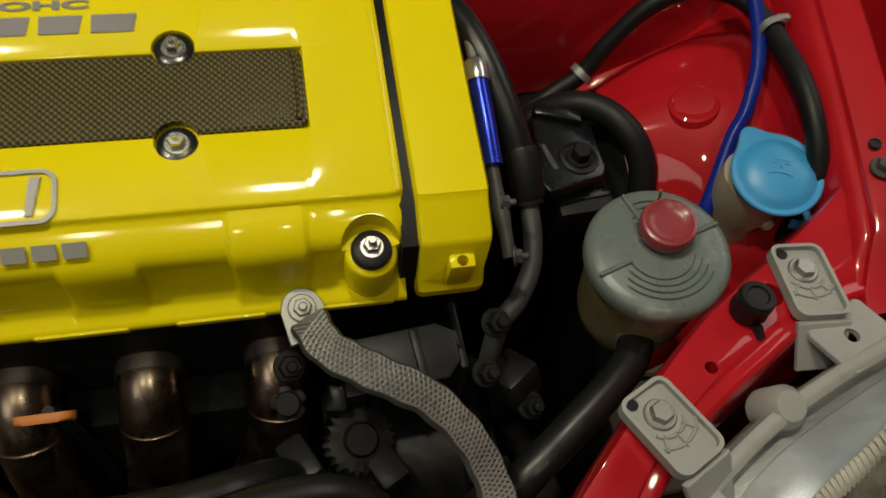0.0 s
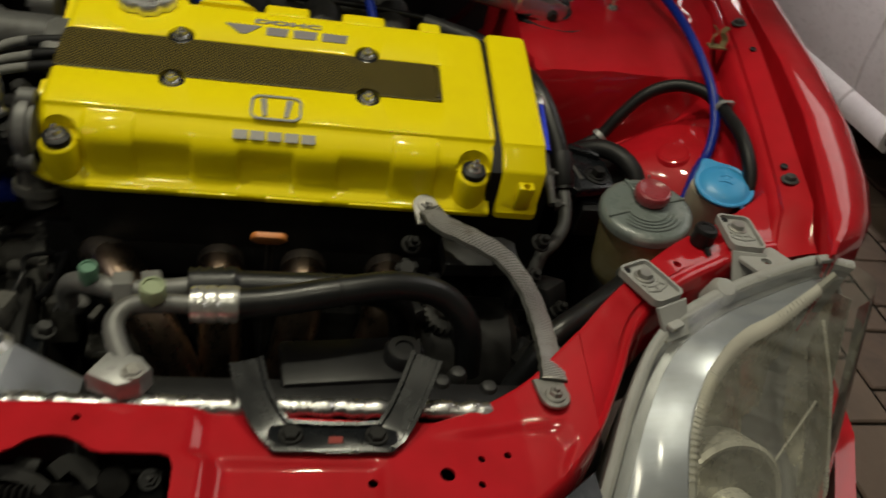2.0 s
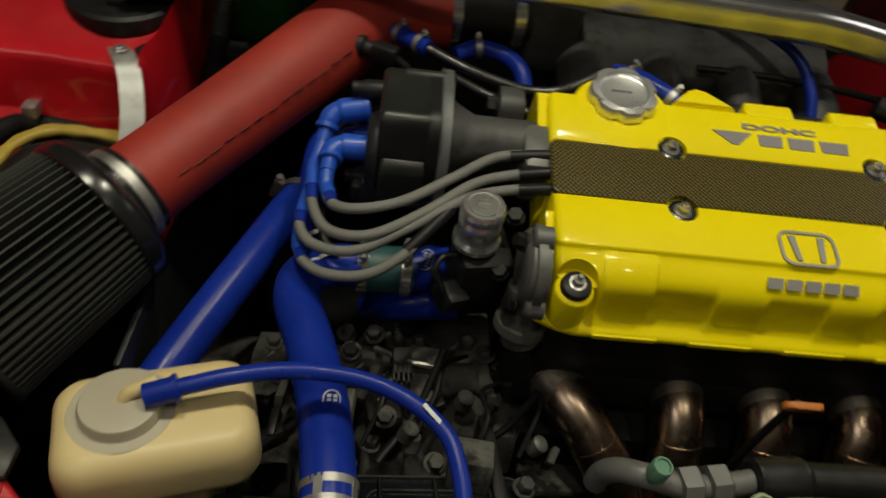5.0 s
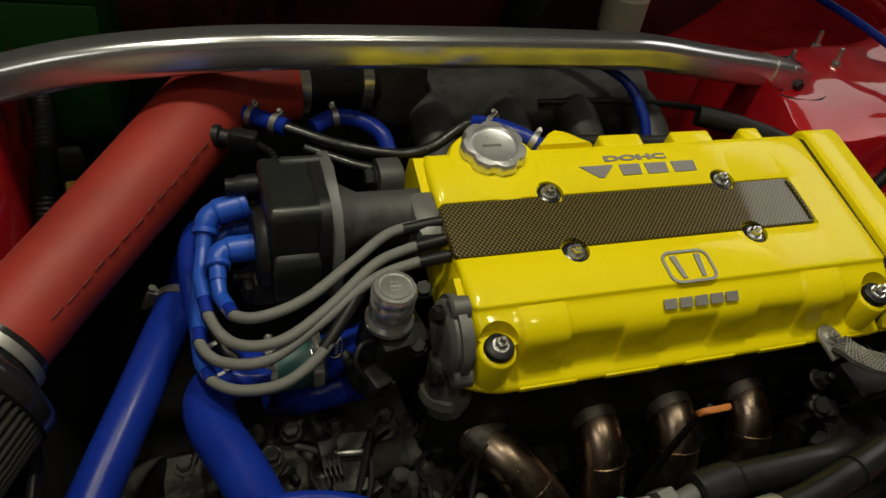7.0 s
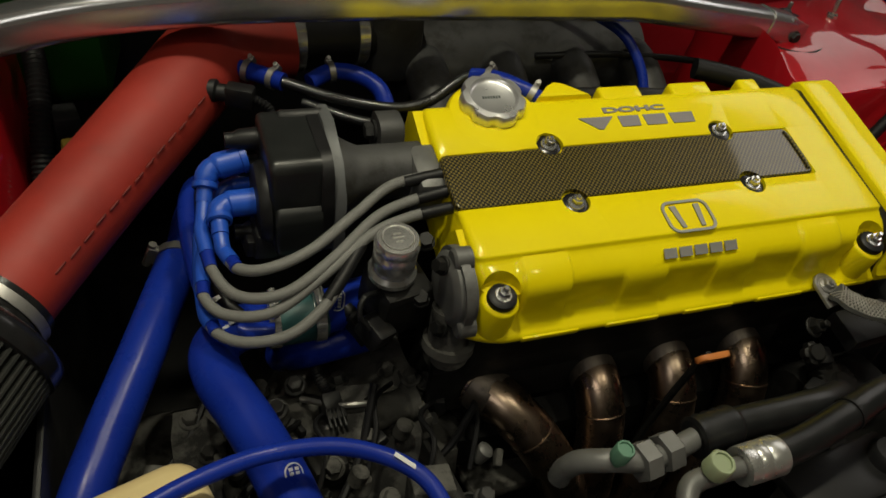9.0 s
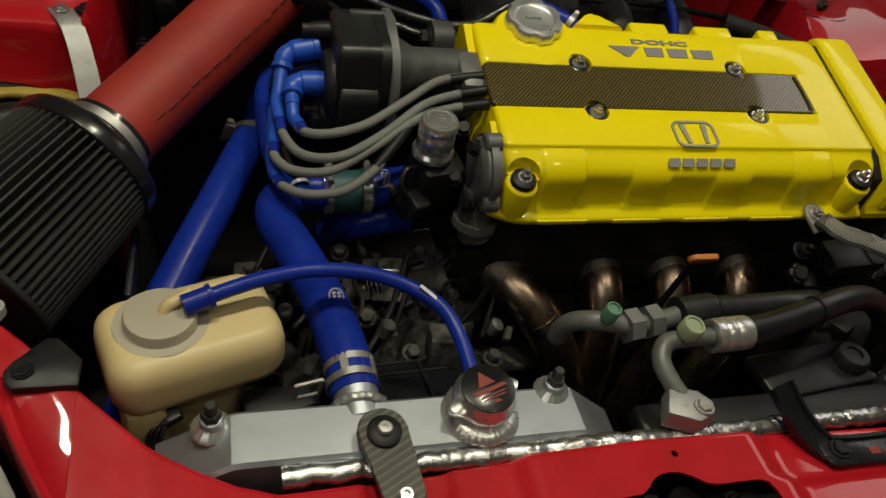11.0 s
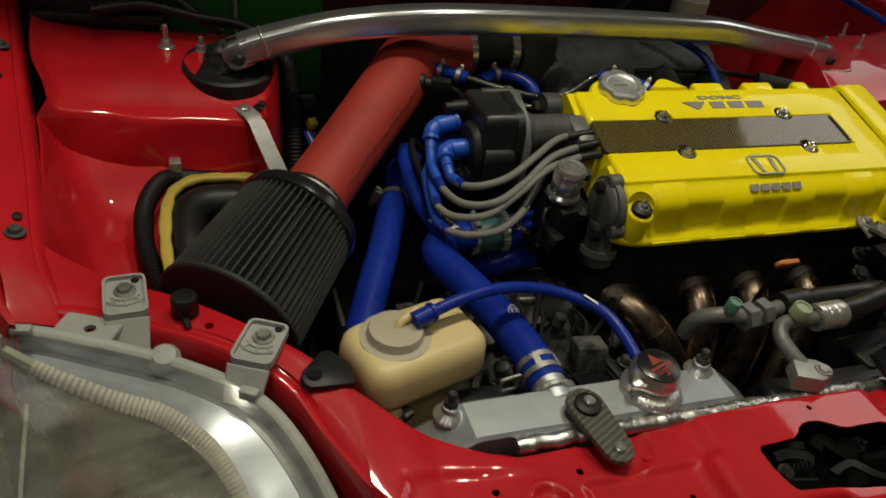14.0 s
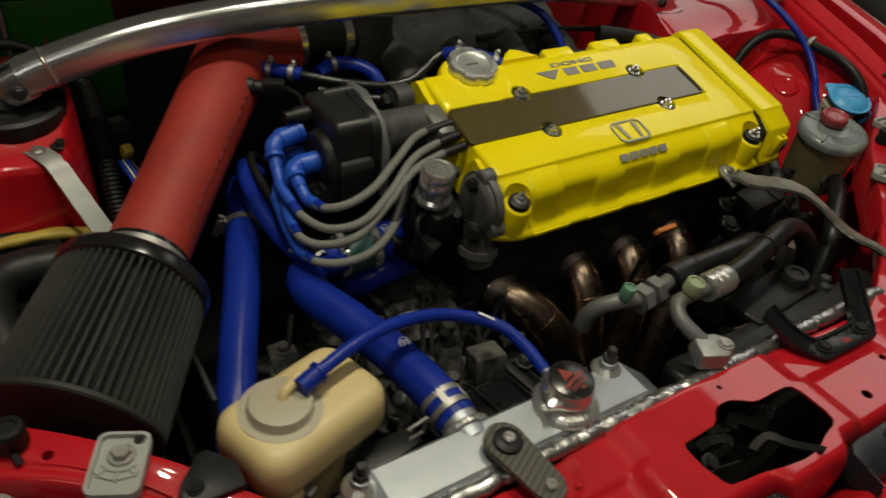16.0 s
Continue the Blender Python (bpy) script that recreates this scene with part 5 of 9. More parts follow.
for x, y in ((-0.318, 0.078), (-0.056, 0.082)):
    bm = B()
    z0 = 0.6985 if x < -0.2 else 0.7035
    lathe(bm, [(0, 0), (0.0085, 0), (0.0082, 0.012), (0.0070, 0.0128), (0, 0.0128)], Matrix.Translation((x, y, z0)), 24)
    bung = part("bung", bm, ALU, rad)
    bm = B()
    lathe(bm, [(0.0080, 0.0075), (0.0095, 0.0050), (0.0130, 0.0030), (0.0145, 0.0005), (0.0140, -0.002)], Matrix.Translation((x, y, z0)), 72, wobble=lambda a, r, h: 1 + (0.05 * abs(math.sin(8 * a)) if r > 0.009 else 0))
    part("weld_bead", bm, WELD, bung)
    bm = B()
    hexbolt(bm, Matrix.Translation((x, y, z0 + 0.0125)), 0.013, 0.006, 0.0, 0.0)
    lathe(bm, [(0, 0.018), (0.0045, 0.018), (0.0045, 0.026), (0.0035, 0.0275), (0, 0.0275)], Matrix.Translation((x, y, z0)), 14)
    part("plug", bm, CAST if x > -0.2 else DARK_CAST, rad)

bm = B()
mcap = Matrix.Translation((-0.121, 0.068, 0.7205)) @ pose(0, 0, 0, 4, 0, 20)


def ears(a, r, h):
    return 1 + 0.30 * max(0, math.cos(2 * a)) ** 10 if 0.0227 < r else 1


lathe(bm, [(0, -0.003), (0.020, -0.003), (0.0238, 0), (0.0246, 0.003), (0.0238, 0.0062), (0.0226, 0.0078), (0.0220, 0.0125), (0.021, 0.0145), (0, 0.015)], mcap, 96, wobble=ears)
rcap = part("cap", bm, CHROME, rad, "chromed pressure cap with black sticker")
bm = B()
lathe(bm, [(0, 0.0148), (0.0208, 0.0148), (0.0208, 0.0160), (0.020, 0.0164), (0, 0.0166)], mcap, 40)
part("sticker", bm, BLACK_GLOSS, rcap, "round black sticker")
bm = B()
prism(bm, [(-0.0075, 0.002), (0.0075, 0.002), (0, 0.0145)], 0.0004, mcap @ Matrix.Translation((0, 0, 0.0165)))
part("warning_triangle", bm, WARN_RED, rcap, "red triangle")
for y, w, h in ((-0.002, 0.030, 0.0032), (-0.0065, 0.024, 0.0012), (-0.0090, 0.022, 0.0010), (-0.0125, 0.007, 0.0026)):
    bm = B()
    prism(bm, [(-w / 2, -h / 2), (w / 2, -h / 2), (w / 2 - 0.002, h / 2), (-w / 2 + 0.002, h / 2)], 0.0004, mcap @ Matrix.Translation((0, y, 0.0165)))
    part("print_bar", bm, WARN_RED, rcap)

brk = thing("radiator_bracket", (-0.197, 0.025, 0.705), "carbon-fibre stay bolting the radiator to the red panel", "bracket")
bm = B()
mb = Matrix.Translation((-0.1965, 0.0245, 0.7125)) @ pose(0, 0, 0, 4, 0, 9)
outl = [(0.0185 * math.cos(a) * 1.0, 0.026 + 0.0185 * math.sin(a)) for a in [radians(i * 15) for i in range(0, 13)]] + [(0.0145 * math.cos(a), -0.024 + 0.0145 * math.sin(a)) for a in [radians(180 + i * 15) for i in range(0, 13)]]
prism(bm, outl, 0.005, mb, 0.001, 1)
part("plate", bm, CARBON_TWILL, brk, "twill carbon-fibre plate")
bm = B()
lathe(bm, [(0, 0.005), (0.0125, 0.005), (0.0125, 0.008), (0.010, 0.0095), (0, 0.0095)], mb @ Matrix.Translation((0, 0.024, 0)), 26)
part("rubber_washer", bm, RUBBER, brk)
for y, z, r in ((0.024, 0.0095, 0.0055), (-0.025, 0.005, 0.0055)):
    bm = B()
    lathe(bm, [(0, z), (r, z), (r, z + 0.003), (r * 0.8, z + 0.0042), (r * 0.45, z + 0.0042), (r * 0.42, z + 0.002), (0, z + 0.002)], mb @ Matrix.Translation((0, y, 0)), 18)
    part("bolt", bm, CHROME, brk)

# foil-wrapped foam along the panel's edge
foam = thing("foam_strip", (0.02, 0.034, 0.70), "foil-wrapped foam sealing strip beside the radiator", "seal strip")
random.seed(4)
xs = [-0.272, -0.16, -0.06, 0.05, 0.14, 0.22, 0.318]
for a, b in zip(xs, xs[1:]):
    bm = B()
    n = int((b - a) / 0.006)
    pts = [(a + (b - a + 0.004) * i / n, 0.0325 + random.uniform(-0.0010, 0.0010), 0.6995 + random.uniform(-0.0008, 0.0008)) for i in range(n + 1)]
    sweep(bm, pts, circle(0.0082, 14, 0.85), 2, size=lambda k: 1 + 0.04 * math.sin(k * 61) + 0.05 * math.sin(k * 23))
    part("foil_wrap", bm, FOIL, foam)

# black catch bracket
cb = thing("support_bracket", (0.2, 0.01, 0.70), "black pressed U-shaped bracket bolted to the red panel", "bracket")
bm = B()
left = [(0.131, 0.052, 0.728), (0.139, 0.030, 0.716), (0.152, 0.010, 0.707), (0.168, 0.000, 0.705)]
right = [(0.268, 0.055, 0.735), (0.257, 0.032, 0.720), (0.244, 0.010, 0.708), (0.230, 0.000, 0.705)]
sec = [(-0.0125, -0.002), (-0.0125, 0.0045), (-0.0095, 0.0045), (-0.0085, 0.0015), (0.0085, 0.0015), (0.0095, 0.0045), (0.0125, 0.0045), (0.0125, -0.002)]
sweep(bm, left + list(reversed(right)), sec, 6)
part("arm", bm, SATIN_BLACK, cb)
bm = B()
prism(bm, rounded(0.094, 0.026, 0.008), 0.0045, Matrix.Translation((0.198, -0.001, 0.7035)), 0.0012)
part("foot", bm, SATIN_BLACK, cb)
for x in (0.167, 0.229):
    bm = B()
    hexbolt(bm, Matrix.Translation((x, 0.0, 0.708)), 0.012, 0.005, 0.009)
    part("bolt", bm, GRIME, cb)
bm = B()
box(bm, (0.010, 0.006, 0.0005), (0.199, -0.004, 0.7083))
part("paint_mark", bm, WARN_RED, cb)
# condenser top rail with rubber mount
cond = thing("condenser", (0.2, 0.06, 0.3), "black air-conditioning condenser with its top rail", "condenser")
bm = B()
box(bm, (0.355, 0.030, 0.025), (0.20, 0.060, 0.672), 0.003)
box(bm, (0.35, 0.02, 0.36), (0.20, 0.062, 0.48))
part("rail", bm, BLACK, cond)
bm = B()
box(bm, (0.12, 0.05, 0.012), Matrix.Translation((0.215, 0.095, 0.683)) @ pose(0, 0, 0, 0, 0, 6), 0.004)
part("shroud", bm, BLACK, cond)
bm = B()
lathe(bm, [(0, -0.03), (0.017, -0.03), (0.017, 0.002), (0.014, 0.006), (0.008, 0.0065), (0.0075, 0.004), (0, 0.004)], Matrix.Translation((0.258, 0.098, 0.695)), 28)
part("rubber_mount", bm, RUBBER, cond)
for x, y in ((0.305, 0.085), (0.33, 0.07), (0.29, 0.075)):
    bm = B()
    lathe(bm, [(0, -0.02), (0.009, -0.02), (0.009, 0.0), (0.006, 0.006), (0, 0.008)], Matrix.Translation((x, y, 0.682)), 14)
    part("fitting", bm, DARK_CAST, cond)

# bonnet catch inside the cut-out
latch = thing("bonnet_latch", (0.015, -0.04, 0.60), "steel bonnet latch with levers inside the panel's opening, coloured dark for its shade", "latch")
bm = B()
prism(bm, [(-0.066, -0.020), (-0.058, 0.014), (0.078, 0.014), (0.086, -0.020), (0.030, -0.030), (-0.020, -0.030)], 0.004, Matrix.Translation((0.002, -0.022, 0.658)) @ pose(0, 0, 0, 38, 0, 0), 0.001, 1)
part("base_plate", bm, SHADED_STEEL, latch)
for x, y in ((-0.054, -0.016), (0.072, -0.016)):
    bm = B()
    hexbolt(bm, Matrix.Translation((x, y, 0.677)) @ pose(0, 0, 0, 25, 0, 10), 0.010, 0.006, 0.008, 0.004)
    part("bolt", bm, DARK_CAST, latch, "dull plated bolt")
    bm = B()
    box(bm, (0.030, 0.004, 0.010), Matrix.Translation((x + (0.004 if x < 0 else -0.006), y + 0.006, 0.676)) @ pose(0, 0, 0, 20, 0, -4), 0.001, 1)
    part("ear", bm, SHADED_STEEL, latch)
bm = B()
sweep(bm, [(-0.031, -0.018, 0.686), (-0.018, -0.018, 0.688), (-0.004, -0.021, 0.687), (0.008, -0.027, 0.682)], [(-0.0045, -0.0012), (0.0045, -0.0012), (0.0045, 0.0012), (-0.0045, 0.0012)], 4, up=(0, -0.5, 1))
part("pawl_lever", bm, GRIME, latch, "dull grey steel lever")
bm = B()
box(bm, (0.017, 0.009, 0.005), Matrix.Translation((-0.006, -0.013, 0.690)) @ pose(0, 0, 0, 15, 0, -12), 0.0015)
part("pad", bm, SHADED_STEEL, latch)
bm = B()
sweep(bm, [(0.012, -0.020, 0.690), (0.020, -0.013, 0.692), (0.030, -0.016, 0.689), (0.040, -0.024, 0.684)], [(-0.006, -0.0015), (0.006, -0.0015), (0.006, 0.0015), (-0.006, 0.0015)], 4, up=(0, -0.6, 1))
part("hook", bm, SHADED_STEEL, latch)
bm = B()
lathe(bm, [(0, -0.008), (0.011, -0.008), (0.0118, -0.005), (0.0118, 0.002), (0.0105, 0.004), (0.004, 0.0045), (0, 0.0045)], Matrix.Translation((0.050, -0.022, 0.682)) @ pose(0, 0, 0, 40, 0, 0), 24)
part("pivot_disc", bm, SHADED_STEEL, latch)
bm = B()
hexbolt(bm, Matrix.Translation((-0.030, -0.033, 0.682)) @ pose(0, 0, 0, 40, 0, 0), 0.011, 0.007, 0.0085)
part("pivot_bolt", bm, DARK_CAST, latch)
bm = B()
tube(bm, [(-0.024 + 0.0012 * k, -0.029 + 0.0045 * math.sin(k * 1.57), 0.682 + 0.0045 * math.cos(k * 1.57)) for k in range(22)], 0.0009, 2, 6)
part("spring", bm, GRIME, latch, "small coil spring")
bm = B()
tube(bm, [(-0.047, -0.041, 0.680), (-0.030, -0.0405, 0.681), (-0.002, -0.045, 0.680)], 0.0016, 3, 8)
part("rod", bm, GRIME, latch)
bm = B()
sweep(bm, [(0.020, -0.042, 0.680), (0.030, -0.0395, 0.684), (0.038, -0.041, 0.688), (0.0415, -0.048, 0.690), (0.0435, -0.060, 0.695), (0.0450, -0.074, 0.705), (0.0455, -0.084, 0.7130)], [(-0.0040, -0.0012), (0.0040, -0.0012), (0.0040, 0.0012), (-0.0040, 0.0012)], 4, up=(0, 0.3, 1))
part("release_lever", bm, GRIME, latch, "grey release lever")

# ---------------------------------------------------------------- coolant system
hose = thing("radiator_hose", (-0.21, 0.12, 0.68), "thick blue silicone radiator hose with white printed mark", "hose")
bm = B()
HP = [(-0.2115, 0.100, 0.6945), (-0.2150, 0.135, 0.6985), (-0.2240, 0.185, 0.7000), (-0.2400, 0.240, 0.7020), (-0.2580, 0.288, 0.7050), (-0.2570, 0.318, 0.7050), (-0.236, 0.338, 0.7020), (-0.205, 0.342, 0.700), (-0.19, 0.343, 0.70)]
tube(bm, HP, 0.0195, 8, 28)
hb = part("hose_body", bm, BLUE, hose)
bm = B()
for k, w in ((-0.0085, 0.003), (0.0065, 0.003)):
    m = frame_to((-0.08, 1, 0.1), (-0.2132, 0.118 + k, 0.6965))
    lathe(bm, [(0.0197, -w), (0.0207, -w), (0.0207, w), (0.0197, w), (0.0197, -w)], m, 32)
for a in (70, 150, 230, 310):
    box(bm, (0.0012, 0.006, 0.016), frame_to((-0.08, 1, 0.1), (-0.2132, 0.117, 0.6965)) @ pose(0, 0, 0, 0, 0, a) @ Matrix.Translation((0.0202, 0, 0)))
part("spring_clamp", bm, STEEL, hose)
bm = B()
ear = [(-0.236, 0.112, 0.700), (-0.256, 0.108, 0.700), (-0.257, 0.108, 0.684), (-0.238, 0.112, 0.683)]
for p, q in zip(ear, ear[1:] + ear[:1]):
    tube(bm, [p, q], 0.0018, 2, 8)
part("clamp_ear", bm, STEEL, hose)


def hose_mark(at, out, along, w, h, parent, r=0.0195):
    """A white oval outline with plain bars inside, wrapped flat on a hose."""
    z = Vector(out).normalized()
    x = (Vector(along) - z * z.dot(Vector(along))).normalized()
    y = z.cross(x)
    m = Matrix((x, y, z)).transposed().to_4x4()
    m.translation = at

    def bend(px, py, lift):
        a = py / r
        return m @ Vector((px, (r + lift) * math.sin(a), (r + lift) * math.cos(a)))
    bm = B()
    o, i = rounded(w, h, h * 0.48, 6), rounded(w * 0.9, h * 0.82, h * 0.4, 6)
    A, C = [bm.verts.new(bend(a, b, 0.0004)) for a, b in o], [bm.verts.new(bend(a, b, 0.0004)) for a, b in i]
    for k in range(len(A)):
        j = (k + 1) % len(A)
        bm.faces.new((A[k], A[j], C[j], C[k]))
    for row in (0.16, -0.16):
        for c in range(5):
            cx = (c - 2) * w * 0.145
            pts = [(cx - w * 0.055, row * h - h * 0.11), (cx + w * 0.055, row * h - h * 0.11), (cx + w * 0.055, row * h + h * 0.11), (cx - w * 0.055, row * h + h * 0.11)]
            bm.faces.new([bm.verts.new(bend(a, b, 0.0004)) for a, b in pts])
    bmesh.ops.solidify(bm, geom=bm.faces[:], thickness=0.0003)
    return part("printed_mark", bm, WHITE_PRINT, parent, "white printed oval with bars")


hose_mark((-0.2240, 0.1850, 0.7000), (0.35, -0.35, 1), (-0.2, 1, 0), 0.022, 0.014, hb)

stat = thing("thermostat_housing", (-0.2, 0.34, 0.66), "dark teal housing clamped between blue hoses", "thermostat")
bm = B()
tube(bm, [(-0.205, 0.342, 0.700), (-0.185, 0.342, 0.7), (-0.165, 0.344, 0.70)], 0.0215, 4, 24)
part("housing", bm, TEAL, stat)
for x in (-0.208, -0.170):
    bm = B()
    clamp_band(bm, (x, 0.343, 0.70), (1, 0, 0), 0.0225, 0.009, True, 100)
    part("hose_clamp", bm, CHROME, stat)
hose2 = thing("coolant_hose", (-0.14, 0.34, 0.66), "short blue silicone hose into the engine", "hose", group="blue coolant hoses")
bm = B()
tube(bm, [(-0.172, 0.344, 0.700), (-0.150, 0.349, 0.70), (-0.125, 0.356, 0.698), (-0.10, 0.362, 0.695)], 0.0205, 6, 26)
h2 = part("hose_body", bm, BLUE, hose2)
hose_mark((-0.152, 0.3485, 0.7000), (-0.1, -0.5, 1), (0.3, 1, 0), 0.020, 0.013, h2, 0.0205)
hose3 = thing("coolant_hose", (-0.13, 0.33, 0.62), "short blue silicone hose below the leads", "hose", group="blue coolant hoses")
bm = B()
tube(bm, [(-0.196, 0.378, 0.615), (-0.182, 0.352, 0.645), (-0.158, 0.343, 0.660), (-0.12, 0.345, 0.664)], 0.0165, 6, 24)
part("hose_body", bm, BLUE, hose3)
lower = thing("heater_hose", (-0.33, 0.3, 0.6), "long blue silicone hose running down beside the battery side", "hose")
bm = B()
tube(bm, [(-0.276, 0.452, 0.690), (-0.287, 0.420, 0.689), (-0.312, 0.355, 0.680), (-0.345, 0.280, 0.662), (-0.368, 0.222, 0.645), (-0.392, 0.150, 0.600), (-0.40, 0.12, 0.55)], 0.0188, 8, 26)
part("hose_body", bm, BLUE, lower)
bm = B()
clamp_band(bm, (-0.279, 0.445, 0.690), (-0.2, -1, 0), 0.0192, 0.009, True, 160)
part("hose_clamp", bm, STEEL, lower)
bm = B()
tube(bm, [(-0.276, 0.445, 0.690), (-0.271, 0.470, 0.692), (-0.262, 0.50, 0.70), (-0.25, 0.53, 0.69)], 0.0150, 5, 20)
part("pipe_stub", bm, BLUE, lower)
loop_h = thing("vacuum_hose", (-0.25, 0.4, 0.7), "looped thin blue hose with a black line tied to it", "hose", group="thin hoses")
bm = B()
tube(bm, [(-0.232, 0.512, 0.712), (-0.250, 0.500, 0.735), (-0.263, 0.470, 0.742), (-0.266, 0.430, 0.735), (-0.262, 0.385, 0.722), (-0.252, 0.345, 0.715), (-0.235, 0.325, 0.712), (-0.21, 0.32, 0.71)], 0.0088, 8, 16)
part("hose_body", bm, BLUE, loop_h)
bm = B()
tube(bm, [(-0.22, 0.522, 0.718), (-0.240, 0.507, 0.742), (-0.252, 0.470, 0.750), (-0.254, 0.425, 0.745), (-0.252, 0.38, 0.735), (-0.246, 0.348, 0.728), (-0.235, 0.335, 0.722)], 0.005, 8, 12)
part("black_line", bm, RUBBER, loop_h)
for at in ((-0.2505, 0.350, 0.722), (-0.2375, 0.330, 0.716)):
    bm = B()
    clamp_band(bm, at, (0.3, -0.8, -0.2), 0.0095, 0.004, False)
    tube(bm, [Vector(at) + Vector((-0.008, -0.006, 0.006)), Vector(at) + Vector((-0.014, -0.010, 0.007))], 0.0016, 2, 6)
    part("cable_tie", bm, WHITE_PRINT, loop_h)

# coolant expansion bottle
res = thing("coolant_bottle", (-0.335, 0.15, 0.62), "yellowed plastic coolant overflow bottle with round cap", "coolant bottle")
mr = Matrix.Translation((-0.331, 0.149, 0.0)) @ pose(0, 0, 0, 0, 0, 17)
bm = B()


def slab(z, w, h, r):
    return [mr @ Vector((x, y + 0.004, z)) for x, y in rounded(w, h, r, 5)]


loft(bm, [slab(0.60, 0.06, 0.04, 0.012), slab(0.66, 0.075, 0.05, 0.014), slab(0.679, 0.10, 0.060, 0.016), slab(0.686, 0.126, 0.078, 0.020), slab(0.696, 0.132, 0.085, 0.022), slab(0.715, 0.131, 0.084, 0.022), slab(0.7245, 0.127, 0.080, 0.020), slab(0.7310, 0.117, 0.070, 0.016), slab(0.7330, 0.104, 0.056, 0.011)], close=True)
part("bottle", bm, CREAM, res)
bm = B()
mk = mr @ Matrix.Translation((-0.020, 0.008, 0.731))
lathe(bm, [(0, -0.004), (0.0345, -0.004), (0.0345, 0.0010), (0.0338, 0.0022), (0.0270, 0.0026), (0.0262, 0.0036), (0.0262, 0.009), (0.025, 0.0115), (0.022, 0.0122), (0, 0.0125)], mk, 48)
lid = part("lid", bm, CREAM_GREY, res, "grey-cream round lid")
bm = B()
tube(bm, [mk @ Vector((0.002, 0.0, 0.009)), mk @ Vector((0.006, 0.002, 0.0145)), mk @ Vector((0.013, 0.003, 0.0165)), mk @ Vector((0.024, 0.006, 0.0180))], 0.0050, 4, 12)
part("spout", bm, CREAM, lid)
bm = B()
box(bm, (0.032, 0.03, 0.06), mr @ Matrix.Translation((-0.045, -0.020, 0.655)), 0.008)
part("bottle_foot", bm, CREAM, res)
rb = thing("bottle_bracket", (-0.436, 0.106, 0.735), "black plastic ear holding the coolant bottle", "bracket")
bm = B()
prism(bm, [(-0.020, -0.010), (-0.014, -0.018), (0.036, -0.020), (0.040, 0.006), (0.022, 0.030), (0.012, 0.030), (-0.014, 0.008), (-0.020, 0.0)], 0.007, Matrix.Translation((-0.432, 0.106, 0.737)) @ pose(0, 0, 0, 6, 8, 8) @ Matrix.Diagonal((0.78, 0.80, 1, 1)), 0.002)
part("ear", bm, BLACK, rb)
bm = B()
hexbolt(bm, Matrix.Translation((-0.436, 0.104, 0.743)), 0.011, 0.004, 0.008)
part("bolt", bm, BLACK_GLOSS, rb)

ov = thing("overflow_hose", (-0.22, 0.14, 0.72), "thin blue silicone overflow hose from cap to bottle", "hose", group="thin hoses")
bm = B()
OP = [(-0.336, 0.151, 0.7485), (-0.315, 0.158, 0.7515), (-0.280, 0.169, 0.7550), (-0.240, 0.177, 0.7550), (-0.196, 0.1785, 0.7480), (-0.162, 0.168, 0.7410), (-0.138, 0.148, 0.7360), (-0.128, 0.122, 0.7290), (-0.124, 0.096, 0.7210)]
tube(bm, OP, 0.0060, 10, 16)
oh = part("hose_body", bm, BLUE, ov)
bm = B()
tube(bm, [OP[0], Vector(OP[0]).lerp(Vector(OP[1]), 0.98)], 0.0084, 3, 16)
part("end_sleeve", bm, BLUE, ov)
bm = B()
clamp_band(bm, Vector(OP[0]).lerp(Vector(OP[1]), 0.9), Vector(OP[1]) - Vector(OP[0]), 0.0085, 0.003, False)
part("cable_tie", bm, BLUE, ov)
bm = B()
box(bm, (0.017, 0.0032, 0.0004), Matrix.Translation((-0.1490, 0.1575, 0.7455)) @ pose(0, 0, 0, 0, 18, -40))
part("printed_mark", bm, WHITE_PRINT, oh)

# ---------------------------------------------------------------- intake
PIPE_A, PIPE_B = Vector((-0.403, 0.345, 0.757)), Vector((-0.262, 0.545, 0.805))
ax = (PIPE_A - PIPE_B).normalized()
pipe = thing("intake_pipe", (-0.3, 0.5, 0.72), "wrinkle-finish red intake pipe running back to the throttle", "intake pipe")
bm = B()
tube(bm, [PIPE_A + ax * 0.012, PIPE_A.lerp(PIPE_B, 0.33), PIPE_A.lerp(PIPE_B, 0.7), PIPE_B, (-0.240, 0.577, 0.8120), (-0.222, 0.600, 0.8170), (-0.192, 0.614, 0.820), (-0.150, 0.622, 0.821)], 0.0372, 8, 36, size=lambda k: 1 + 0.15 * ease(0.05, 0.6, k))
pb = part("pipe_body", bm, PIPE_RED, pipe)
side = Vector((0.78, -0.46, 0.43)).normalized()
side = (side - ax * side.dot(ax)).normalized()
for i in range(13):
    k = 0.14 + i * 0.066
    r = 0.0372 * (1 + 0.15 * ease(0.05, 0.6, (0.012 + 0.249 * k) / 0.415))
    bm = B()
    box(bm, (0.0016, 0.0016, 0.0125), frame_to(ax, PIPE_A.lerp(PIPE_B, k) + side * (r - 0.0001) + side.cross(ax) * random.uniform(-0.0008, 0.0008)), 0.0005, 1)
    part("seam", bm, PIPE_SEAM, pb)
flt = thing("air_filter", (-0.47, 0.25, 0.66), "cone air filter with black pleated cloth on the red pipe", "air filter")
fx = Vector((-0.575, -0.782, -0.238)).normalized()
mf = frame_to(fx, PIPE_A) @ Matrix.Diagonal((1, 1, 1.03, 1))
bm = B()
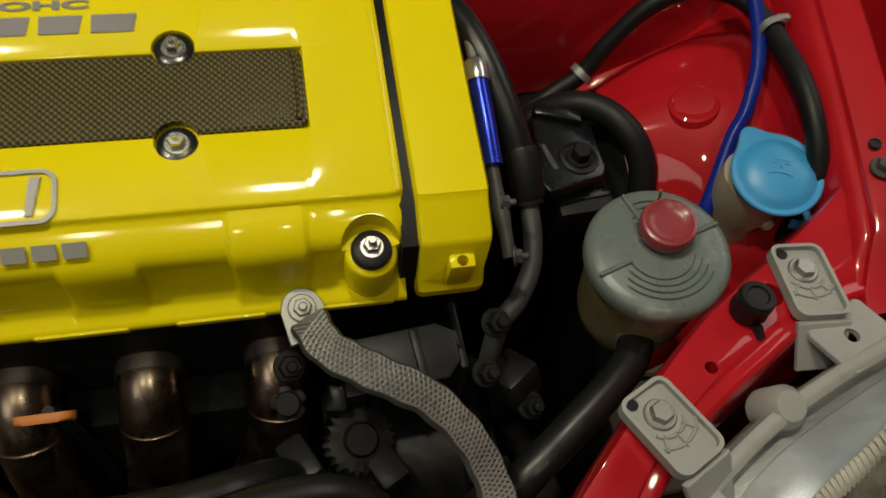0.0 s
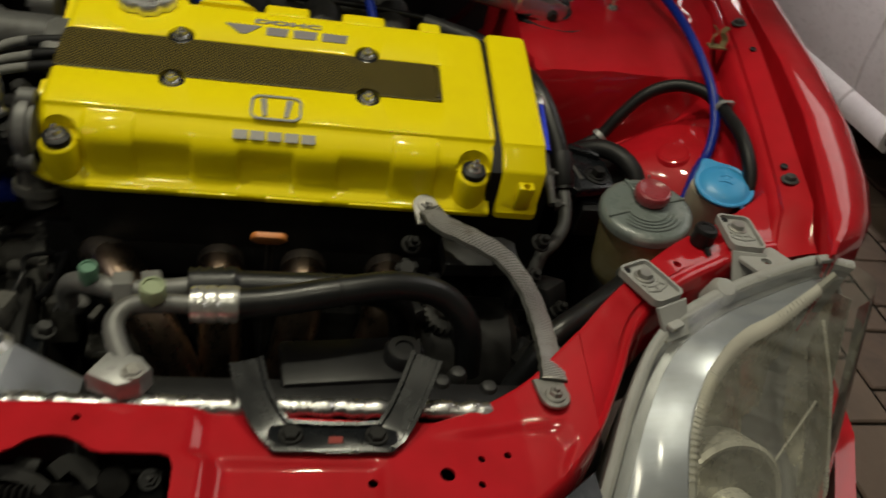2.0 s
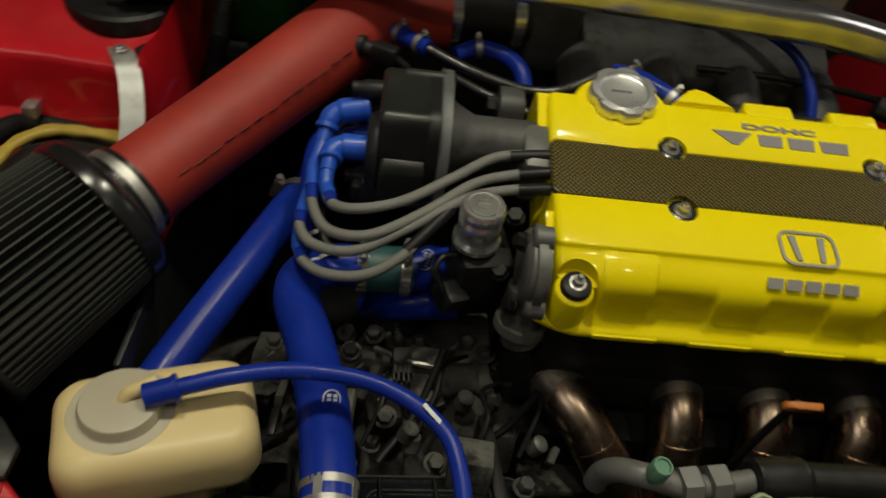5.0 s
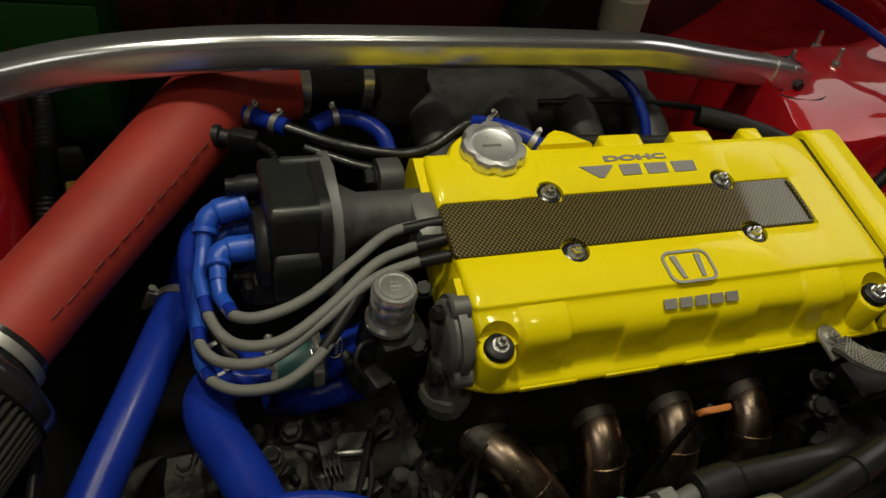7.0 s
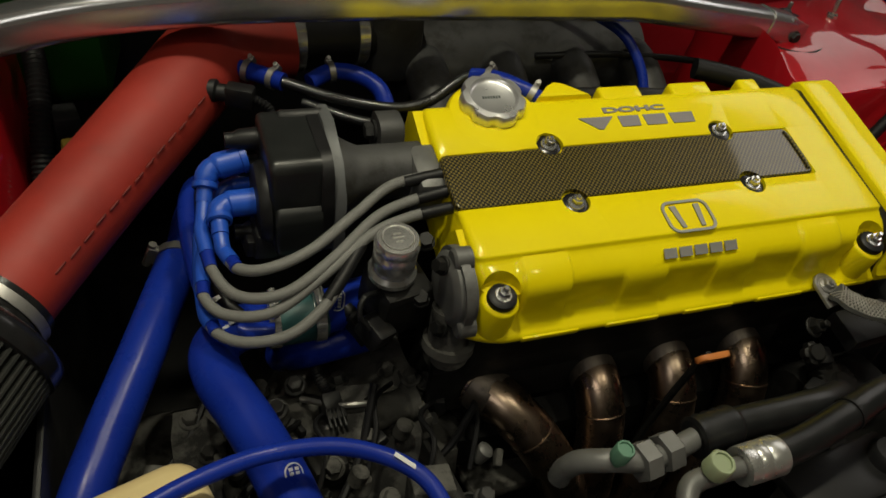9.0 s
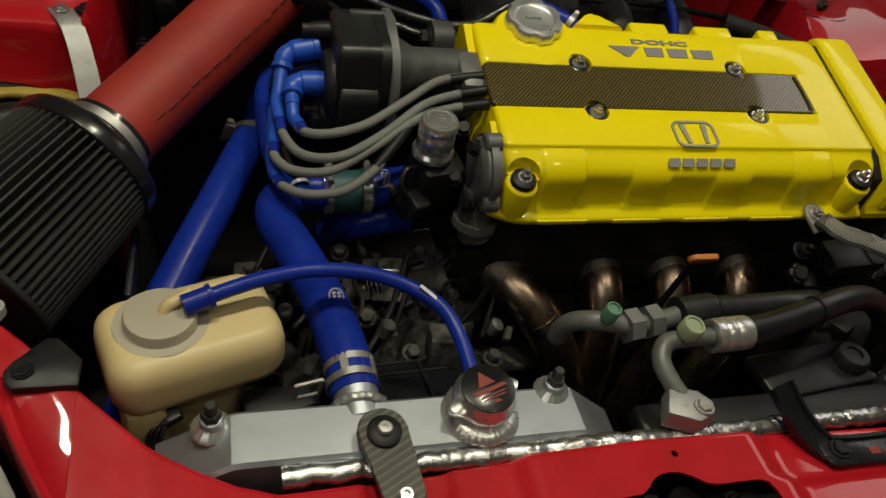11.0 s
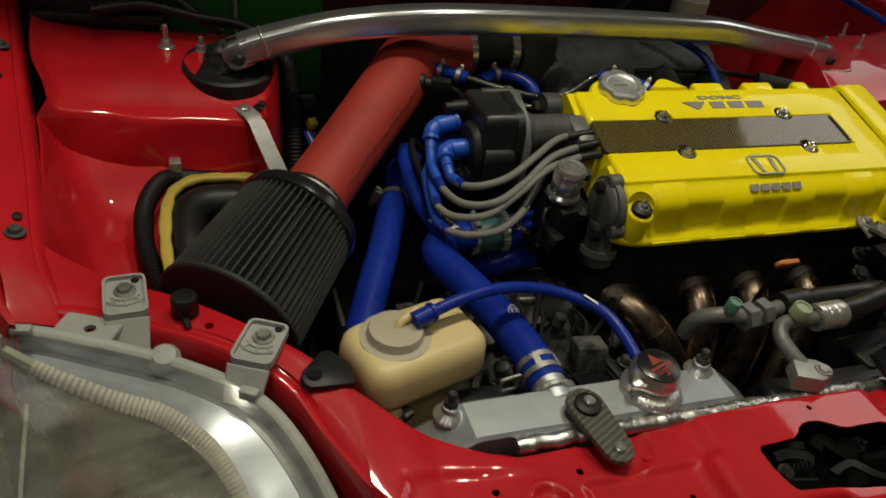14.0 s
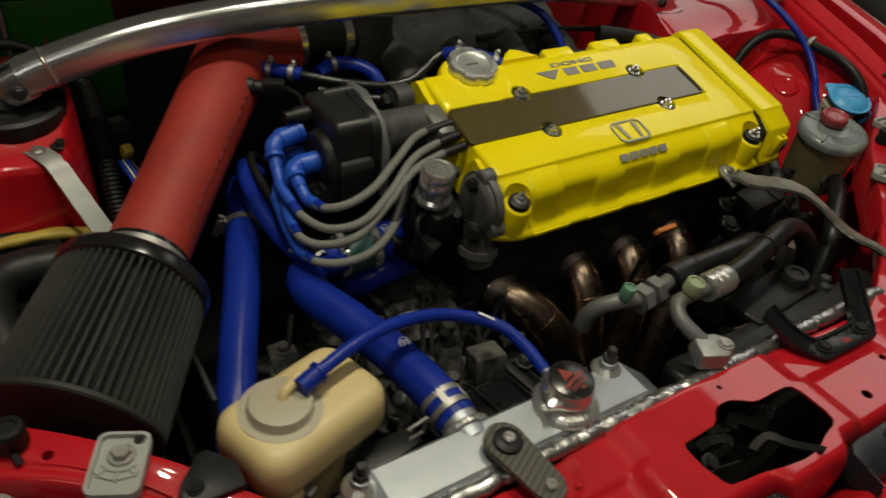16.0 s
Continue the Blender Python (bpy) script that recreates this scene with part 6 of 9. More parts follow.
lathe(bm, [(0, -0.006), (0.0405, -0.006), (0.0410, 0.010), (0.046, 0.013), (0.058, 0.016), (0.0655, 0.020), (0.0675, 0.025), (0.0672, 0.034), (0.062, 0.038), (0, 0.038)], mf, 56)
part("neck", bm, BLACK_GLOSS, flt)
bm = B()
clamp_band(bm, PIPE_A + ax * 0.005, ax, 0.0410, 0.008, True, 215)
part("hose_clamp", bm, STEEL, flt)
bm = B()
N = 240
lathe(bm, [(0, 0.033), (0.0625, 0.033), (0.0655, 0.036), (0.0715, 0.1545), (0.072, 0.1575), (0, 0.1575)], mf, N, wobble=lambda a, r, h: 1 - (0.0, 0.0, 0.17, 0.17)[round(a / (2 * math.pi) * N) % 4] if 0.035 < h < 0.1555 else 0.95)
part("pleats", bm, FILTER, flt, "black pleated cloth", smooth=20)
bm = B()
lathe(bm, [(0.060, 0.1552), (0.0720, 0.1552), (0.0728, 0.1562), (0.0728, 0.1592), (0.0712, 0.1608), (0.066, 0.1608), (0.062, 0.159), (0, 0.1585)], mf, 64)
part("end_rim", bm, FILTER_RIM, flt)
# bracket strip from tower to filter
clipb = thing("pipe_stay", (-0.45, 0.48, 0.75), "bent bare steel strap holding the intake pipe", "bracket")
bm = B()
sec = [(-0.0105, -0.001), (0.0105, -0.001), (0.0105, 0.001), (-0.0105, 0.001)]
sweep(bm, [(-0.462, 0.520, 0.7935), (-0.452, 0.503, 0.7925), (-0.444, 0.489, 0.788), (-0.438, 0.474, 0.776), (-0.430, 0.445, 0.762), (-0.424, 0.418, 0.754), (-0.419, 0.395, 0.748)], sec, 5, up=(0, 0, 1))
part("strap", bm, CAST_PALE, clipb)
bm = B()
hexbolt(bm, Matrix.Translation((-0.455, 0.509, 0.794)), 0.009, 0.004, 0.008)
part("rivet", bm, CHROME, clipb)
bm = B()
hexbolt(bm, Matrix.Translation((-0.433, 0.515, 0.793)), 0.011, 0.005, 0.011)
part("bolt", bm, BLACK, clipb)
thr = thing("throttle_body", (-0.1, 0.63, 0.72), "throttle body with rubber coupler and clamps", "throttle body")
bm = B()
tube(bm, [(-0.154, 0.622, 0.821), (-0.11, 0.629, 0.821), (-0.062, 0.634, 0.82)], 0.036, 4, 30)
part("coupler", bm, RUBBER, thr)
for x, y in ((-0.142, 0.6235), (-0.075, 0.632)):
    bm = B()
    clamp_band(bm, (x, y, 0.822), (1, 0.1, 0), 0.0368, 0.011, True, 20)
    part("hose_clamp", bm, CHROME, thr)
bm = B()
box(bm, (0.06, 0.085, 0.085), (-0.035, 0.64, 0.815), 0.012)
part("housing", bm, DARK_CAST, thr)
# CAST is darker than this pale alloy, painting the shade under the bar
man = thing("intake_manifold", (0.1, 0.62, 0.62), "cast intake manifold under the bar, darkened for shade", "intake manifold")
bm = B()
tube(bm, [(-0.02, 0.655, 0.775), (0.10, 0.66, 0.78), (0.28, 0.655, 0.775)], 0.058, 5, 24, squash=0.85)
part("plenum", bm, CAST, man)
for x in (0.0, 0.09, 0.178, 0.266):
    bm = B()
    tube(bm, [(x, 0.65, 0.775), (x, 0.61, 0.788), (x, 0.565, 0.772), (x, 0.52, 0.735), (x, 0.47, 0.70)], 0.024, 6, 18)
    part("runner", bm, CAST, man)
bm = B()
box(bm, (0.38, 0.035, 0.02), Matrix.Translation((0.15, 0.475, 0.775)) @ pose(0, 0, 0, 14, 0, 0), 0.004)
part("fuel_rail", bm, BLACK, man)

# oily vacuum plumbing behind the head
def hose_run(name, label, pts, r, mat, group="", clamps=(), n=14):
    t = thing(name, pts[0], label, "hose" if "hose" in name else "pipe", group)
    bm = B()
    tube(bm, pts, r, 8, n)
    part("tube", bm, mat, t)
    for k in clamps:
        path = spline(pts, 8)
        i = int(k * (len(path) - 1))
        i = min(max(i, 1), len(path) - 2)
        bm = B()
        clamp_band(bm, path[i], path[i + 1] - path[i - 1], r + 0.0006, 0.006, True, 40)
        part("hose_clamp", bm, STEEL, t)
    return t


hose_run("breather_hose", "short blue hose with clamps beside the oil cap", [(0.012, 0.505, 0.832), (0.030, 0.487, 0.838), (0.052, 0.466, 0.836), (0.07, 0.452, 0.828)], 0.0082, BLUE, "blue breather hoses", (0.25, 0.75))
hose_run("breather_hose", "short blue hose joining black pipes behind the distributor", [(-0.203, 0.562, 0.820), (-0.184, 0.548, 0.8195), (-0.166, 0.533, 0.819)], 0.0085, BLUE, "blue breather hoses", (0.2, 0.8))
hose_run("breather_hose", "curved blue hose dropping behind the head", [(-0.138, 0.550, 0.808), (-0.115, 0.560, 0.813), (-0.090, 0.554, 0.812), (-0.072, 0.535, 0.806), (-0.066, 0.515, 0.790)], 0.0085, BLUE, "blue breather hoses", (0.25,))
hose_run("breather_pipe", "thin black metal pipe behind the cam cover", [(-0.168, 0.535, 0.819), (-0.120, 0.512, 0.811), (-0.070, 0.498, 0.806), (-0.035, 0.495, 0.812), (0.0, 0.508, 0.826), (0.012, 0.508, 0.831)], 0.0055, BLACK_GLOSS, "black breather pipes")
hose_run("breather_pipe", "second thin black metal pipe behind the distributor", [(-0.150, 0.522, 0.803), (-0.11, 0.497, 0.798), (-0.075, 0.482, 0.795), (-0.05, 0.47, 0.785)], 0.005, BLACK_GLOSS, "black breather pipes")
hose_run("vacuum_hose", "thin blue hose arching down to the intake", [(0.15, 0.64, 0.845), (0.185, 0.612, 0.848), (0.222, 0.580, 0.835), (0.238, 0.550, 0.808), (0.240, 0.528, 0.780)], 0.0058, BLUE, "thin hoses")
hose_run("fuel_hose", "black rubber hose along the back of the head", [(0.05, 0.500, 0.802), (0.12, 0.498, 0.806), (0.20, 0.495, 0.804), (0.27, 0.492, 0.80)], 0.010, RUBBER, "")
hose_run("loom_pipe", "black cable along the bulkhead", [(0.13, 0.60, 0.80), (0.24, 0.585, 0.805), (0.36, 0.57, 0.795), (0.45, 0.545, 0.77)], 0.004, BLACK, "")
hose_run("loom_pipe", "thick black taped harness behind the cam cover", [(0.30, 0.535, 0.812), (0.345, 0.515, 0.808), (0.385, 0.495, 0.80), (0.41, 0.478, 0.79)], 0.012, RUBBER, "")
sens = thing("air_sensor", (-0.205, 0.51, 0.79), "black sensor plug in the side of the intake pipe", "sensor")
bm = B()
m = frame_to((0.9, -0.35, -0.05), (-0.234, 0.527, 0.818))
lathe(bm, [(0, 0), (0.011, 0), (0.011, 0.006), (0.008, 0.008), (0.008, 0.02), (0, 0.02)], m, 20)
part("plug", bm, BLACK, sens)
bm = B()
box(bm, (0.016, 0.020, 0.026), m @ Matrix.Translation((0, 0, 0.028)), 0.003)
part("connector", bm, BLACK, sens)
bm = B()
corrugated(bm, [(-0.196, 0.512, 0.816), (-0.182, 0.500, 0.806), (-0.190, 0.474, 0.780), (-0.21, 0.462, 0.745)], 0.0045)
part("conduit", bm, RUBBER, sens)

# ---------------------------------------------------------------- ignition
dist = thing("distributor", (-0.16, 0.40, 0.74), "black distributor with grey cast base on the head's end", "distributor")
AX = Matrix(((0, 0, -1, 0), (1, 0, 0, 0), (0, 1, 0, 0), (0, 0, 0, 1)))
bm = B()
prism(bm, [(-0.046, -0.046), (0.020, -0.050), (0.042, -0.036), (0.046, 0.010), (0.040, 0.046), (0.010, 0.050), (-0.030, 0.034), (-0.046, 0.010)], 0.010, Matrix.Translation((-0.146, 0.401, 0.803)) @ AX, 0.003)
part("base_plate", bm, CAST_GREY, dist, "grey cast alloy plate")
# neck, ear and bolt take darker cast tones to paint the shade there
bm = B()
lathe(bm, [(0, 0), (0.036, 0), (0.028, 0.014), (0.024, 0.022), (0.024, 0.08), (0, 0.08)], frame_to((1, 0, 0), (-0.147, 0.402, 0.803)), 36)
part("neck", bm, CAST, dist)
bm = B()
prism(bm, rounded(0.034, 0.058, 0.012), 0.022, frame_to((1, 0, 0), (-0.104, 0.430, 0.812)), 0.003)
ear = part("mount_ear", bm, CAST, dist)
bm = B()
hexbolt(bm, frame_to((-1, 0, 0), (-0.104, 0.434, 0.824)), 0.013, 0.009, 0.010)
part("bolt", bm, DARK_CAST, dist)
bm = B()
mcapd = Matrix.Translation((-0.156, 0.401, 0.803)) @ AX
prism(bm, rounded(0.092, 0.092, 0.022, 5), 0.010, mcapd, 0.002)
part("cap_rim", bm, BLACK, dist)
bm = B()
prism(bm, [(x, y + 0.002) for x, y in rounded(0.084, 0.086, 0.010, 4)], 0.040, mcapd @ Matrix.Translation((0, 0, 0.009)), 0.005, 3)
part("cap_shell", bm, CAP_BLACK, dist, "glossy black cap")
bm = B()
lathe(bm, [(0, 0), (0.034, 0), (0.034, 0.004), (0.031, 0.009), (0.028, 0.010), (0, 0.010)], mcapd @ Matrix.Translation((-0.012, -0.010, 0.048)), 40)
part("cap_face", bm, BLACK, dist, "round black front disc")
for x, y in ((0.026, 0.026), (0.028, -0.002), (-0.016, -0.036)):
    bm = B()
    lathe(bm, [(0, 0), (0.0095, 0), (0.0085, 0.016), (0.0065, 0.020), (0.0065, 0.027), (0, 0.027)], mcapd @ Matrix.Translation((x, y, 0.048)), 20)
    part("tower", bm, BLACK, dist)
bm = B()
prism(bm, [(x - 0.006, y - 0.020) for x, y in rounded(0.086, 0.052, 0.014, 5)], 0.037, mcapd @ Matrix.Translation((0, 0, 0.009)), 0.004, 3)
part("cap_ledge", bm, CAP_BLACK, dist)
bm = B()
box(bm, (0.026, 0.030, 0.024), Matrix.Translation((-0.206, 0.378, 0.764)) @ pose(0, 0, 0, 0, 8, 5), 0.003)
box(bm, (0.008, 0.022, 0.016), Matrix.Translation((-0.221, 0.377, 0.762)) @ pose(0, 0, 0, 0, 8, 5), 0.002)
part("connector", bm, BLACK, dist, "black plug below the cap")
for x, y in ((-0.036, -0.040), (0.030, 0.042)):
    bm = B()
    lathe(bm, [(0, 0), (0.006, 0), (0.006, 0.034), (0.0045, 0.036), (0, 0.036)], mcapd @ Matrix.Translation((x, y, -0.004)), 14)
    part("screw", bm, DARK_CAST, dist)


def lead(label, boot, wire, end_blue=False, r=0.0094):
    """A plug lead: blue elbow boot (tower end, corner, lower end) and braided grey lead."""
    t = thing("plug_lead", wire[-1], label, "plug lead", group="spark plug leads")
    a, c, e = [Vector(p) for p in boot]
    bm = B()
    near, low = c + (a - c).normalized() * 0.009, c + (e - c).normalized() * 0.009
    mid = c + ((a - c).normalized() + (e - c).normalized()) * 0.0026
    tube(bm, [a, a.lerp(near, 0.5), near, mid, low, low.lerp(e, 0.5), e], r, 5, 20, size=lambda k: 1.16 if k < 0.34 else 1.0 - 0.30 * ease(0.6, 0.85, k))
    boot_ = part("boot", bm, BLUE_BOOT, t, "bright blue rubber boot")
    for at, along, q in ((a.lerp(near, 0.12), near - a, 1.28 * r), (low.lerp(e, 0.25), e - low, 1.09 * r)):
        bm = B()
        lathe(bm, [(q - 0.002, -0.003), (q, -0.002), (q, 0.002), (q - 0.002, 0.003), (q - 0.002, -0.003)], frame_to(along, at), 20)
        part("boot_ring", bm, BLUE_BOOT, boot_)
    bm = B()
    tube(bm, [e, e.lerp(Vector(wire[0]), 0.5) + (e - low).normalized() * 0.004, wire[0], Vector(wire[0]).lerp(Vector(wire[1]), 0.6)], 0.0060, 5, 14)
    part("boot_tail", bm, BLUE_BOOT, boot_)
    bm = B()
    tube(bm, wire, 0.0044, 10, 14)
    part("lead", bm, WIRE_GREY, t, "grey braided lead")
    bm = B()
    tube(bm, [Vector(wire[0]), Vector(wire[0]).lerp(Vector(wire[1]), 0.5), Vector(wire[1])], 0.0053, 4, 14)
    part("sleeve", bm, BLUE, t)
    bm = B()
    tube(bm, [Vector(wire[-2]).lerp(Vector(wire[-3]), 0.75), wire[-2], wire[-1]], 0.0052, 4, 14)
    part("heat_shrink", bm, RUBBER, t, "black heat-shrink end")
    if end_blue:
        bm = B()
        tube(bm, [Vector(wire[-1]).lerp(Vector(wire[-2]), 0.45), wire[-1]], 0.0058, 3, 14)
        part("end_sleeve", bm, BLUE, t)
    return t


lead("grey braided plug lead from the centre tower", [(-0.208, 0.386, 0.797), (-0.2425, 0.385, 0.796), (-0.244, 0.358, 0.788)],
     [(-0.243, 0.346, 0.782), (-0.236, 0.322, 0.785), (-0.215, 0.312, 0.790), (-0.180, 0.325, 0.792), (-0.140, 0.350, 0.802), (-0.105, 0.368, 0.814), (-0.066, 0.368, 0.820), (-0.05, 0.367, 0.8215)], True)
lead("grey braided plug lead bending below the cap", [(-0.214, 0.424, 0.813), (-0.2475, 0.421, 0.806), (-0.2525, 0.400, 0.789)],
     [(-0.257, 0.374, 0.780), (-0.254, 0.340, 0.772), (-0.238, 0.308, 0.770), (-0.205, 0.298, 0.776), (-0.165, 0.318, 0.786), (-0.125, 0.345, 0.800), (-0.095, 0.352, 0.808), (-0.066, 0.352, 0.814), (-0.05, 0.352, 0.816)])
lead("grey braided plug lead running beside the silver valve", [(-0.210, 0.408, 0.772), (-0.236, 0.406, 0.776), (-0.252, 0.382, 0.768)],
     [(-0.260, 0.352, 0.762), (-0.262, 0.325, 0.758), (-0.248, 0.303, 0.757), (-0.215, 0.292, 0.764), (-0.175, 0.308, 0.778), (-0.13, 0.333, 0.794), (-0.095, 0.340, 0.802), (-0.066, 0.338, 0.808), (-0.05, 0.337, 0.81)], r=0.0064)
lead("grey braided plug lead hanging lowest", [(-0.208, 0.432, 0.782), (-0.234, 0.432, 0.780), (-0.258, 0.392, 0.762)],
     [(-0.262, 0.322, 0.742), (-0.256, 0.300, 0.742), (-0.236, 0.283, 0.745), (-0.205, 0.277, 0.753), (-0.178, 0.287, 0.766), (-0.160, 0.304, 0.778), (-0.140, 0.328, 0.788)], r=0.0064)

vtv = thing("solenoid_valve", (-0.119, 0.305, 0.72), "silver capped solenoid valve on a black housing", "valve")
bm = B()
mv = Matrix.Translation((-0.119, 0.308, 0.774)) @ pose(0, 0, 0, 8, 0, 0)
lathe(bm, [(0, 0), (0.0195, 0), (0.0195, 0.004), (0.0178, 0.006), (0.0165, 0.0075), (0.0165, 0.010), (0.0172, 0.0115), (0.0172, 0.028), (0.0164, 0.029), (0.0164, 0.0305), (0.0178, 0.032), (0.0178, 0.037), (0.016, 0.0405), (0, 0.041)], mv, 40)
part("metal_can", bm, CAN, vtv, "shiny metal can")
bm = B()
lathe(bm, [(0.0115, 0.0405), (0.0128, 0.0411), (0.0125, 0.0414), (0.0118, 0.0413), (0.0115, 0.0405)], mv, 28)
for i in range(3):
    box(bm, (0.009 - 0.003 * abs(i - 1), 0.0012, 0.0005), mv @ Matrix.Translation((0, 0.004 * (i - 1), 0.0413)))
part("stamped_mark", bm, STEEL, vtv)
bm = B()
box(bm, (0.045, 0.05, 0.055), Matrix.Translation((-0.112, 0.315, 0.742)) @ pose(0, 0, 0, 10, 0, 12), 0.008)
part("housing", bm, GRIME, vtv)
bm = B()
box(bm, (0.020, 0.026, 0.022), Matrix.Translation((-0.134, 0.290, 0.728)) @ pose(0, 0, 0, 20, 10, 30), 0.003)
part("connector", bm, BLACK, vtv)
bm = B()
tube(bm, [(-0.130, 0.300, 0.762), (-0.145, 0.292, 0.766), (-0.150, 0.284, 0.755), (-0.142, 0.282, 0.740)], 0.0024, 5, 8)
part("wire", bm, BLACK, vtv)
for at in ((-0.098, 0.292, 0.755), (-0.090, 0.318, 0.792)):
    bm = B()
    hexbolt(bm, Matrix.Translation(at) @ pose(0, 0, 0, 25, -10, 0), 0.012, 0.008, 0.008)
    part("bolt", bm, GRIME, vtv)

# ---------------------------------------------------------------- strut bar
bar = thing("strut_bar", (0, 0.57, 0.84), "polished aluminium strut brace across the bay", "strut brace")
BP = [(-0.452, 0.556, 0.848), (-0.425, 0.556, 0.857), (-0.345, 0.552, 0.878), (-0.265, 0.551, 0.888), (-0.17, 0.553, 0.891), (0.02, 0.560, 0.886), (0.17, 0.566, 0.879), (0.232, 0.570, 0.874), (0.33, 0.579, 0.856), (0.42, 0.588, 0.840), (0.462, 0.592, 0.831)]
bm = B()
sweep(bm, BP, rounded(0.0345, 0.0355, 0.0095, 6), 6)
part("bar", bm, POLISHED, bar, "polished alloy tube with flattened top")
for at, d in ((BP[1], Vector(BP[1]) - Vector(BP[0])), (BP[-2], Vector(BP[-1]) - Vector(BP[-2]))):
    bm = B()
    d = d.normalized()
    sweep(bm, [Vector(at) - d * 0.0022, Vector(at), Vector(at) + d * 0.0022], rounded(0.0375, 0.0385, 0.011, 6), 3, size=lambda k: 1 - 0.06 * (2 * k - 1) ** 2)
    part("weld_bead", bm, CHROME, bar, "bright weld bead")
for s, at, run_ in ((-1, BP[0], Vector(BP[0]) - Vector(BP[1])), (1, BP[-1], Vector(BP[-1]) - Vector(BP[-2]))):
    run_ = run_.normalized()
    upv = (Vector((0, 0, 1)) - run_ * run_.z).normalized()
    sd = run_.cross(upv)
    for k in (-1, 1):
        bm = B()
        m = Matrix((run_, upv, sd * k)).transposed().to_4x4()
        m.translation = Vector(at) + sd * (k * 0.0125)
        prism(bm, [(-0.010, -0.0165), (0.014, -0.0175), (0.020, -0.012), (0.0235, 0.002), (0.022, 0.012), (-0.010, 0.0165)], 0.0042, m if k > 0 else m @ Matrix.Translation((0, 0, -0.002)), 0.001, 2)
        part("fork_plate", bm, POLISHED, bar)
    bm = B()
    sweep(bm, [Vector(at) - run_ * 0.006 + upv * 0.0150, Vector(at) + run_ * 0.010 + upv * 0.0135, Vector(at) + run_ * 0.016 + upv * 0.0115], [(-0.0125, -0.0015), (0.0125, -0.0015), (0.0125, 0.0015), (-0.0125, 0.0015)], 3)
    part("tongue", bm, POLISHED, bar)
    bm = B()
    box(bm, (0.024, 0.007, 0.0012), Matrix.Translation(Vector(at) + upv * 0.0170 + run_ * 0.002) @ frame_to(upv).to_3x3().to_4x4() @ pose(0, 0, 0, 0, 0, 90 if abs((frame_to(upv).to_3x3() @ Vector((1, 0, 0))).dot(run_)) < 0.5 else 0), 0.0005, 1)
    part("slot", bm, RUBBER, bar, "dark slot in the end")
    bm = B()
    hexbolt(bm, frame_to(sd if sd.y < 0 else -sd, Vector(at) + (sd if sd.y < 0 else -sd) * 0.0165 + run_ * 0.006 - upv * 0.004), 0.011, 0.006, 0.0075)
    part("pivot_bolt", bm, DARK_CAST, bar)


def top_mount(s, x, y, z, label):
    t = thing("strut_mount", (x, y, z), label, "strut mount", group="strut top mounts")
    bm = B()
    mt = Matrix.Translation((x, y, z)) @ pose(0, 0, 0, 6, 0, 0)
    lathe(bm, [(0.047, -0.014), (0.0475, -0.002), (0.049, 0.003), (0.053, 0.0052), (0.0575, 0.003), (0.0590, -0.003), (0.058, -0.014)], mt, 56)
    part("rubber_rim", bm, RUBBER, t)
    bm = B()
    lathe(bm, [(0.0495, 0.0005), (0.040, 0.0015), (0.030, 0.003), (0.026, 0.005), (0.022, 0.011), (0.010, 0.014), (0, 0.0145)], mt, 40)
    part("rubber_bearing", bm, RUBBER, t)
    bm = B()
    lathe(bm, [(0, -0.01), (0.015, -0.01), (0.015, 0.006), (0.012, 0.012), (0.005, 0.0145), (0, 0.015)], mt @ Matrix.Translation((s * 0.010, 0.020, 0.004)) @ pose(0, 0, 0, 30, s * 20, 0), 24)
    part("dust_cap", bm, BLACK, t)
    bm = B()
    hexbolt(bm, mt @ Matrix.Translation((s * 0.030, 0.036, 0.002)), 0.011, 0.008, 0.008, 0.010)
    part("stud_nut", bm, STEEL, t)


top_mount(-1, -0.467, 0.576, 0.8195, "black rubber strut top with nuts on the red tower")
top_mount(1, 0.478, 0.606, 0.817, "black rubber strut top on the far tower")
for x, y, z in ((-0.538, 0.615, 0.832), (-0.545, 0.670, 0.832), (-0.560, 0.697, 0.828), (0.562, 0.618, 0.829), (0.573, 0.672, 0.829)):
    t = thing("tower_stud", (x, y, z), "zinc stud with nut on the red strut tower", "stud", group="tower studs")
    bm = B()
    hexbolt(bm, Matrix.Translation((x, y, z - 0.004)), 0.013, 0.010, 0.011, 0.018)
    part("nut", bm, CHROME, t)

# ---------------------------------------------------------------- battery corner
bat = thing("battery", (-0.44, 0.74, 0.70), "green car battery under a hold-down bar", "battery")
mbt = Matrix.Translation((-0.440, 0.775, 0)) @ pose(0, 0, 0, 0, 0, -6)
bm = B()
box(bm, (0.235, 0.13, 0.16), mbt @ Matrix.Translation((0, 0, 0.79)), 0.004)
part("case", bm, BATTERY, bat)
bm = B()
box(bm, (0.238, 0.133, 0.028), mbt @ Matrix.Translation((0, 0, 0.884)), 0.005)
part("lid", bm, BATTERY, bat)
bm = B()
box(bm, (0.034, 0.01, 0.012), mbt @ Matrix.Translation((-0.03, -0.066, 0.885)), 0.002)
part("label_plate", bm, WHITE_PRINT, bat)
bm = B()
box(bm, (0.018, 0.145, 0.008), mbt @ Matrix.Translation((0.0, 0, 0.904)), 0.002)
part("hold_down", bm, STEEL, bat)
bm = B()
tube(bm, [mbt @ Vector((0.0, -0.070, 0.90)), mbt @ Vector((0.0, -0.072, 0.80)), mbt @ Vector((0.0, -0.072, 0.72))], 0.003, 3, 8)
part("rod", bm, STEEL, bat)
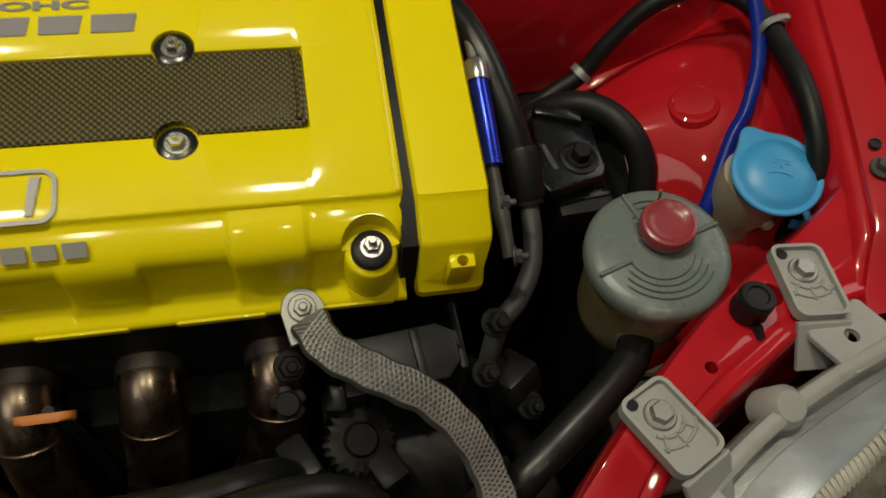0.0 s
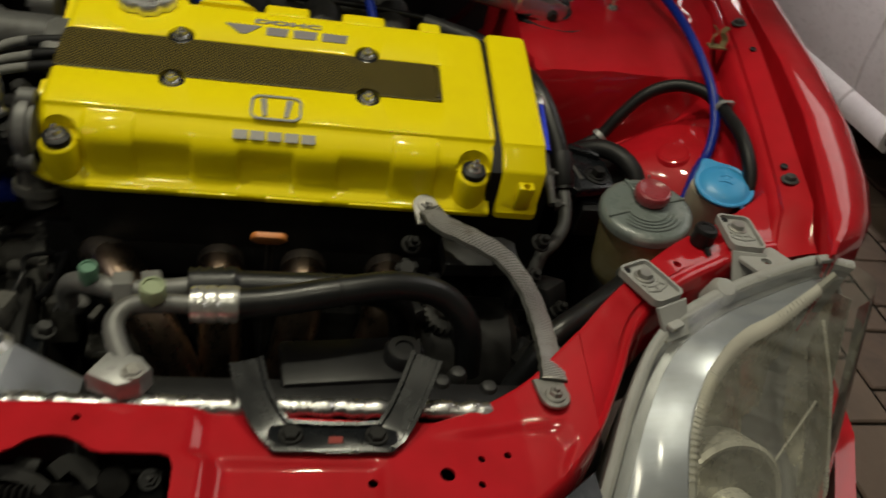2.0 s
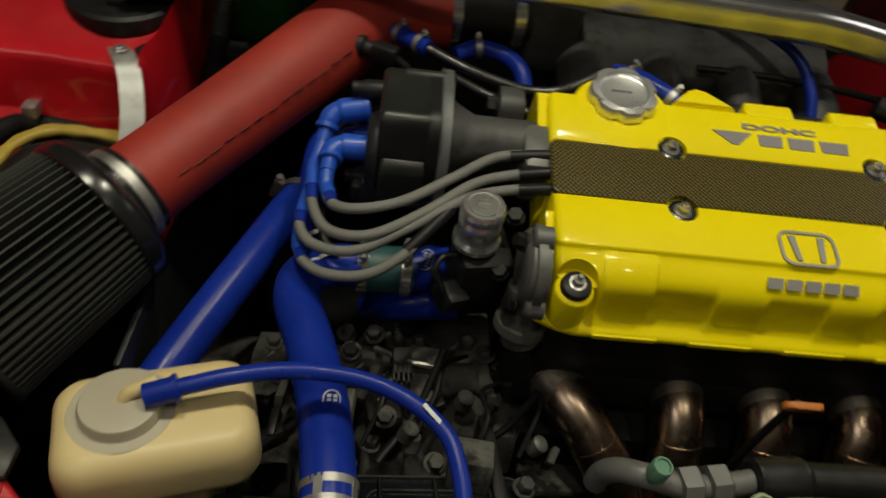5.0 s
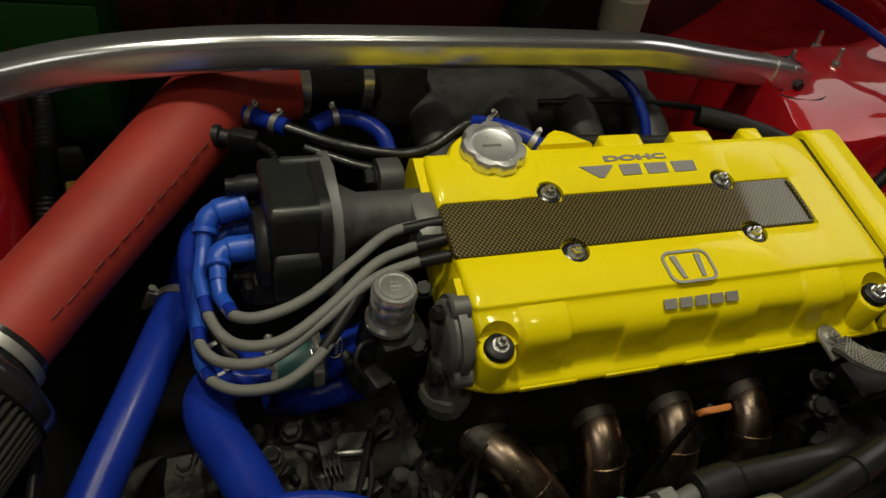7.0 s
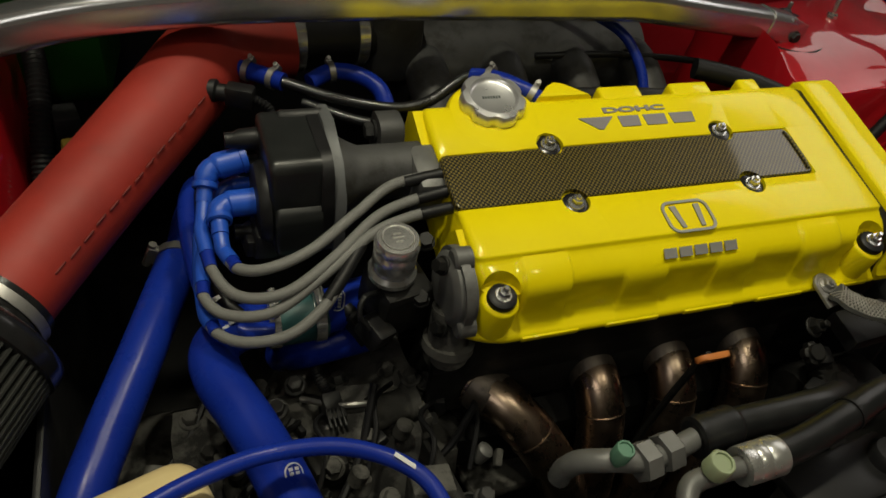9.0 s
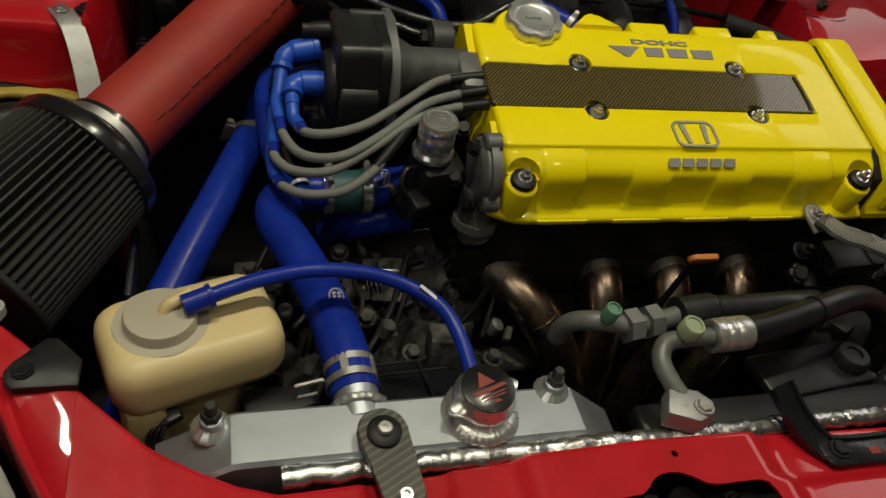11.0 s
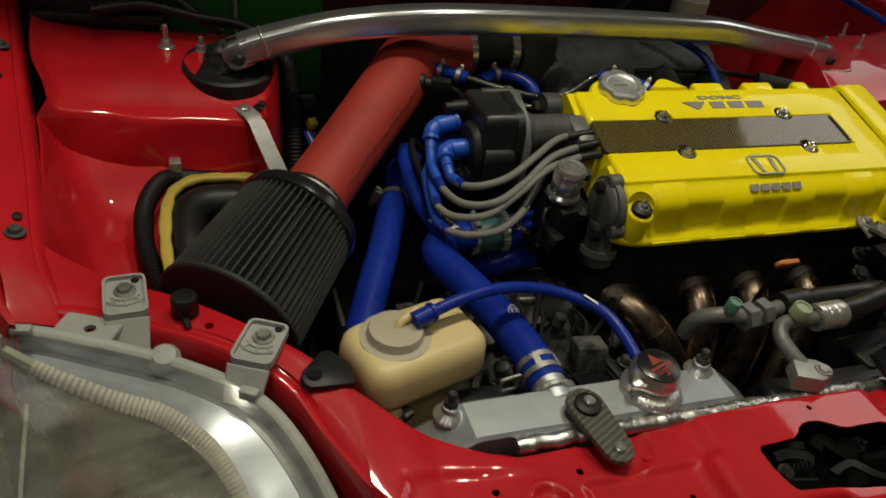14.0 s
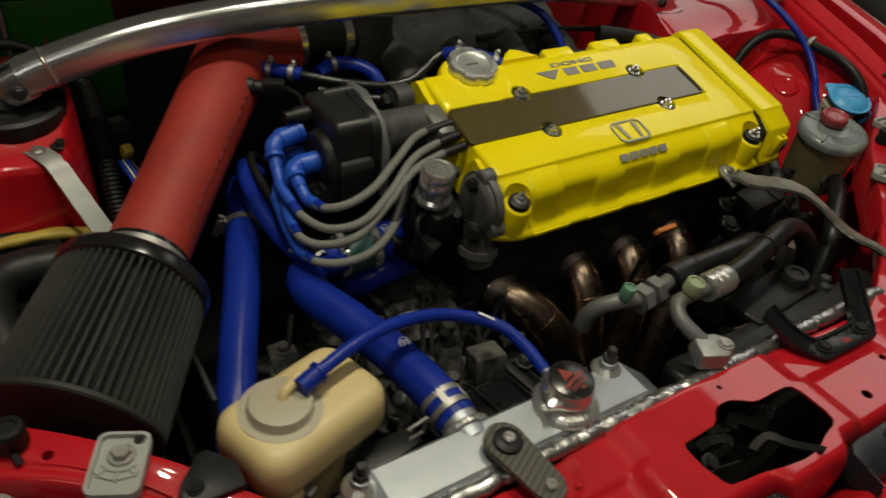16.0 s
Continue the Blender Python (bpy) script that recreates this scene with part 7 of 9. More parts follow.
for x in (-0.085, 0.085):
    bm = B()
    box(bm, (0.03, 0.03, 0.02), mbt @ Matrix.Translation((x, -0.035, 0.905)), 0.004)
    part("terminal", bm, CAST, bat)
hose_run("battery_cable_pipe", "black cable in front of the battery", [(-0.62, 0.63, 0.868), (-0.56, 0.64, 0.872), (-0.50, 0.635, 0.86), (-0.44, 0.635, 0.848), (-0.40, 0.62, 0.82)], 0.006, RUBBER)
hose_run("battery_cable_pipe", "dark cable with a brass end by the battery", [(-0.545, 0.70, 0.91), (-0.53, 0.66, 0.885), (-0.50, 0.645, 0.86), (-0.47, 0.64, 0.84)], 0.007, BLACK)
fb = thing("fuse_box", (-0.62, 0.71, 0.80), "black fuse box with pale label", "fuse box")
bm = B()
box(bm, (0.15, 0.13, 0.09), Matrix.Translation((-0.615, 0.722, 0.872)) @ pose(0, 0, 0, 0, 0, -4), 0.010)
part("cover", bm, RUBBER, fb)
bm = B()
box(bm, (0.155, 0.02, 0.012), Matrix.Translation((-0.615, 0.655, 0.852)) @ pose(0, 0, 0, 0, 0, -4), 0.003)
part("rim", bm, RUBBER, fb)
bm = B()
box(bm, (0.03, 0.0008, 0.012), Matrix.Translation((-0.600, 0.6545, 0.886)) @ pose(0, 0, 0, 0, 0, -4))
part("label_plate", bm, WHITE_PRINT, fb)

# harness beside the tower and behind the filter
hn = thing("wiring_loom", (-0.37, 0.56, 0.7), "black corrugated loom with yellow connector below the tower", "wiring")
bm = B()
corrugated(bm, [(-0.39, 0.66, 0.80), (-0.385, 0.625, 0.79), (-0.385, 0.59, 0.765), (-0.388, 0.56, 0.73), (-0.39, 0.53, 0.69), (-0.392, 0.50, 0.64)], 0.011, 0.005, 0.0015)
part("conduit", bm, RUBBER, hn)
bm = B()
box(bm, (0.024, 0.026, 0.03), Matrix.Translation((-0.366, 0.592, 0.752)) @ pose(0, 0, 0, 10, 5, 15), 0.003)
part("connector", bm, BLACK, hn)
bm = B()
box(bm, (0.012, 0.012, 0.014), Matrix.Translation((-0.364, 0.566, 0.742)) @ pose(0, 0, 0, 25, 5, 15), 0.002)
part("clip", bm, YELLOW_TAPE, hn, "yellow plastic clip")
for i, (dx, mat) in enumerate(((0, BLUE), (0.004, CAST_PALE), (0.008, BLUE), (0.012, BLACK))):
    bm = B()
    tube(bm, [(-0.375 + dx, 0.56, 0.735), (-0.368 + dx, 0.53, 0.72), (-0.372 + dx, 0.50, 0.705), (-0.38 + dx, 0.47, 0.70)], 0.0017, 5, 6)
    part("wire", bm, mat, hn)
yl = thing("taped_harness", (-0.53, 0.42, 0.66), "yellow-taped wiring harness looping behind the filter", "wiring")
bm = B()
sweep(bm, [(-0.425, 0.455, 0.720), (-0.455, 0.467, 0.7225), (-0.490, 0.470, 0.723), (-0.520, 0.468, 0.722), (-0.541, 0.450, 0.720), (-0.549, 0.420, 0.7185), (-0.552, 0.380, 0.713), (-0.551, 0.340, 0.705), (-0.546, 0.295, 0.690), (-0.54, 0.265, 0.66)], rounded(0.0130, 0.0085, 0.0035, 3), 6, size=lambda k: 1 + 0.10 * math.sin(k * 60) + 0.06 * math.sin(k * 23))
part("tape", bm, YELLOW_TAPE, yl)
bm = B()
box(bm, (0.026, 0.014, 0.004), Matrix.Translation((-0.438, 0.447, 0.716)) @ pose(0, 0, 0, 0, 10, 14), 0.001)
part("tag", bm, CREAM_GREY, yl, "pale plastic tag")
cl = thing("wiring_loom", (-0.57, 0.4, 0.66), "black corrugated conduit against the red wing", "wiring")
bm = B()
corrugated(bm, [(-0.535, 0.478, 0.722), (-0.553, 0.468, 0.724), (-0.567, 0.440, 0.722), (-0.574, 0.405, 0.716), (-0.573, 0.368, 0.703), (-0.564, 0.33, 0.685), (-0.55, 0.29, 0.66)], 0.0105, 0.004, 0.0014)
part("conduit", bm, RUBBER, cl)
bm = B()
box(bm, (0.014, 0.016, 0.014), (-0.538, 0.480, 0.736), 0.002)
part("clip", bm, STEEL, cl)
hose_run("intake_hose", "thick black rubber hose behind the air filter", [(-0.425, 0.425, 0.700), (-0.46, 0.440, 0.704), (-0.50, 0.442, 0.706), (-0.522, 0.428, 0.706), (-0.530, 0.40, 0.702), (-0.528, 0.36, 0.693), (-0.52, 0.31, 0.67), (-0.51, 0.28, 0.64)], 0.0205, RUBBER, clamps=(0.06,), n=24)


def bump_stop(s, x, y, z):
    t = thing("bump_stop", (x, y, z), "black rubber bonnet bump stop on the red panel", "bump stop", group="bonnet bump stops")
    bm = B()
    m = Matrix.Translation((x, y, z)) @ Matrix.Diagonal((0.85, 0.85, 0.9, 1))
    lathe(bm, [(0, 0), (0.013, 0), (0.014, 0.004), (0.0125, 0.012), (0.0135, 0.014), (0.0135, 0.018), (0.012, 0.0205), (0.008, 0.021), (0.007, 0.0195), (0, 0.0195)], m, 28)
    part("rubber", bm, RUBBER, t)
    bm = B()
    tube(bm, [(x, y - 0.012, z + 0.003), (x + 0.002, y - 0.018, z - 0.002)], 0.003, 2, 8)
    part("tab", bm, RUBBER, t)


bump_stop(-1, -0.534, 0.186, 0.7555)
bump_stop(1, 0.551, 0.200, 0.7565)

# ---------------------------------------------------------------- headlamps
def headlamp(s):
    side = "clear headlamp with ribbed reflector and grey plastic brackets"
    t = thing("headlamp", (s * 0.58, 0.05, 0.60), side, "headlamp", group="headlamps")
    P = lambda x, y, z: Vector((s * x, y, z))
    rim = [P(0.395, -0.070, 0.628), P(0.420, -0.015, 0.668), P(0.448, 0.045, 0.712), P(0.483, 0.092, 0.738), P(0.540, 0.128, 0.750), P(0.605, 0.153, 0.761), P(0.655, 0.163, 0.772), P(0.690, 0.158, 0.772)]
    foot = [P(0.395, -0.125, 0.545), P(0.450, -0.140, 0.520), P(0.520, -0.130, 0.505), P(0.600, -0.085, 0.500), P(0.670, -0.015, 0.510), P(0.712, 0.055, 0.535), P(0.728, 0.118, 0.620), P(0.716, 0.152, 0.725)]
    rim_f, foot_f = spline(rim, 5), spline(foot, 5)
    out = Vector((s * 0.25, -0.72, 0.65)).normalized()
    # lens
    bm = B()
    rows = []
    for k in range(11):
        v = k / 10
        row = []
        for i, (a, b) in enumerate(zip(rim_f, foot_f)):
            u = i / (len(rim_f) - 1)
            bulge = 0.052 * math.sin(math.pi * v) ** 0.8 * (0.35 + 0.65 * math.sin(math.pi * min(1, max(0, u * 0.9 + 0.08))))
            row.append(a.lerp(b, v) + out * bulge)
        rows.append(row)
    loft(bm, rows)
    lens = part("lens", bm, GLASS, t, "slightly hazed clear plastic lens", smooth=60)
    lens.visible_shadow = False
    # housing rim
    bm = B()
    sweep(bm, [p + Vector((0, 0.003, -0.002)) for p in rim], [(-0.0050, -0.012), (0.0048, -0.012), (0.0048, 0.001), (0.002, 0.0032), (-0.002, 0.0032), (-0.0050, 0.001)], 5)
    part("rim", bm, GREY_PLASTIC, t, "light grey plastic housing rim")
    bm = B()
    back = [[a + Vector((0, 0.004, -0.012)), a + Vector((-s * 0.0, 0.012, -0.07)), b + Vector((0, 0.08, 0.03)), b + Vector((0, 0.02, -0.01))] for a, b in zip(rim_f, foot_f)]
    sheet(bm, back, 0.003)
    part("housing", bm, GREY_PLASTIC, t)
    # reflector shelf, rib band and bowl
    band = [P(0.490, -0.030, 0.655), P(0.497, 0.015, 0.690), P(0.511, 0.046, 0.711), P(0.529, 0.068, 0.726), P(0.556, 0.089, 0.737), P(0.592, 0.107, 0.742), P(0.636, 0.133, 0.751), P(0.668, 0.152, 0.764)]
    bf = spline(band, 8)

    def along(line, u):
        k = min(max(u, 0.0), 0.9999) * (len(line) - 1)
        return line[int(k)].lerp(line[int(k) + 1], k - int(k))

    nb = len(bf)
    rr = [along(rim_f, i / (nb - 1)) + Vector((0, 0.002, -0.010)) for i in range(nb)]
    bm = B()
    sheet(bm, [[a, a.lerp(b, 0.12) + Vector((0, 0, -0.008)), a.lerp(b, 0.30) + Vector((0, 0, -0.006))] for a, b in zip(rr, bf)], 0.0015)
    part("reflector_edge", bm, LINED, t, "dull grey finely lined reflector edge")
    bm = B()
    sheet(bm, [[a.lerp(b, 0.30) + Vector((0, 0, -0.0055)), a.lerp(b, 0.55) + Vector((0, 0, -0.0045)), a.lerp(b, 0.8) + Vector((0, 0, -0.003)), b] for a, b in zip(rr, bf)], 0.0015)
    part("reflector_shelf", bm, REFLECTOR, t, "satin silver reflector")
    bm = B()
    low = [along(foot_f, 0.04 + 0.955 * i / (nb - 1)) + Vector((-s * 0.004, 0.010, 0.006)) for i in range(nb)]
    facet = [0.007 * abs((i / 5.5) % 2 - 1) + (0.004 if (i // 11) % 2 else 0) for i in range(nb)]
    sheet(bm, [[a + Vector((0, 0, -0.002)), a + Vector((s * 0.006, 0.014, -0.022)), a.lerp(b, 0.30) + Vector((s * 0.004, 0.036 + k, -0.026)), a.lerp(b, 0.6) + Vector((0, 0.044 + k, -0.032)), b + Vector((0, 0.022, -0.010)), b] for a, b, k in zip(bf, low, facet)], 0.0015)
    bowl = part("reflector_bowl", bm, BOWL, t, "aged brownish reflector bowl", smooth=25)
    # bulb shield and the wall that parts the turn signal from the main bowl
    bm = B()
    lathe(bm, [(0, 0.030), (0.012, 0.028), (0.022, 0.020), (0.026, 0.006), (0.027, -0.02), (0, -0.02)], frame_to((s * 0.1, -0.8, 0.45), P(0.560, 0.000, 0.600)), 32)
    part("bulb_shield", bm, BOWL, bowl, "domed bulb shield")
    bm = B()
    lathe(bm, [(0.050, 0.004), (0.054, 0.006), (0.058, 0.002), (0.058, -0.03), (0.050, -0.03), (0.050, 0.004)], frame_to((s * 0.1, -0.8, 0.45), P(0.560, 0.012, 0.608)), 40)
    part("bowl_ring", bm, BOWL, bowl)
    bm = B()
    sheet(bm, [[P(0.655, 0.120, 0.735), P(0.662, 0.075, 0.690), P(0.668, 0.020, 0.610), P(0.668, -0.005, 0.540)], [P(0.668, 0.130, 0.690), P(0.675, 0.095, 0.640), P(0.680, 0.060, 0.580), P(0.680, 0.035, 0.535)]], 0.003)
    part("divider", bm, BOWL, bowl, "upright wall beside the turn signal")
    # pale strip with fine ribs between shelf and bowl
    bm = B()
    strip = []
    for i in range(nb):
        d = (bf[min(i + 1, nb - 1)] - bf[max(i - 1, 0)]).normalized()
        acr = d.cross(out).normalized() * s
        w = 0.0040 + 0.0035 * math.sin(math.pi * i / (nb - 1))
        strip.append([bf[i] - acr * w + out * 0.0005, bf[i] + out * 0.0022, bf[i] + acr * w + out * 0.0002])
    sheet(bm, strip, 0.001)
    part("band", bm, YELLOWED_LENS, t, "pale plastic strip")
    bm = B()
    n = 58
    for i in range(n):
        u = 0.06 + 0.84 * i / (n - 1)
        a = along(bf, u)
        d = (along(bf, u + 0.01) - along(bf, u - 0.01)).normalized()
        acr = d.cross(out).normalized() * s
        w = 0.0042 + 0.0036 * math.sin(math.pi * u)
        sweep(bm, [a - acr * w + out * 0.0010, a + out * 0.0032, a + acr * w + out * 0.0007], [(-0.0013, -0.0010), (0.0013, -0.0010), (0.0, 0.0020)], 2)
    tagged(part("rib_band", bm, RIB, t, "row of yellowed vertical ribs"), kind="stuff")
    # parting line deep in the bowl
    bm = B()
    tube(bm, [P(0.540, -0.02, 0.572), P(0.60, 0.028, 0.605), P(0.665, 0.085, 0.66)], 0.0015, 3, 6)
    part("parting_line", bm, YELLOWED_LENS, t)
    # brackets
    for (bx, by, bz), turn, h in (((0.472, 0.143, 0.7520), s * 26, 0.052), ((0.598 if s > 0 else 0.583, 0.2215 if s > 0 else 0.2165, 0.7575), s * -4, 0.054)):
        m = Matrix.Translation((s * bx, by, bz)) @ pose(0, 0, 0, 0, 0, turn if s > 0 else turn)
        w = 0.036
        bm = B()
        prism(bm, [(x, y - 0.008) for x, y in rounded(w, h, 0.007)], 0.0035, m, 0.0006, 1)
        bk = part("bracket", bm, GREY_PLASTIC, t, "light grey plastic mounting ear")
        bm = B()
        o, i_ = [(x, y - 0.008) for x, y in rounded(w, h, 0.007)], [(x, y - 0.008) for x, y in rounded(w - 0.005, h - 0.005, 0.005)]
        rows = [[m @ Vector((x, y, z)) for x, y in q] for q, z in ((o, 0.003), (o, 0.0075), (i_, 0.0075), (i_, 0.003))]
        loft(bm, rows + rows[:1], close=True, caps=False)
        part("raised_edge", bm, GREY_PLASTIC, bk)
        bm = B()
        for r in (0.0135, 0.020):
            tube(bm, [m @ Vector((r * math.cos(a), r * math.sin(a), 0.0042)) for a in [radians(215 + k * 11) for k in range(11)]], 0.0010, 1, 6)
        for a in (235, 270, 305):
            d = Vector((math.cos(radians(a)), math.sin(radians(a)), 0))
            tube(bm, [m @ (d * 0.012 + Vector((0, 0, 0.0042))), m @ (d * 0.022 + Vector((0, 0, 0.0042)))], 0.0010, 1, 6)
        part("web", bm, GREY_PLASTIC, bk)
        bm = B()
        hexbolt(bm, m @ Matrix.Translation((0, 0, 0.0035)), 0.012, 0.006, 0.0095)
        part("bolt", bm, STEEL, bk)
        bm = B()
        lathe(bm, [(0, 0), (0.0035, 0), (0.0035, 0.001), (0, 0.001)], m @ Matrix.Translation((-s * 0.009, 0.013, 0.0036)), 12)
        part("hole", bm, RUBBER, bk)
        bm = B()
        prism(bm, [(-w / 2, 0), (w / 2, 0), (w / 2 - 0.003, -0.032), (-w / 2 + 0.003, -0.032)], 0.0035, m @ Matrix.Translation((0, -h / 2 - 0.008, 0.001)) @ pose(0, 0, 0, 52, 0, 0), 0.0008, 1)
        part("leg", bm, GREY_PLASTIC, bk)
    bm = B()
    prism(bm, rounded(0.050, 0.036, 0.004), 0.004, Matrix.Translation(P(0.612, 0.174, 0.7545)) @ pose(0, 0, 0, -4, 0, s * 24), 0.0008, 1)
    carve(bm, [lathe(B(), [(0, -0.1), (0.005, -0.1), (0.005, 0.1), (0, 0.1)], Matrix.Translation(P(0.609, 0.174, 0.756)), 14)])
    part("tab", bm, GREY_PLASTIC, t)
    bm = B()
    lathe(bm, [(0, 0), (0.013, 0), (0.013, 0.022), (0.009, 0.028), (0, 0.029)], Matrix.Translation(P(0.552, 0.147, 0.728)) @ pose(0, 0, 0, 20, 0, 0), 20)
    part("adjuster", bm, GREY_PLASTIC, t)
    for bx, by, bz, tw in ((0.489, 0.094, 0.739, 30), (0.655, 0.160, 0.772, 12)):
        bm = B()
        box(bm, (0.016, 0.009, 0.006), Matrix.Translation(P(bx, by, bz + 0.004)) @ pose(0, 0, 0, 0, 0, s * tw), 0.002)
        part("clip", bm, GREY_PLASTIC, t)


headlamp(-1)
headlamp(1)

# ---------------------------------------------------------------- reservoirs on the passenger wing
ps = thing("steering_fluid_tank", (0.50, 0.25, 0.62), "power steering tank with grey lid and dark red cap", "fluid tank")
mp = Matrix.Translation((0.520, 0.261, 0.6840)) @ pose(0, 0, 0, 7, -6, 0) @ Matrix.Diagonal((1.07, 1.07, 1.05, 1))
bm = B()
lathe(bm, [(0, -0.035), (0.018, -0.035), (0.028, -0.026), (0.0355, -0.016), (0.0375, -0.004), (0.0395, 0.040), (0.0405, 0.060), (0, 0.060)], mp, 44)
part("tank", bm, MURKY, ps, "murky yellowed translucent plastic")
bm = B()
lathe(bm, [(0, 0.058), (0.0425, 0.058), (0.0445, 0.060), (0.0445, 0.066), (0.043, 0.0695), (0.0405, 0.071), (0.036, 0.0718), (0, 0.0725)], mp, 56)
pl = part("lid", bm, LID_GREY, ps, "grey-green plastic lid")
for a in (15, 195, 105):
    bm = B()
    box(bm, (0.022, 0.003, 0.003), mp @ pose(0, 0, 0.0722, 0, 0, a) @ Matrix.Translation((0.031, 0, 0)), 0.0008, 1)
    part("rib", bm, LID_GREY, pl)
for i in range(4):
    for a0, a1 in ((200, 340), (60, 120)):
        bm = B()
        r = 0.021 + i * 0.0042
        arc = [mp @ Vector((r * math.cos(a), r * math.sin(a), 0.0728)) for a in [radians(a0 + i * 6 + k * (a1 - a0 - 12 * i) / 14) for k in range(15)]]
        sweep(bm, arc, [(-0.0005, -0.0001), (0.0005, -0.0001), (0.0005, 0.0001), (-0.0005, 0.0001)], 1)
        part("print_bar", bm, DARK_PRINT, pl)
bm = B()
lathe(bm, [(0, 0.07), (0.0125, 0.07), (0.0125, 0.073), (0.0160, 0.0745), (0.0172, 0.077), (0.0172, 0.083), (0.0162, 0.0855), (0.0145, 0.086), (0.0118, 0.0842), (0.0075, 0.0830), (0, 0.0845)], mp @ Matrix.Translation((0.006, 0.010, 0)), 40)
part("cap", bm, LID_RED, ps, "faded dark red cap")
bm = B()
tube(bm, [mp @ Vector((-0.012, -0.020, 0.004)), mp @ Vector((-0.014, -0.036, 0.012)), mp @ Vector((-0.014, -0.042, 0.018))], 0.010, 4, 14)
part("outlet", bm, MURKY, ps)
bm = B()
tube(bm, [mp @ Vector((0.008, 0.031, 0.071)), mp @ Vector((0.009, 0.032, 0.079)), mp @ Vector((0.0085, 0.033, 0.084))], 0.0011, 3, 8)
part("pin", bm, STEEL, pl, "short steel pin")
hose_run("steering_hose", "black rubber hose below the steering tank", [(0.508, 0.232, 0.690), (0.500, 0.212, 0.694), (0.478, 0.192, 0.692), (0.440, 0.166, 0.684), (0.405, 0.143, 0.672), (0.375, 0.125, 0.62)], 0.0122, HOSE_SATIN, "black hoses", (0.12,), n=22)

wt = thing("washer_bottle_neck", (0.63, 0.31, 0.64), "washer filler neck with bright blue flap cap", "washer bottle")
mw = Matrix.Translation((0.619, 0.302, 0.761)) @ pose(0, 0, 0, 14, -8, 0)
mwn = Matrix.Translation((0.617, 0.310, 0.757)) @ pose(0, 0, 0, 6, 2, 0)
bm = B()
lathe(bm, [(0, -0.15), (0.020, -0.15), (0.0205, -0.060), (0.0215, -0.048), (0.0262, -0.034), (0.0268, -0.010), (0, -0.004)], mwn, 36)
part("neck", bm, CREAM_GREY, wt, "cream plastic filler neck")
bm = B()
lathe(bm, [(0, -0.009), (0.0262, -0.009), (0.0275, -0.008), (0.0290, -0.003), (0.0335, -0.0015), (0.0345, 0.0), (0.0345, 0.0016), (0.0335, 0.0026), (0.0312, 0.0024), (0.0298, 0.0016), (0.0285, 0.0022), (0.0265, 0.0046), (0.020, 0.0066), (0.012, 0.0080), (0, 0.0086)], mw, 72, wobble=lambda a, r, h: 0.94 + (0.26 * max(0, math.cos(a - radians(104))) ** 26 if r > 0.031 else 0))
wc = part("cap", bm, CAP_BLUE, wt, "sky-blue plastic flap cap")
bm = B()
thin = [(-0.0007, -0.0005), (0.0007, -0.0005), (0.0007, 0.0005), (-0.0007, 0.0005)]
for pts in ([(-0.011, 0.006), (-0.005, 0.0075), (0, 0.008), (0.005, 0.0075), (0.011, 0.006)], [(-0.011, 0.006), (-0.009, 0.001), (-0.008, -0.004)], [(0.011, 0.006), (0.009, 0.001), (0.008, -0.004)], [(-0.008, -0.004), (-0.003, -0.0025), (0.003, -0.0025), (0.008, -0.004)],
            [(0, 0.001), (0, 0.005)], [(-0.006, 0.0045), (-0.0025, 0.0055)], [(0.006, 0.0045), (0.0025, 0.0055)], [(-0.002, -0.010), (0.001, -0.007)]):
    sweep(bm, [mw @ pose(0, 0, 0, 0, 0, -22) @ Vector((x, y, 0.0088 - 12 * (x * x + y * y))) for x, y in pts], thin, 2)
part("moulded_symbol", bm, CAP_BLUE, wc)
bm = B()
sweep(bm, [mw @ Vector((0.010, -0.030, 0.0)), mw @ Vector((0.0125, -0.0345, -0.006)), mw @ Vector((0.0125, -0.0335, -0.018)), mw @ Vector((0.011, -0.029, -0.026))], [(-0.0032, -0.001), (0.0032, -0.001), (0.0032, 0.001), (-0.0032, 0.001)], 5)
part("strap", bm, CAP_BLUE, wc)
bm = B()
lathe(bm, [(0, -0.004), (0.0055, -0.004), (0.0055, 0.004), (0.004, 0.006), (0, 0.006)], frame_to((0.25, -1, 0.2), mwn @ Vector((0.008, -0.022, -0.034))), 16)
part("strap_stud", bm, CREAM_GREY, wt)

# black conduit arch and blue tube on the wing
la = thing("wiring_loom", (0.62, 0.38, 0.72), "black corrugated conduit arching over the red wing", "wiring")
bm = B()
corrugated(bm, [(0.470, 0.440, 0.690), (0.505, 0.456, 0.704), (0.534, 0.465, 0.719), (0.552, 0.469, 0.747), (0.578, 0.471, 0.780), (0.608, 0.466, 0.798), (0.635, 0.449, 0.803), (0.648, 0.424, 0.800), (0.650, 0.392, 0.798), (0.648, 0.357, 0.797), (0.647, 0.325, 0.787), (0.6475, 0.302, 0.768), (0.645, 0.289, 0.738), (0.640, 0.280, 0.69)], 0.0079, 0.0024, 0.00035)
part("conduit", bm, RUBBER, la)
for at, d in (((0.534, 0.465, 0.719), (0.8, 0.3, 0.8)), ((0.6497, 0.412, 0.799), (0.1, -1, 0))):
    bm = B()
    clamp_band(bm, at, d, 0.0094, 0.006, False)
    box(bm, (0.010, 0.006, 0.007), Matrix.Translation(Vector(at) + Vector((0.008, 0.004, 0.006))), 0.001)
    part("cable_tie", bm, CAST_PALE, la)
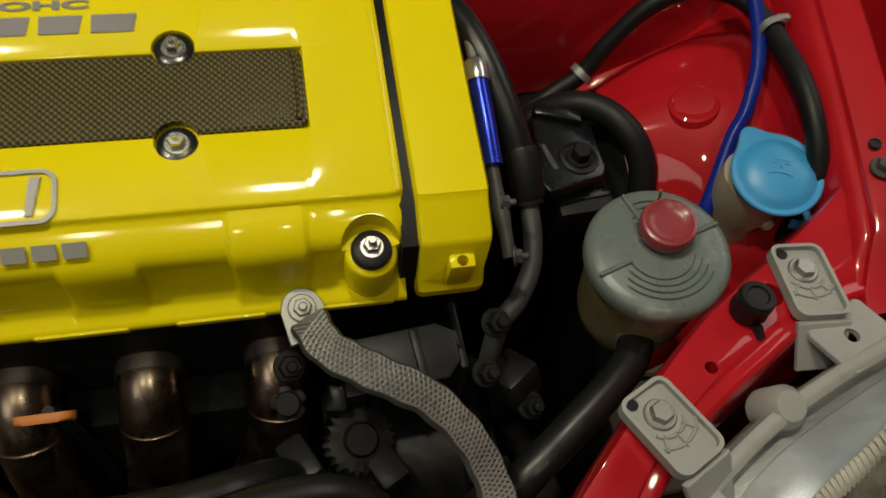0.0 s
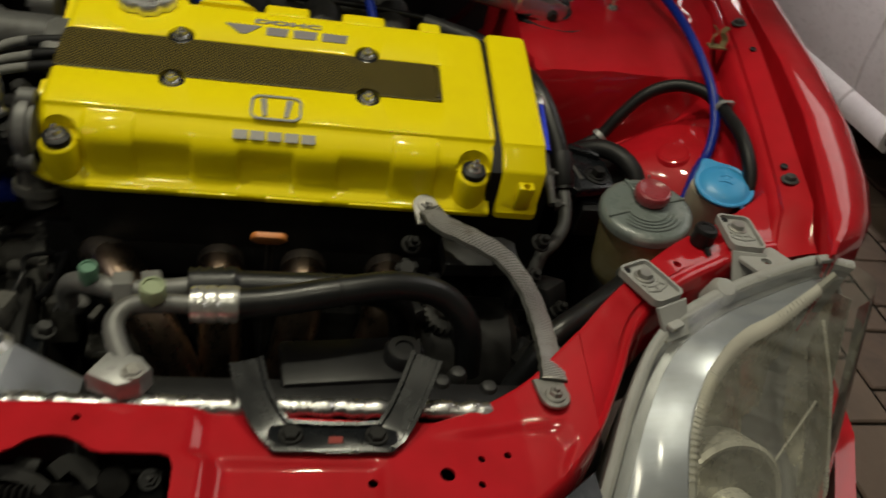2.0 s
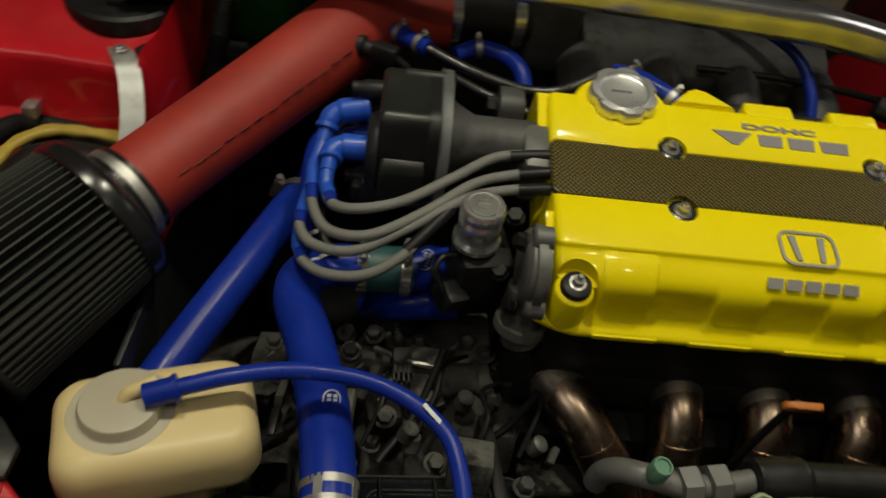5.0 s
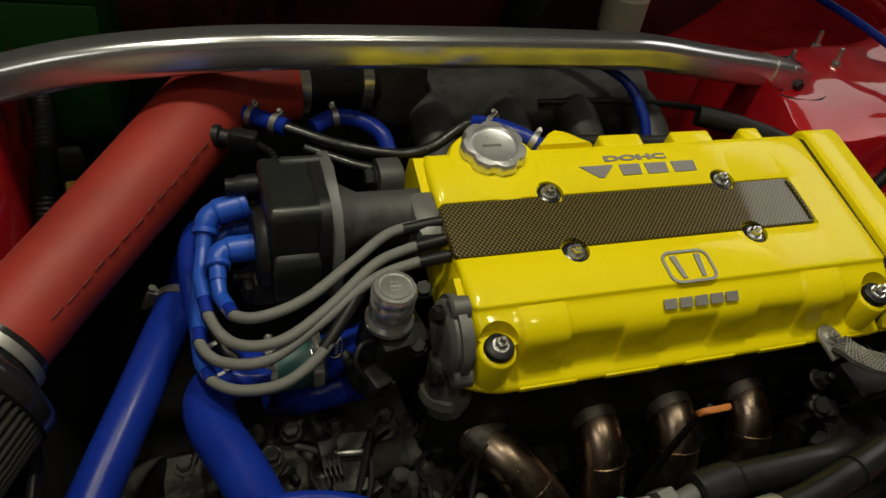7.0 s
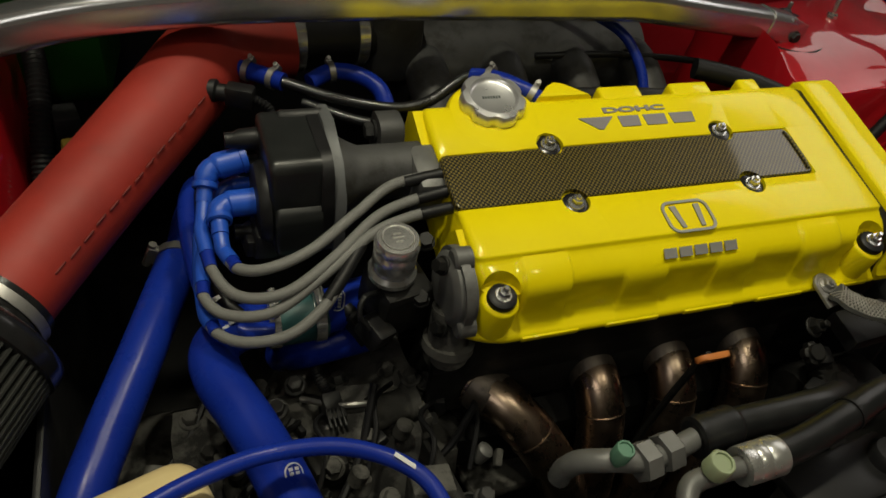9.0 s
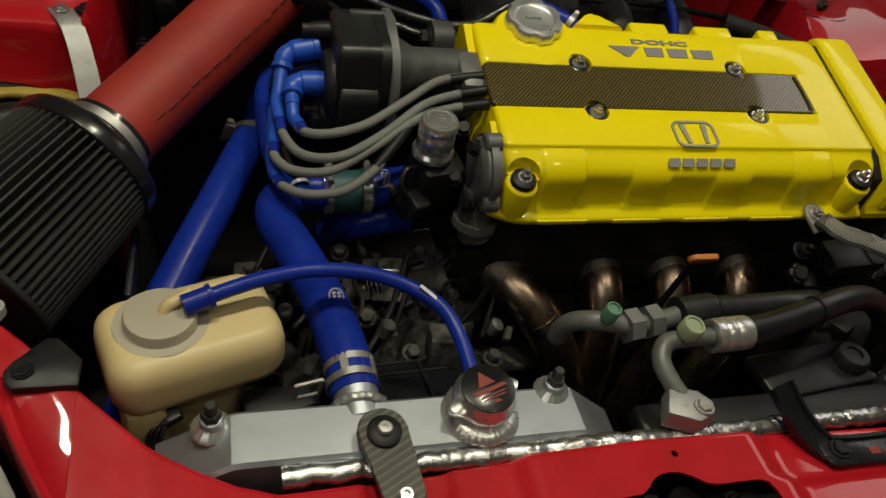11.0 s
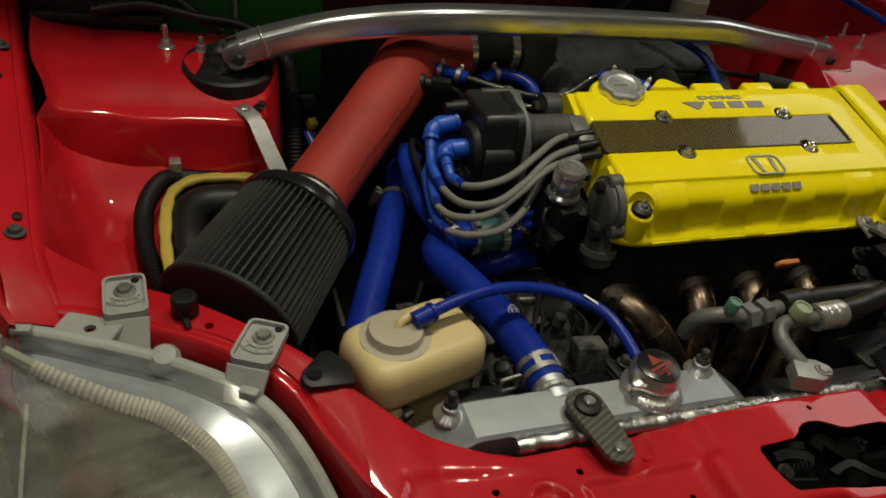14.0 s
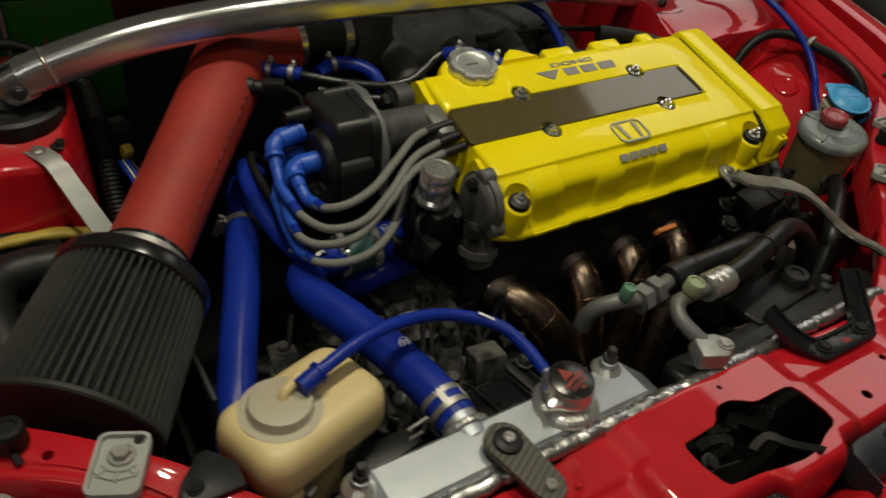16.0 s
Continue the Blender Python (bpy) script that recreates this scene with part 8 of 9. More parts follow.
hose_run("vacuum_hose", "thin blue tube draped over the red wing", [(0.52, 0.80, 0.90), (0.580, 0.70, 0.885), (0.610, 0.60, 0.868), (0.628, 0.52, 0.848), (0.640, 0.446, 0.816), (0.640, 0.402, 0.787), (0.628, 0.371, 0.762), (0.612, 0.352, 0.748), (0.595, 0.325, 0.727), (0.583, 0.306, 0.70), (0.575, 0.295, 0.66)], 0.0055, BLUE, "thin hoses")
clp = thing("wing_clip", (0.660, 0.512, 0.842), "brass-coloured spring clip on the red wing", "clip")
bm = B()
for dx in (-0.006, 0.006):
    sweep(bm, [(0.665 + dx, 0.505, 0.838), (0.665 + dx * 1.4, 0.507, 0.848), (0.665 + dx * 0.6, 0.509, 0.855), (0.665 + dx * 1.6, 0.511, 0.862)], [(-0.004, -0.0008), (0.004, -0.0008), (0.004, 0.0008), (-0.004, 0.0008)], 3)
box(bm, (0.022, 0.014, 0.003), (0.665, 0.506, 0.838), 0.001)
part("spring", bm, TAN, clp)

# hose at the cover's end and engine mount
hose_run("breather_hose", "black rubber hose dropping past the cam cover", [(0.385, 0.475, 0.795), (0.408, 0.452, 0.800), (0.424, 0.410, 0.792), (0.436, 0.375, 0.772), (0.446, 0.345, 0.745), (0.449, 0.325, 0.725)], 0.0115, HOSE_SATIN, "black hoses", (0.12,), n=18)
hose_run("metal_pipe", "grey metal pipe below the rubber hose", [(0.449, 0.325, 0.725), (0.449, 0.305, 0.715), (0.444, 0.283, 0.704), (0.430, 0.262, 0.697), (0.414, 0.247, 0.690), (0.405, 0.23, 0.66)], 0.0072, CAST, "")
bm = B()
lathe(bm, [(0.0118, -0.02), (0.0128, -0.018), (0.0128, 0.016), (0.0118, 0.018), (0.0118, -0.02)], frame_to((0.1, -0.6, -0.6), (0.4470, 0.340, 0.740)), 20)
single("hose_sleeve", bm, RUBBER, "black rubber sleeve over the hose joint", "sleeve")
tn = thing("belt_tensioner", (0.41, 0.34, 0.70), "blue anodised rod and bolts behind the cam cover", "tensioner")
bm = B()
tube(bm, [(0.4155, 0.381, 0.791), (0.4160, 0.353, 0.7805), (0.4165, 0.3255, 0.768)], 0.0072, 4, 20)
part("blue_rod", bm, BLUE_ANODISED, tn, "blue anodised rod")
bm = B()
lathe(bm, [(0, -0.008), (0.0085, -0.008), (0.0088, -0.006), (0.0088, 0.005), (0.0070, 0.008), (0.004, 0.010), (0, 0.010)], frame_to((0, 0.93, 0.36), (0.4155, 0.390, 0.7935)), 24)
part("end_fitting", bm, CHROME, tn, "bright plated end fitting")
bm = B()
tube(bm, [(0.4152, 0.398, 0.796), (0.4145, 0.418, 0.799), (0.412, 0.44, 0.798)], 0.0032, 4, 10)
part("stem", bm, STEEL, tn)
bm = B()
tube(bm, [(0.4165, 0.327, 0.767), (0.4170, 0.305, 0.758), (0.4180, 0.282, 0.749), (0.4185, 0.268, 0.742)], 0.0046, 4, 14, size=lambda u: 1 + 0.35 * math.exp(-((u - 0.45) / 0.12) ** 2))
part("link", bm, CAST, tn, "dull steel link")
for at in ((0.4180, 0.301, 0.7585), (0.4210, 0.268, 0.743)):
    bm = B()
    hexbolt(bm, frame_to((1, -0.25, 0.25), at), 0.009, 0.006, 0.007, 0.003)
    part("bolt", bm, CAST, tn)
mt = thing("engine_mount", (0.49, 0.39, 0.62), "black engine mount with arm and bolt", "engine mount")
MT = Matrix.Translation((0.498, 0.382, 0.716)) @ pose(0, 0, 0, 6, 2, 0)
bm = B()
prism(bm, [(-0.030, -0.034), (-0.024, -0.040), (0.022, -0.028), (0.027, -0.020), (0.026, 0.020), (0.018, 0.030), (-0.014, 0.040), (-0.022, 0.036)], 0.011, MT @ Matrix.Translation((0, 0, -0.009)), 0.003, 3)
part("arm", bm, SATIN_BLACK, mt, "black pressed top plate")
bm = B()
box(bm, (0.040, 0.012, 0.010), MT @ Matrix.Translation((-0.002, 0.032, 0.004)) @ pose(0, 0, 0, 0, 0, -17), 0.003)
part("ridge", bm, SATIN_BLACK, mt)
# paler metal strip paints the steel glint beside the slot
bm = B()
box(bm, (0.005, 0.026, 0.0022), MT @ Matrix.Translation((-0.018, -0.008, 0.0028)) @ pose(0, 0, 0, 0, 0, 14), 0.001, 1)
part("slot_glint", bm, CAST, mt, "metal strip by the slot, its glint in the pale colour")
bm = B()
lathe(bm, [(0.016, 0.001), (0.0155, 0.0035), (0.013, 0.0042), (0.0125, 0.003), (0.0, 0.003)], MT @ Matrix.Translation((0.006, -0.010, 0)), 30)
part("washer", bm, BLACK, mt)
bm = B()
hexbolt(bm, MT @ Matrix.Translation((0.006, -0.010, 0.003)), 0.014, 0.010, 0.0105)
part("bolt", bm, GRIME, mt)
bm = B()
prism(bm, [(-0.012, -0.010), (0.030, -0.006), (0.036, 0.004), (0.034, 0.026), (-0.010, 0.022)], 0.040, MT @ Matrix.Translation((0.000, -0.038, -0.060)), 0.003)
part("block", bm, BLACK, mt)
bm = B()
box(bm, (0.044, 0.010, 0.008), MT @ Matrix.Translation((0.012, -0.030, -0.022)) @ pose(0, 0, 0, 0, 0, 8), 0.002)
part("lip", bm, SATIN_BLACK, mt)
bm = B()
box(bm, (0.058, 0.060, 0.030), MT @ Matrix.Translation((-0.006, 0.004, -0.036)), 0.006)
part("bracket", bm, GRIME, mt)
bm = B()
tube(bm, [(0.470, 0.428, 0.690), (0.490, 0.432, 0.708), (0.512, 0.424, 0.724), (0.532, 0.410, 0.729), (0.549, 0.388, 0.724), (0.559, 0.370, 0.707), (0.560, 0.354, 0.68), (0.556, 0.345, 0.64)], 0.0112, 6, 20)
part("rubber_loop", bm, RUBBER, mt)

# earth strap
es = thing("earth_strap", (0.33, 0.17, 0.69), "flat tinned braided earth strap from engine to panel", "earth strap")
SP = [(0.2860, 0.236, 0.7470), (0.2960, 0.215, 0.7465), (0.3200, 0.195, 0.7480), (0.350, 0.178, 0.7400), (0.372, 0.155, 0.7230), (0.382, 0.128, 0.7090), (0.382, 0.098, 0.7080), (0.378, 0.072, 0.7150), (0.375, 0.050, 0.7170)]
bm = B()
path = spline([Vector(p) for p in SP], 8)
rings = []
for k, p in enumerate(path):
    d = (path[min(k + 1, len(path) - 1)] - path[max(k - 1, 0)]).normalized()
    u = k / (len(path) - 1)
    up = Vector((0.25 * math.sin(math.pi * u), -0.45 * (1 - u), 1)).normalized()
    side = d.cross(up).normalized()
    nrm = side.cross(d)
    w = 0.0118 * (1 + 0.05 * math.sin(k * 1.3))
    rings.append([p + side * (x * w) + nrm * h for x, h in ((-1, 0), (-0.85, 0.0026), (0, 0.0034), (0.85, 0.0026), (1, 0), (0.85, -0.0026), (0, -0.0034), (-0.85, -0.0026))])
loft(bm, rings, close=True)
part("braid_core", bm, BRAID, es, "tinned wire braid")
# plaited strands lying over the core
bm = B()
run = [0.0]
for a, b in zip(path, path[1:]):
    run.append(run[-1] + (b - a).length)


def on_strap(l, x):
    k = 0
    while k < len(run) - 2 and run[k + 1] < l:
        k += 1
    f = min(1.0, max(0.0, (l - run[k]) / (run[k + 1] - run[k])))
    c = [a.lerp(b, f) for a, b in zip(rings[k], rings[k + 1])]
    top = c[1].lerp(c[3], (x + 1) / 2)
    mid = c[2] - (c[1] + c[3]) / 2
    return top + mid * (1 - x * x) + mid.normalized() * 0.0003


pitch = 0.0030
for i in range(int(run[-1] / pitch)):
    for sgn in (-1, 1):
        l0 = i * pitch + (pitch / 2 if sgn > 0 else 0)
        pts = [on_strap(min(run[-1], l0 + 0.010 * q), sgn * (-1 + 2 * q)) for q in (0.02, 0.25, 0.5, 0.75, 0.98)]
        tube(bm, pts, 0.00075, 1, 5)
tagged(part("strand", bm, STEEL, es, "bright tinned strands"), kind="stuff")
for at, turn, tilt in (((0.283, 0.245, 0.7445), 12, 24), ((0.372, 0.034, 0.7150), 187, 4)):
    m = Matrix.Translation(at) @ pose(0, 0, 0, 0, 0, turn) @ pose(0, 0, 0, tilt, 0, 0)
    bm = B()
    o = [(0.0125 * math.cos(a), 0.0125 * math.sin(a)) for a in [radians(k * 18) for k in range(11)]] + [(-0.0125, -0.020), (0.0125, -0.020)]
    prism(bm, o, 0.003, m, 0.0006, 1)
    lg = part("lug", bm, STEEL, es, "flat zinc lug")
    bm = B()
    hexbolt(bm, m @ Matrix.Translation((0, 0, 0.003)), 0.010, 0.0055, 0.0085, 0.002)
    part("bolt", bm, STEEL, lg)

# ---------------------------------------------------------------- air-conditioning lines
ac = thing("refrigerant_lines", (0.05, 0.1, 0.68), "grey aluminium air-conditioning lines with service ports and black hoses", "air-conditioning lines")
bm = B()
tube(bm, [(-0.022, 0.152, 0.685), (-0.021, 0.150, 0.700), (-0.014, 0.145, 0.714), (0.003, 0.135, 0.7240), (0.030, 0.130, 0.7225), (0.060, 0.134, 0.7215), (0.085, 0.140, 0.7215)], 0.0088, 6, 16)
part("suction_pipe", bm, MID_CAST, ac)
bm = B()
tube(bm, [(0.045, 0.055, 0.718), (0.037, 0.068, 0.7255), (0.033, 0.083, 0.733), (0.042, 0.096, 0.7375), (0.062, 0.099, 0.7385), (0.092, 0.100, 0.738)], 0.0078, 6, 16)
part("pressure_pipe", bm, MID_CAST, ac)
for (x, y, z), mat, r in (((0.004, 0.1315, 0.7300), GREEN_CAP, 0.0072), ((0.0585, 0.0985, 0.7430), PALE_GREEN, 0.0096)):
    bm = B()
    m = Matrix.Translation((x, y, z)) @ pose(0, 0, 0, 8, 4, 0)
    lathe(bm, [(0, -0.006), (r * 0.75, -0.006), (r * 0.75, 0.003), (r, 0.004), (r, 0.016), (r * 0.9, 0.0172), (r * 0.72, 0.0172), (r * 0.68, 0.0155), (0, 0.0155)], m, 28, wobble=lambda a, q, h: 1 + 0.02 * math.cos(20 * a))
    part("service_cap", bm, mat, ac, "green plastic service cap")
for x in (0.030, 0.051):
    bm = B()
    lathe(bm, [(0, -0.0075), (0.0155, -0.0075), (0.0155, 0.0055), (0.0135, 0.0075), (0, 0.0075)], frame_to((1, 0.15, 0.03), (x, 0.1300 + (x - 0.03) * 0.15, 0.7220)), 6)
    part("hex_nut", bm, MID_CAST, ac)
bm = B()
lathe(bm, [(0.0100, -0.018), (0.0145, -0.018), (0.0150, -0.010), (0.0142, -0.008), (0.0150, -0.006), (0.0150, 0.0), (0.0142, 0.002), (0.0150, 0.004), (0.0150, 0.016), (0.0140, 0.018), (0.0100, 0.018), (0.0100, -0.018)], frame_to((1, 0.05, 0), (0.104, 0.1010, 0.738)), 28)
part("crimp_sleeve", bm, WELD, ac, "crimped bright aluminium sleeve")
bm = B()
tube(bm, [(0.110, 0.101, 0.738), (0.150, 0.106, 0.740), (0.200, 0.117, 0.7435), (0.250, 0.130, 0.742), (0.290, 0.135, 0.728), (0.316, 0.128, 0.700), (0.325, 0.12, 0.65)], 0.0122, 8, 22)
part("pressure_hose", bm, HOSE_SATIN, ac, "black rubber hose")
bm = B()
tube(bm, [(0.078, 0.139, 0.7215), (0.115, 0.142, 0.722), (0.160, 0.141, 0.724), (0.205, 0.142, 0.724), (0.240, 0.152, 0.712), (0.262, 0.166, 0.68), (0.27, 0.17, 0.63)], 0.0132, 8, 22)
part("suction_hose", bm, HOSE_SATIN, ac, "thick black foam-sleeved hose")
bm = B()
lathe(bm, [(0.0128, -0.020)] + [(0.0152 if k % 2 else 0.0166, -0.019 + 0.0042 * k) for k in range(10)] + [(0.0128, 0.022), (0.0128, -0.020)], frame_to((1, 0.08, 0.02), (0.098, 0.1408, 0.7218)), 26)
part("ribbed_collar", bm, HOSE_SATIN, ac, "ribbed black rubber collar")
bm = B()
clamp_band(bm, (0.200, 0.117, 0.7435), (1, 0.22, 0.05), 0.0123, 0.002, False)
part("cable_tie", bm, BLACK, ac)
bm = B()
prism(bm, [(-0.018, -0.014), (0.008, -0.017), (0.020, -0.008), (0.022, 0.006), (0.010, 0.014), (-0.014, 0.014)], 0.018, Matrix.Translation((0.043, 0.046, 0.708)) @ pose(0, 0, 0, 0, 0, -18), 0.003)
fl = part("flange_block", bm, CAST_PALE, ac, "pale aluminium flange block")
bm = B()
hexbolt(bm, Matrix.Translation((0.054, 0.040, 0.7255)), 0.011, 0.004, 0.0085)
part("bolt", bm, STEEL, fl)

# ---------------------------------------------------------------- gearbox and clutter low in the bay
gb = thing("gearbox", (-0.2, 0.32, 0.3), "grimy cast gearbox casing with brackets and bolts", "gearbox")
bm = B()
lathe(bm, [(0, 0), (0.10, 0), (0.125, 0.02), (0.13, 0.06), (0.15, 0.10), (0.155, 0.13), (0, 0.13)], frame_to((1, 0, 0), (-0.21, 0.33, 0.46)), 40, wobble=lambda a, r, h: 1 + (0.03 if int(a * 6) % 2 else 0))
part("bell_housing", bm, DUSTY, gb)
bm = B()
tube(bm, [(-0.40, 0.33, 0.47), (-0.30, 0.33, 0.47), (-0.2, 0.33, 0.47)], 0.095, 4, 24, squash=0.9)
part("casing", bm, DUSTY, gb)
random.seed(11)
for i in range(16):
    bm = B()
    x, y = random.uniform(-0.30, -0.03), random.uniform(0.17, 0.31)
    z = 0.545 + random.uniform(0, 0.06) + 0.12 * (y - 0.17)
    box(bm, (random.uniform(0.015, 0.05), random.uniform(0.012, 0.04), random.uniform(0.01, 0.03)), Matrix.Translation((x, y, z)) @ pose(0, 0, 0, random.uniform(-20, 20), random.uniform(-20, 20), random.uniform(-40, 40)), 0.004)
    part("casting_lug", bm, random.choice((DUSTY, GRIME, DUSTY, CAST)), gb)
for i in range(18):
    bm = B()
    hexbolt(bm, Matrix.Translation((random.uniform(-0.30, -0.05), random.uniform(0.18, 0.36), 0.585 + random.uniform(0, 0.05))) @ pose(0, 0, 0, random.uniform(-25, 25), random.uniform(-25, 25), 0), 0.013, 0.010, 0.010)
    part("bolt", bm, DUSTY if i % 3 else CAST, gb)
# ribs, small lugs and harness ends scattered over the casing
random.seed(23)
for i in range(14):
    bm = B()
    x, y = random.uniform(-0.27, -0.02), random.uniform(0.185, 0.30)
    z = 0.585 + random.uniform(0, 0.030) + 0.15 * (y - 0.17)
    box(bm, (random.uniform(0.006, 0.020), random.uniform(0.006, 0.030), random.uniform(0.008, 0.022)), Matrix.Translation((x, y, z)) @ pose(0, 0, 0, random.uniform(-15, 15), random.uniform(-15, 15), random.uniform(-40, 40)), 0.002)
    part("casting_rib", bm, random.choice((DUSTY, MID_CAST, CAST, BLACK)), gb)
for i in range(10):
    bm = B()
    lathe(bm, [(0, -0.01), (0.008, -0.01), (0.008, 0.003), (0.0062, 0.005), (0.003, 0.0055), (0, 0.0055)], Matrix.Translation((random.uniform(-0.26, -0.03), random.uniform(0.19, 0.29), 0.605 + random.uniform(0, 0.02))) @ pose(0, 0, 0, random.uniform(-30, 30), random.uniform(-30, 30), 0), 14)
    part("boss", bm, DUSTY if i % 2 else MID_CAST, gb)
for i in range(5):
    x, y = -0.24 + 0.045 * i, 0.205 + 0.012 * (i % 3)
    pts = [(x, y, 0.612), (x + 0.015, y + 0.03, 0.634 + 0.004 * (i % 2)), (x + 0.022 - 0.01 * (i % 2), y + 0.06, 0.638), (x + 0.045, y + 0.085, 0.625)]
    hose_run("wire_pipe", "thin black wire clipped across the gearbox", pts, 0.0024, BLACK, "gearbox wires", n=8)
fan = thing("cooling_fan", (-0.19, 0.14, 0.4), "black plastic fan shroud behind the radiator", "fan shroud")
bm = B()
box(bm, (0.30, 0.02, 0.26), (-0.18, 0.105, 0.52), 0.006)
part("shroud", bm, BLACK, fan)
mtr = Matrix.Translation((-0.130, 0.150, 0.612)) @ pose(0, 0, 0, -6, 4, 6)
bm = B()
prism(bm, rounded(0.150, 0.080, 0.012, 5), 0.020, mtr @ Matrix.Translation((0, 0, -0.012)), 0.003)
tray = part("tray", bm, SATIN_BLACK, fan, "black moulded tray")
for w, h, z in ((0.146, 0.076, 0.0085), (0.112, 0.050, 0.0085)):
    bm = B()
    o = rounded(w, h, 0.011, 5)
    tube(bm, [mtr @ Vector((x, y, z)) for x, y in o + o[:1]], 0.0018, 1, 6)
    part("ledge", bm, CAP_BLACK, tray)
for x in (-0.045, 0.0, 0.045):
    bm = B()
    box(bm, (0.003, 0.070, 0.006), mtr @ Matrix.Translation((x, 0, 0.0095)), 0.001, 1)
    part("stiffener", bm, CAP_BLACK, tray)
bm = B()
box(bm, (0.06, 0.03, 0.03), Matrix.Translation((-0.265, 0.118, 0.655)), 0.004)
part("motor_mount", bm, BLACK, fan)
bx = thing("relay_bracket", (-0.11, 0.2, 0.6), "dark grey steel bracket above the gearbox", "bracket")
bm = B()
box(bm, (0.036, 0.030, 0.034), Matrix.Translation((-0.105, 0.195, 0.628)) @ pose(0, 0, 0, -10, 0, -6), 0.003)
part("block", bm, DUSTY, bx)
bm = B()
box(bm, (0.012, 0.12, 0.05), Matrix.Translation((-0.082, 0.19, 0.60)) @ pose(0, 0, 0, 0, 0, 8), 0.003)
part("plate", bm, GRIME, bx)
# small grey connector with its wires beside the radiator's end
fc = thing("fan_connector", (-0.352, 0.112, 0.66), "pale grey wiring connector beside the radiator end", "connector")
bm = B()
box(bm, (0.018, 0.013, 0.012), Matrix.Translation((-0.350, 0.112, 0.668)) @ pose(0, 0, 0, 15, -10, 25), 0.002)
part("shell", bm, CAST, fc)
bm = B()
box(bm, (0.010, 0.004, 0.005), Matrix.Translation((-0.346, 0.106, 0.675)) @ pose(0, 0, 0, 15, -10, 25), 0.001)
part("clip", bm, CAST_PALE, fc, "pale locking clip")
for k in range(3):
    bm = B()
    tube(bm, [(-0.356 + 0.003 * k, 0.108, 0.668), (-0.364 + 0.004 * k, 0.098, 0.662), (-0.366 + 0.004 * k, 0.085, 0.640), (-0.360, 0.075, 0.60)], 0.0021, 5, 8)
    part("wire", bm, BLACK, fc)
# slave cylinder lying across the casing, with its flange and bleed screw
sc = thing("slave_cylinder", (-0.11, 0.297, 0.6), "dusty cast clutch cylinder bolted across the gearbox", "clutch cylinder")
bm = B()
lathe(bm, [(0, 0), (0.0150, 0), (0.0165, 0.003), (0.0165, 0.020), (0.0150, 0.022), (0.0150, 0.040), (0.0185, 0.043), (0.0185, 0.052), (0.012, 0.054), (0, 0.054)], frame_to((1, 0.12, 0.06), (-0.137, 0.291, 0.612)), 28)
part("barrel", bm, DUSTY, sc)
bm = B()
prism(bm, [(-0.030, -0.011), (0.030, -0.011), (0.034, 0.0), (0.030, 0.011), (-0.030, 0.011), (-0.034, 0.0)], 0.008, frame_to((1, 0.12, 0.06), (-0.090, 0.297, 0.615)), 0.002)
part("flange", bm, DUSTY, sc)
for dy in (-0.026, 0.026):
    bm = B()
    hexbolt(bm, frame_to((1, 0.12, 0.06), (-0.081, 0.298 + dy, 0.616)), 0.011, 0.008, 0.008)
    part("bolt", bm, CAST, sc)
bm = B()
tube(bm, [(-0.128, 0.290, 0.626), (-0.129, 0.288, 0.636), (-0.140, 0.284, 0.642), (-0.165, 0.290, 0.640), (-0.19, 0.31, 0.63)], 0.0028, 5, 8)
part("fluid_line", bm, STEEL, sc)
# notched harness bracket with its plug
hb_ = thing("harness_bracket", (-0.142, 0.288, 0.6), "grey-brown notched steel bracket above the gearbox", "bracket")
bm = B()
prism(bm, [(-0.018, -0.026), (0.014, -0.028), (0.018, -0.018), (0.008, -0.017), (0.008, -0.009), (0.018, -0.008), (0.018, 0.004), (0.008, 0.005), (0.008, 0.013), (0.018, 0.014), (0.016, 0.026), (-0.016, 0.028)], 0.0028, Matrix.Translation((-0.146, 0.284, 0.630)) @ pose(0, 0, 0, 10, -6, -8), 0.0006, 1)
part("plate", bm, DUSTY, hb_)
bm = B()
box(bm, (0.018, 0.004, 0.030), Matrix.Translation((-0.150, 0.311, 0.618)) @ pose(0, 0, 0, 0, 0, -8), 0.001)
part("foot", bm, DUSTY, hb_)
plug = thing("harness_plug", (-0.166, 0.296, 0.61), "black ribbed wiring plug on the gearbox", "connector")
bm = B()
box(bm, (0.017, 0.026, 0.020), Matrix.Translation((-0.166, 0.290, 0.634)) @ pose(0, 0, 0, 14, 4, 6), 0.002)
part("shell", bm, DARK_CAST, plug)
for k in range(4):
    bm = B()
    box(bm, (0.0022, 0.018, 0.004), Matrix.Translation((-0.1725 + k * 0.0043, 0.276, 0.640)) @ pose(0, 0, 0, 14, 4, 6), 0.0005, 1)
    part("rib", bm, DARK_CAST, plug)
bm = B()
corrugated(bm, [(-0.166, 0.304, 0.636), (-0.172, 0.325, 0.640), (-0.168, 0.35, 0.63), (-0.16, 0.38, 0.60)], 0.0055, 0.0028, 0.0009)
part("conduit", bm, RUBBER, plug)
# domed cover and the box-shaped mount on the bell housing
dome = thing("gearbox_cover", (-0.192, 0.305, 0.58), "pale dusty domed cover on the gearbox", "cover")
bm = B()
lathe(bm, [(0.036, -0.010), (0.036, 0.0), (0.032, 0.004), (0.026, 0.010), (0.018, 0.0145), (0.008, 0.017), (0, 0.0175)], Matrix.Translation((-0.196, 0.302, 0.604)) @ pose(0, 0, 0, 14, 0, 0) @ Matrix.Diagonal((1.15, 0.85, 1, 1)), 36)
part("shell", bm, DUSTY, dome)
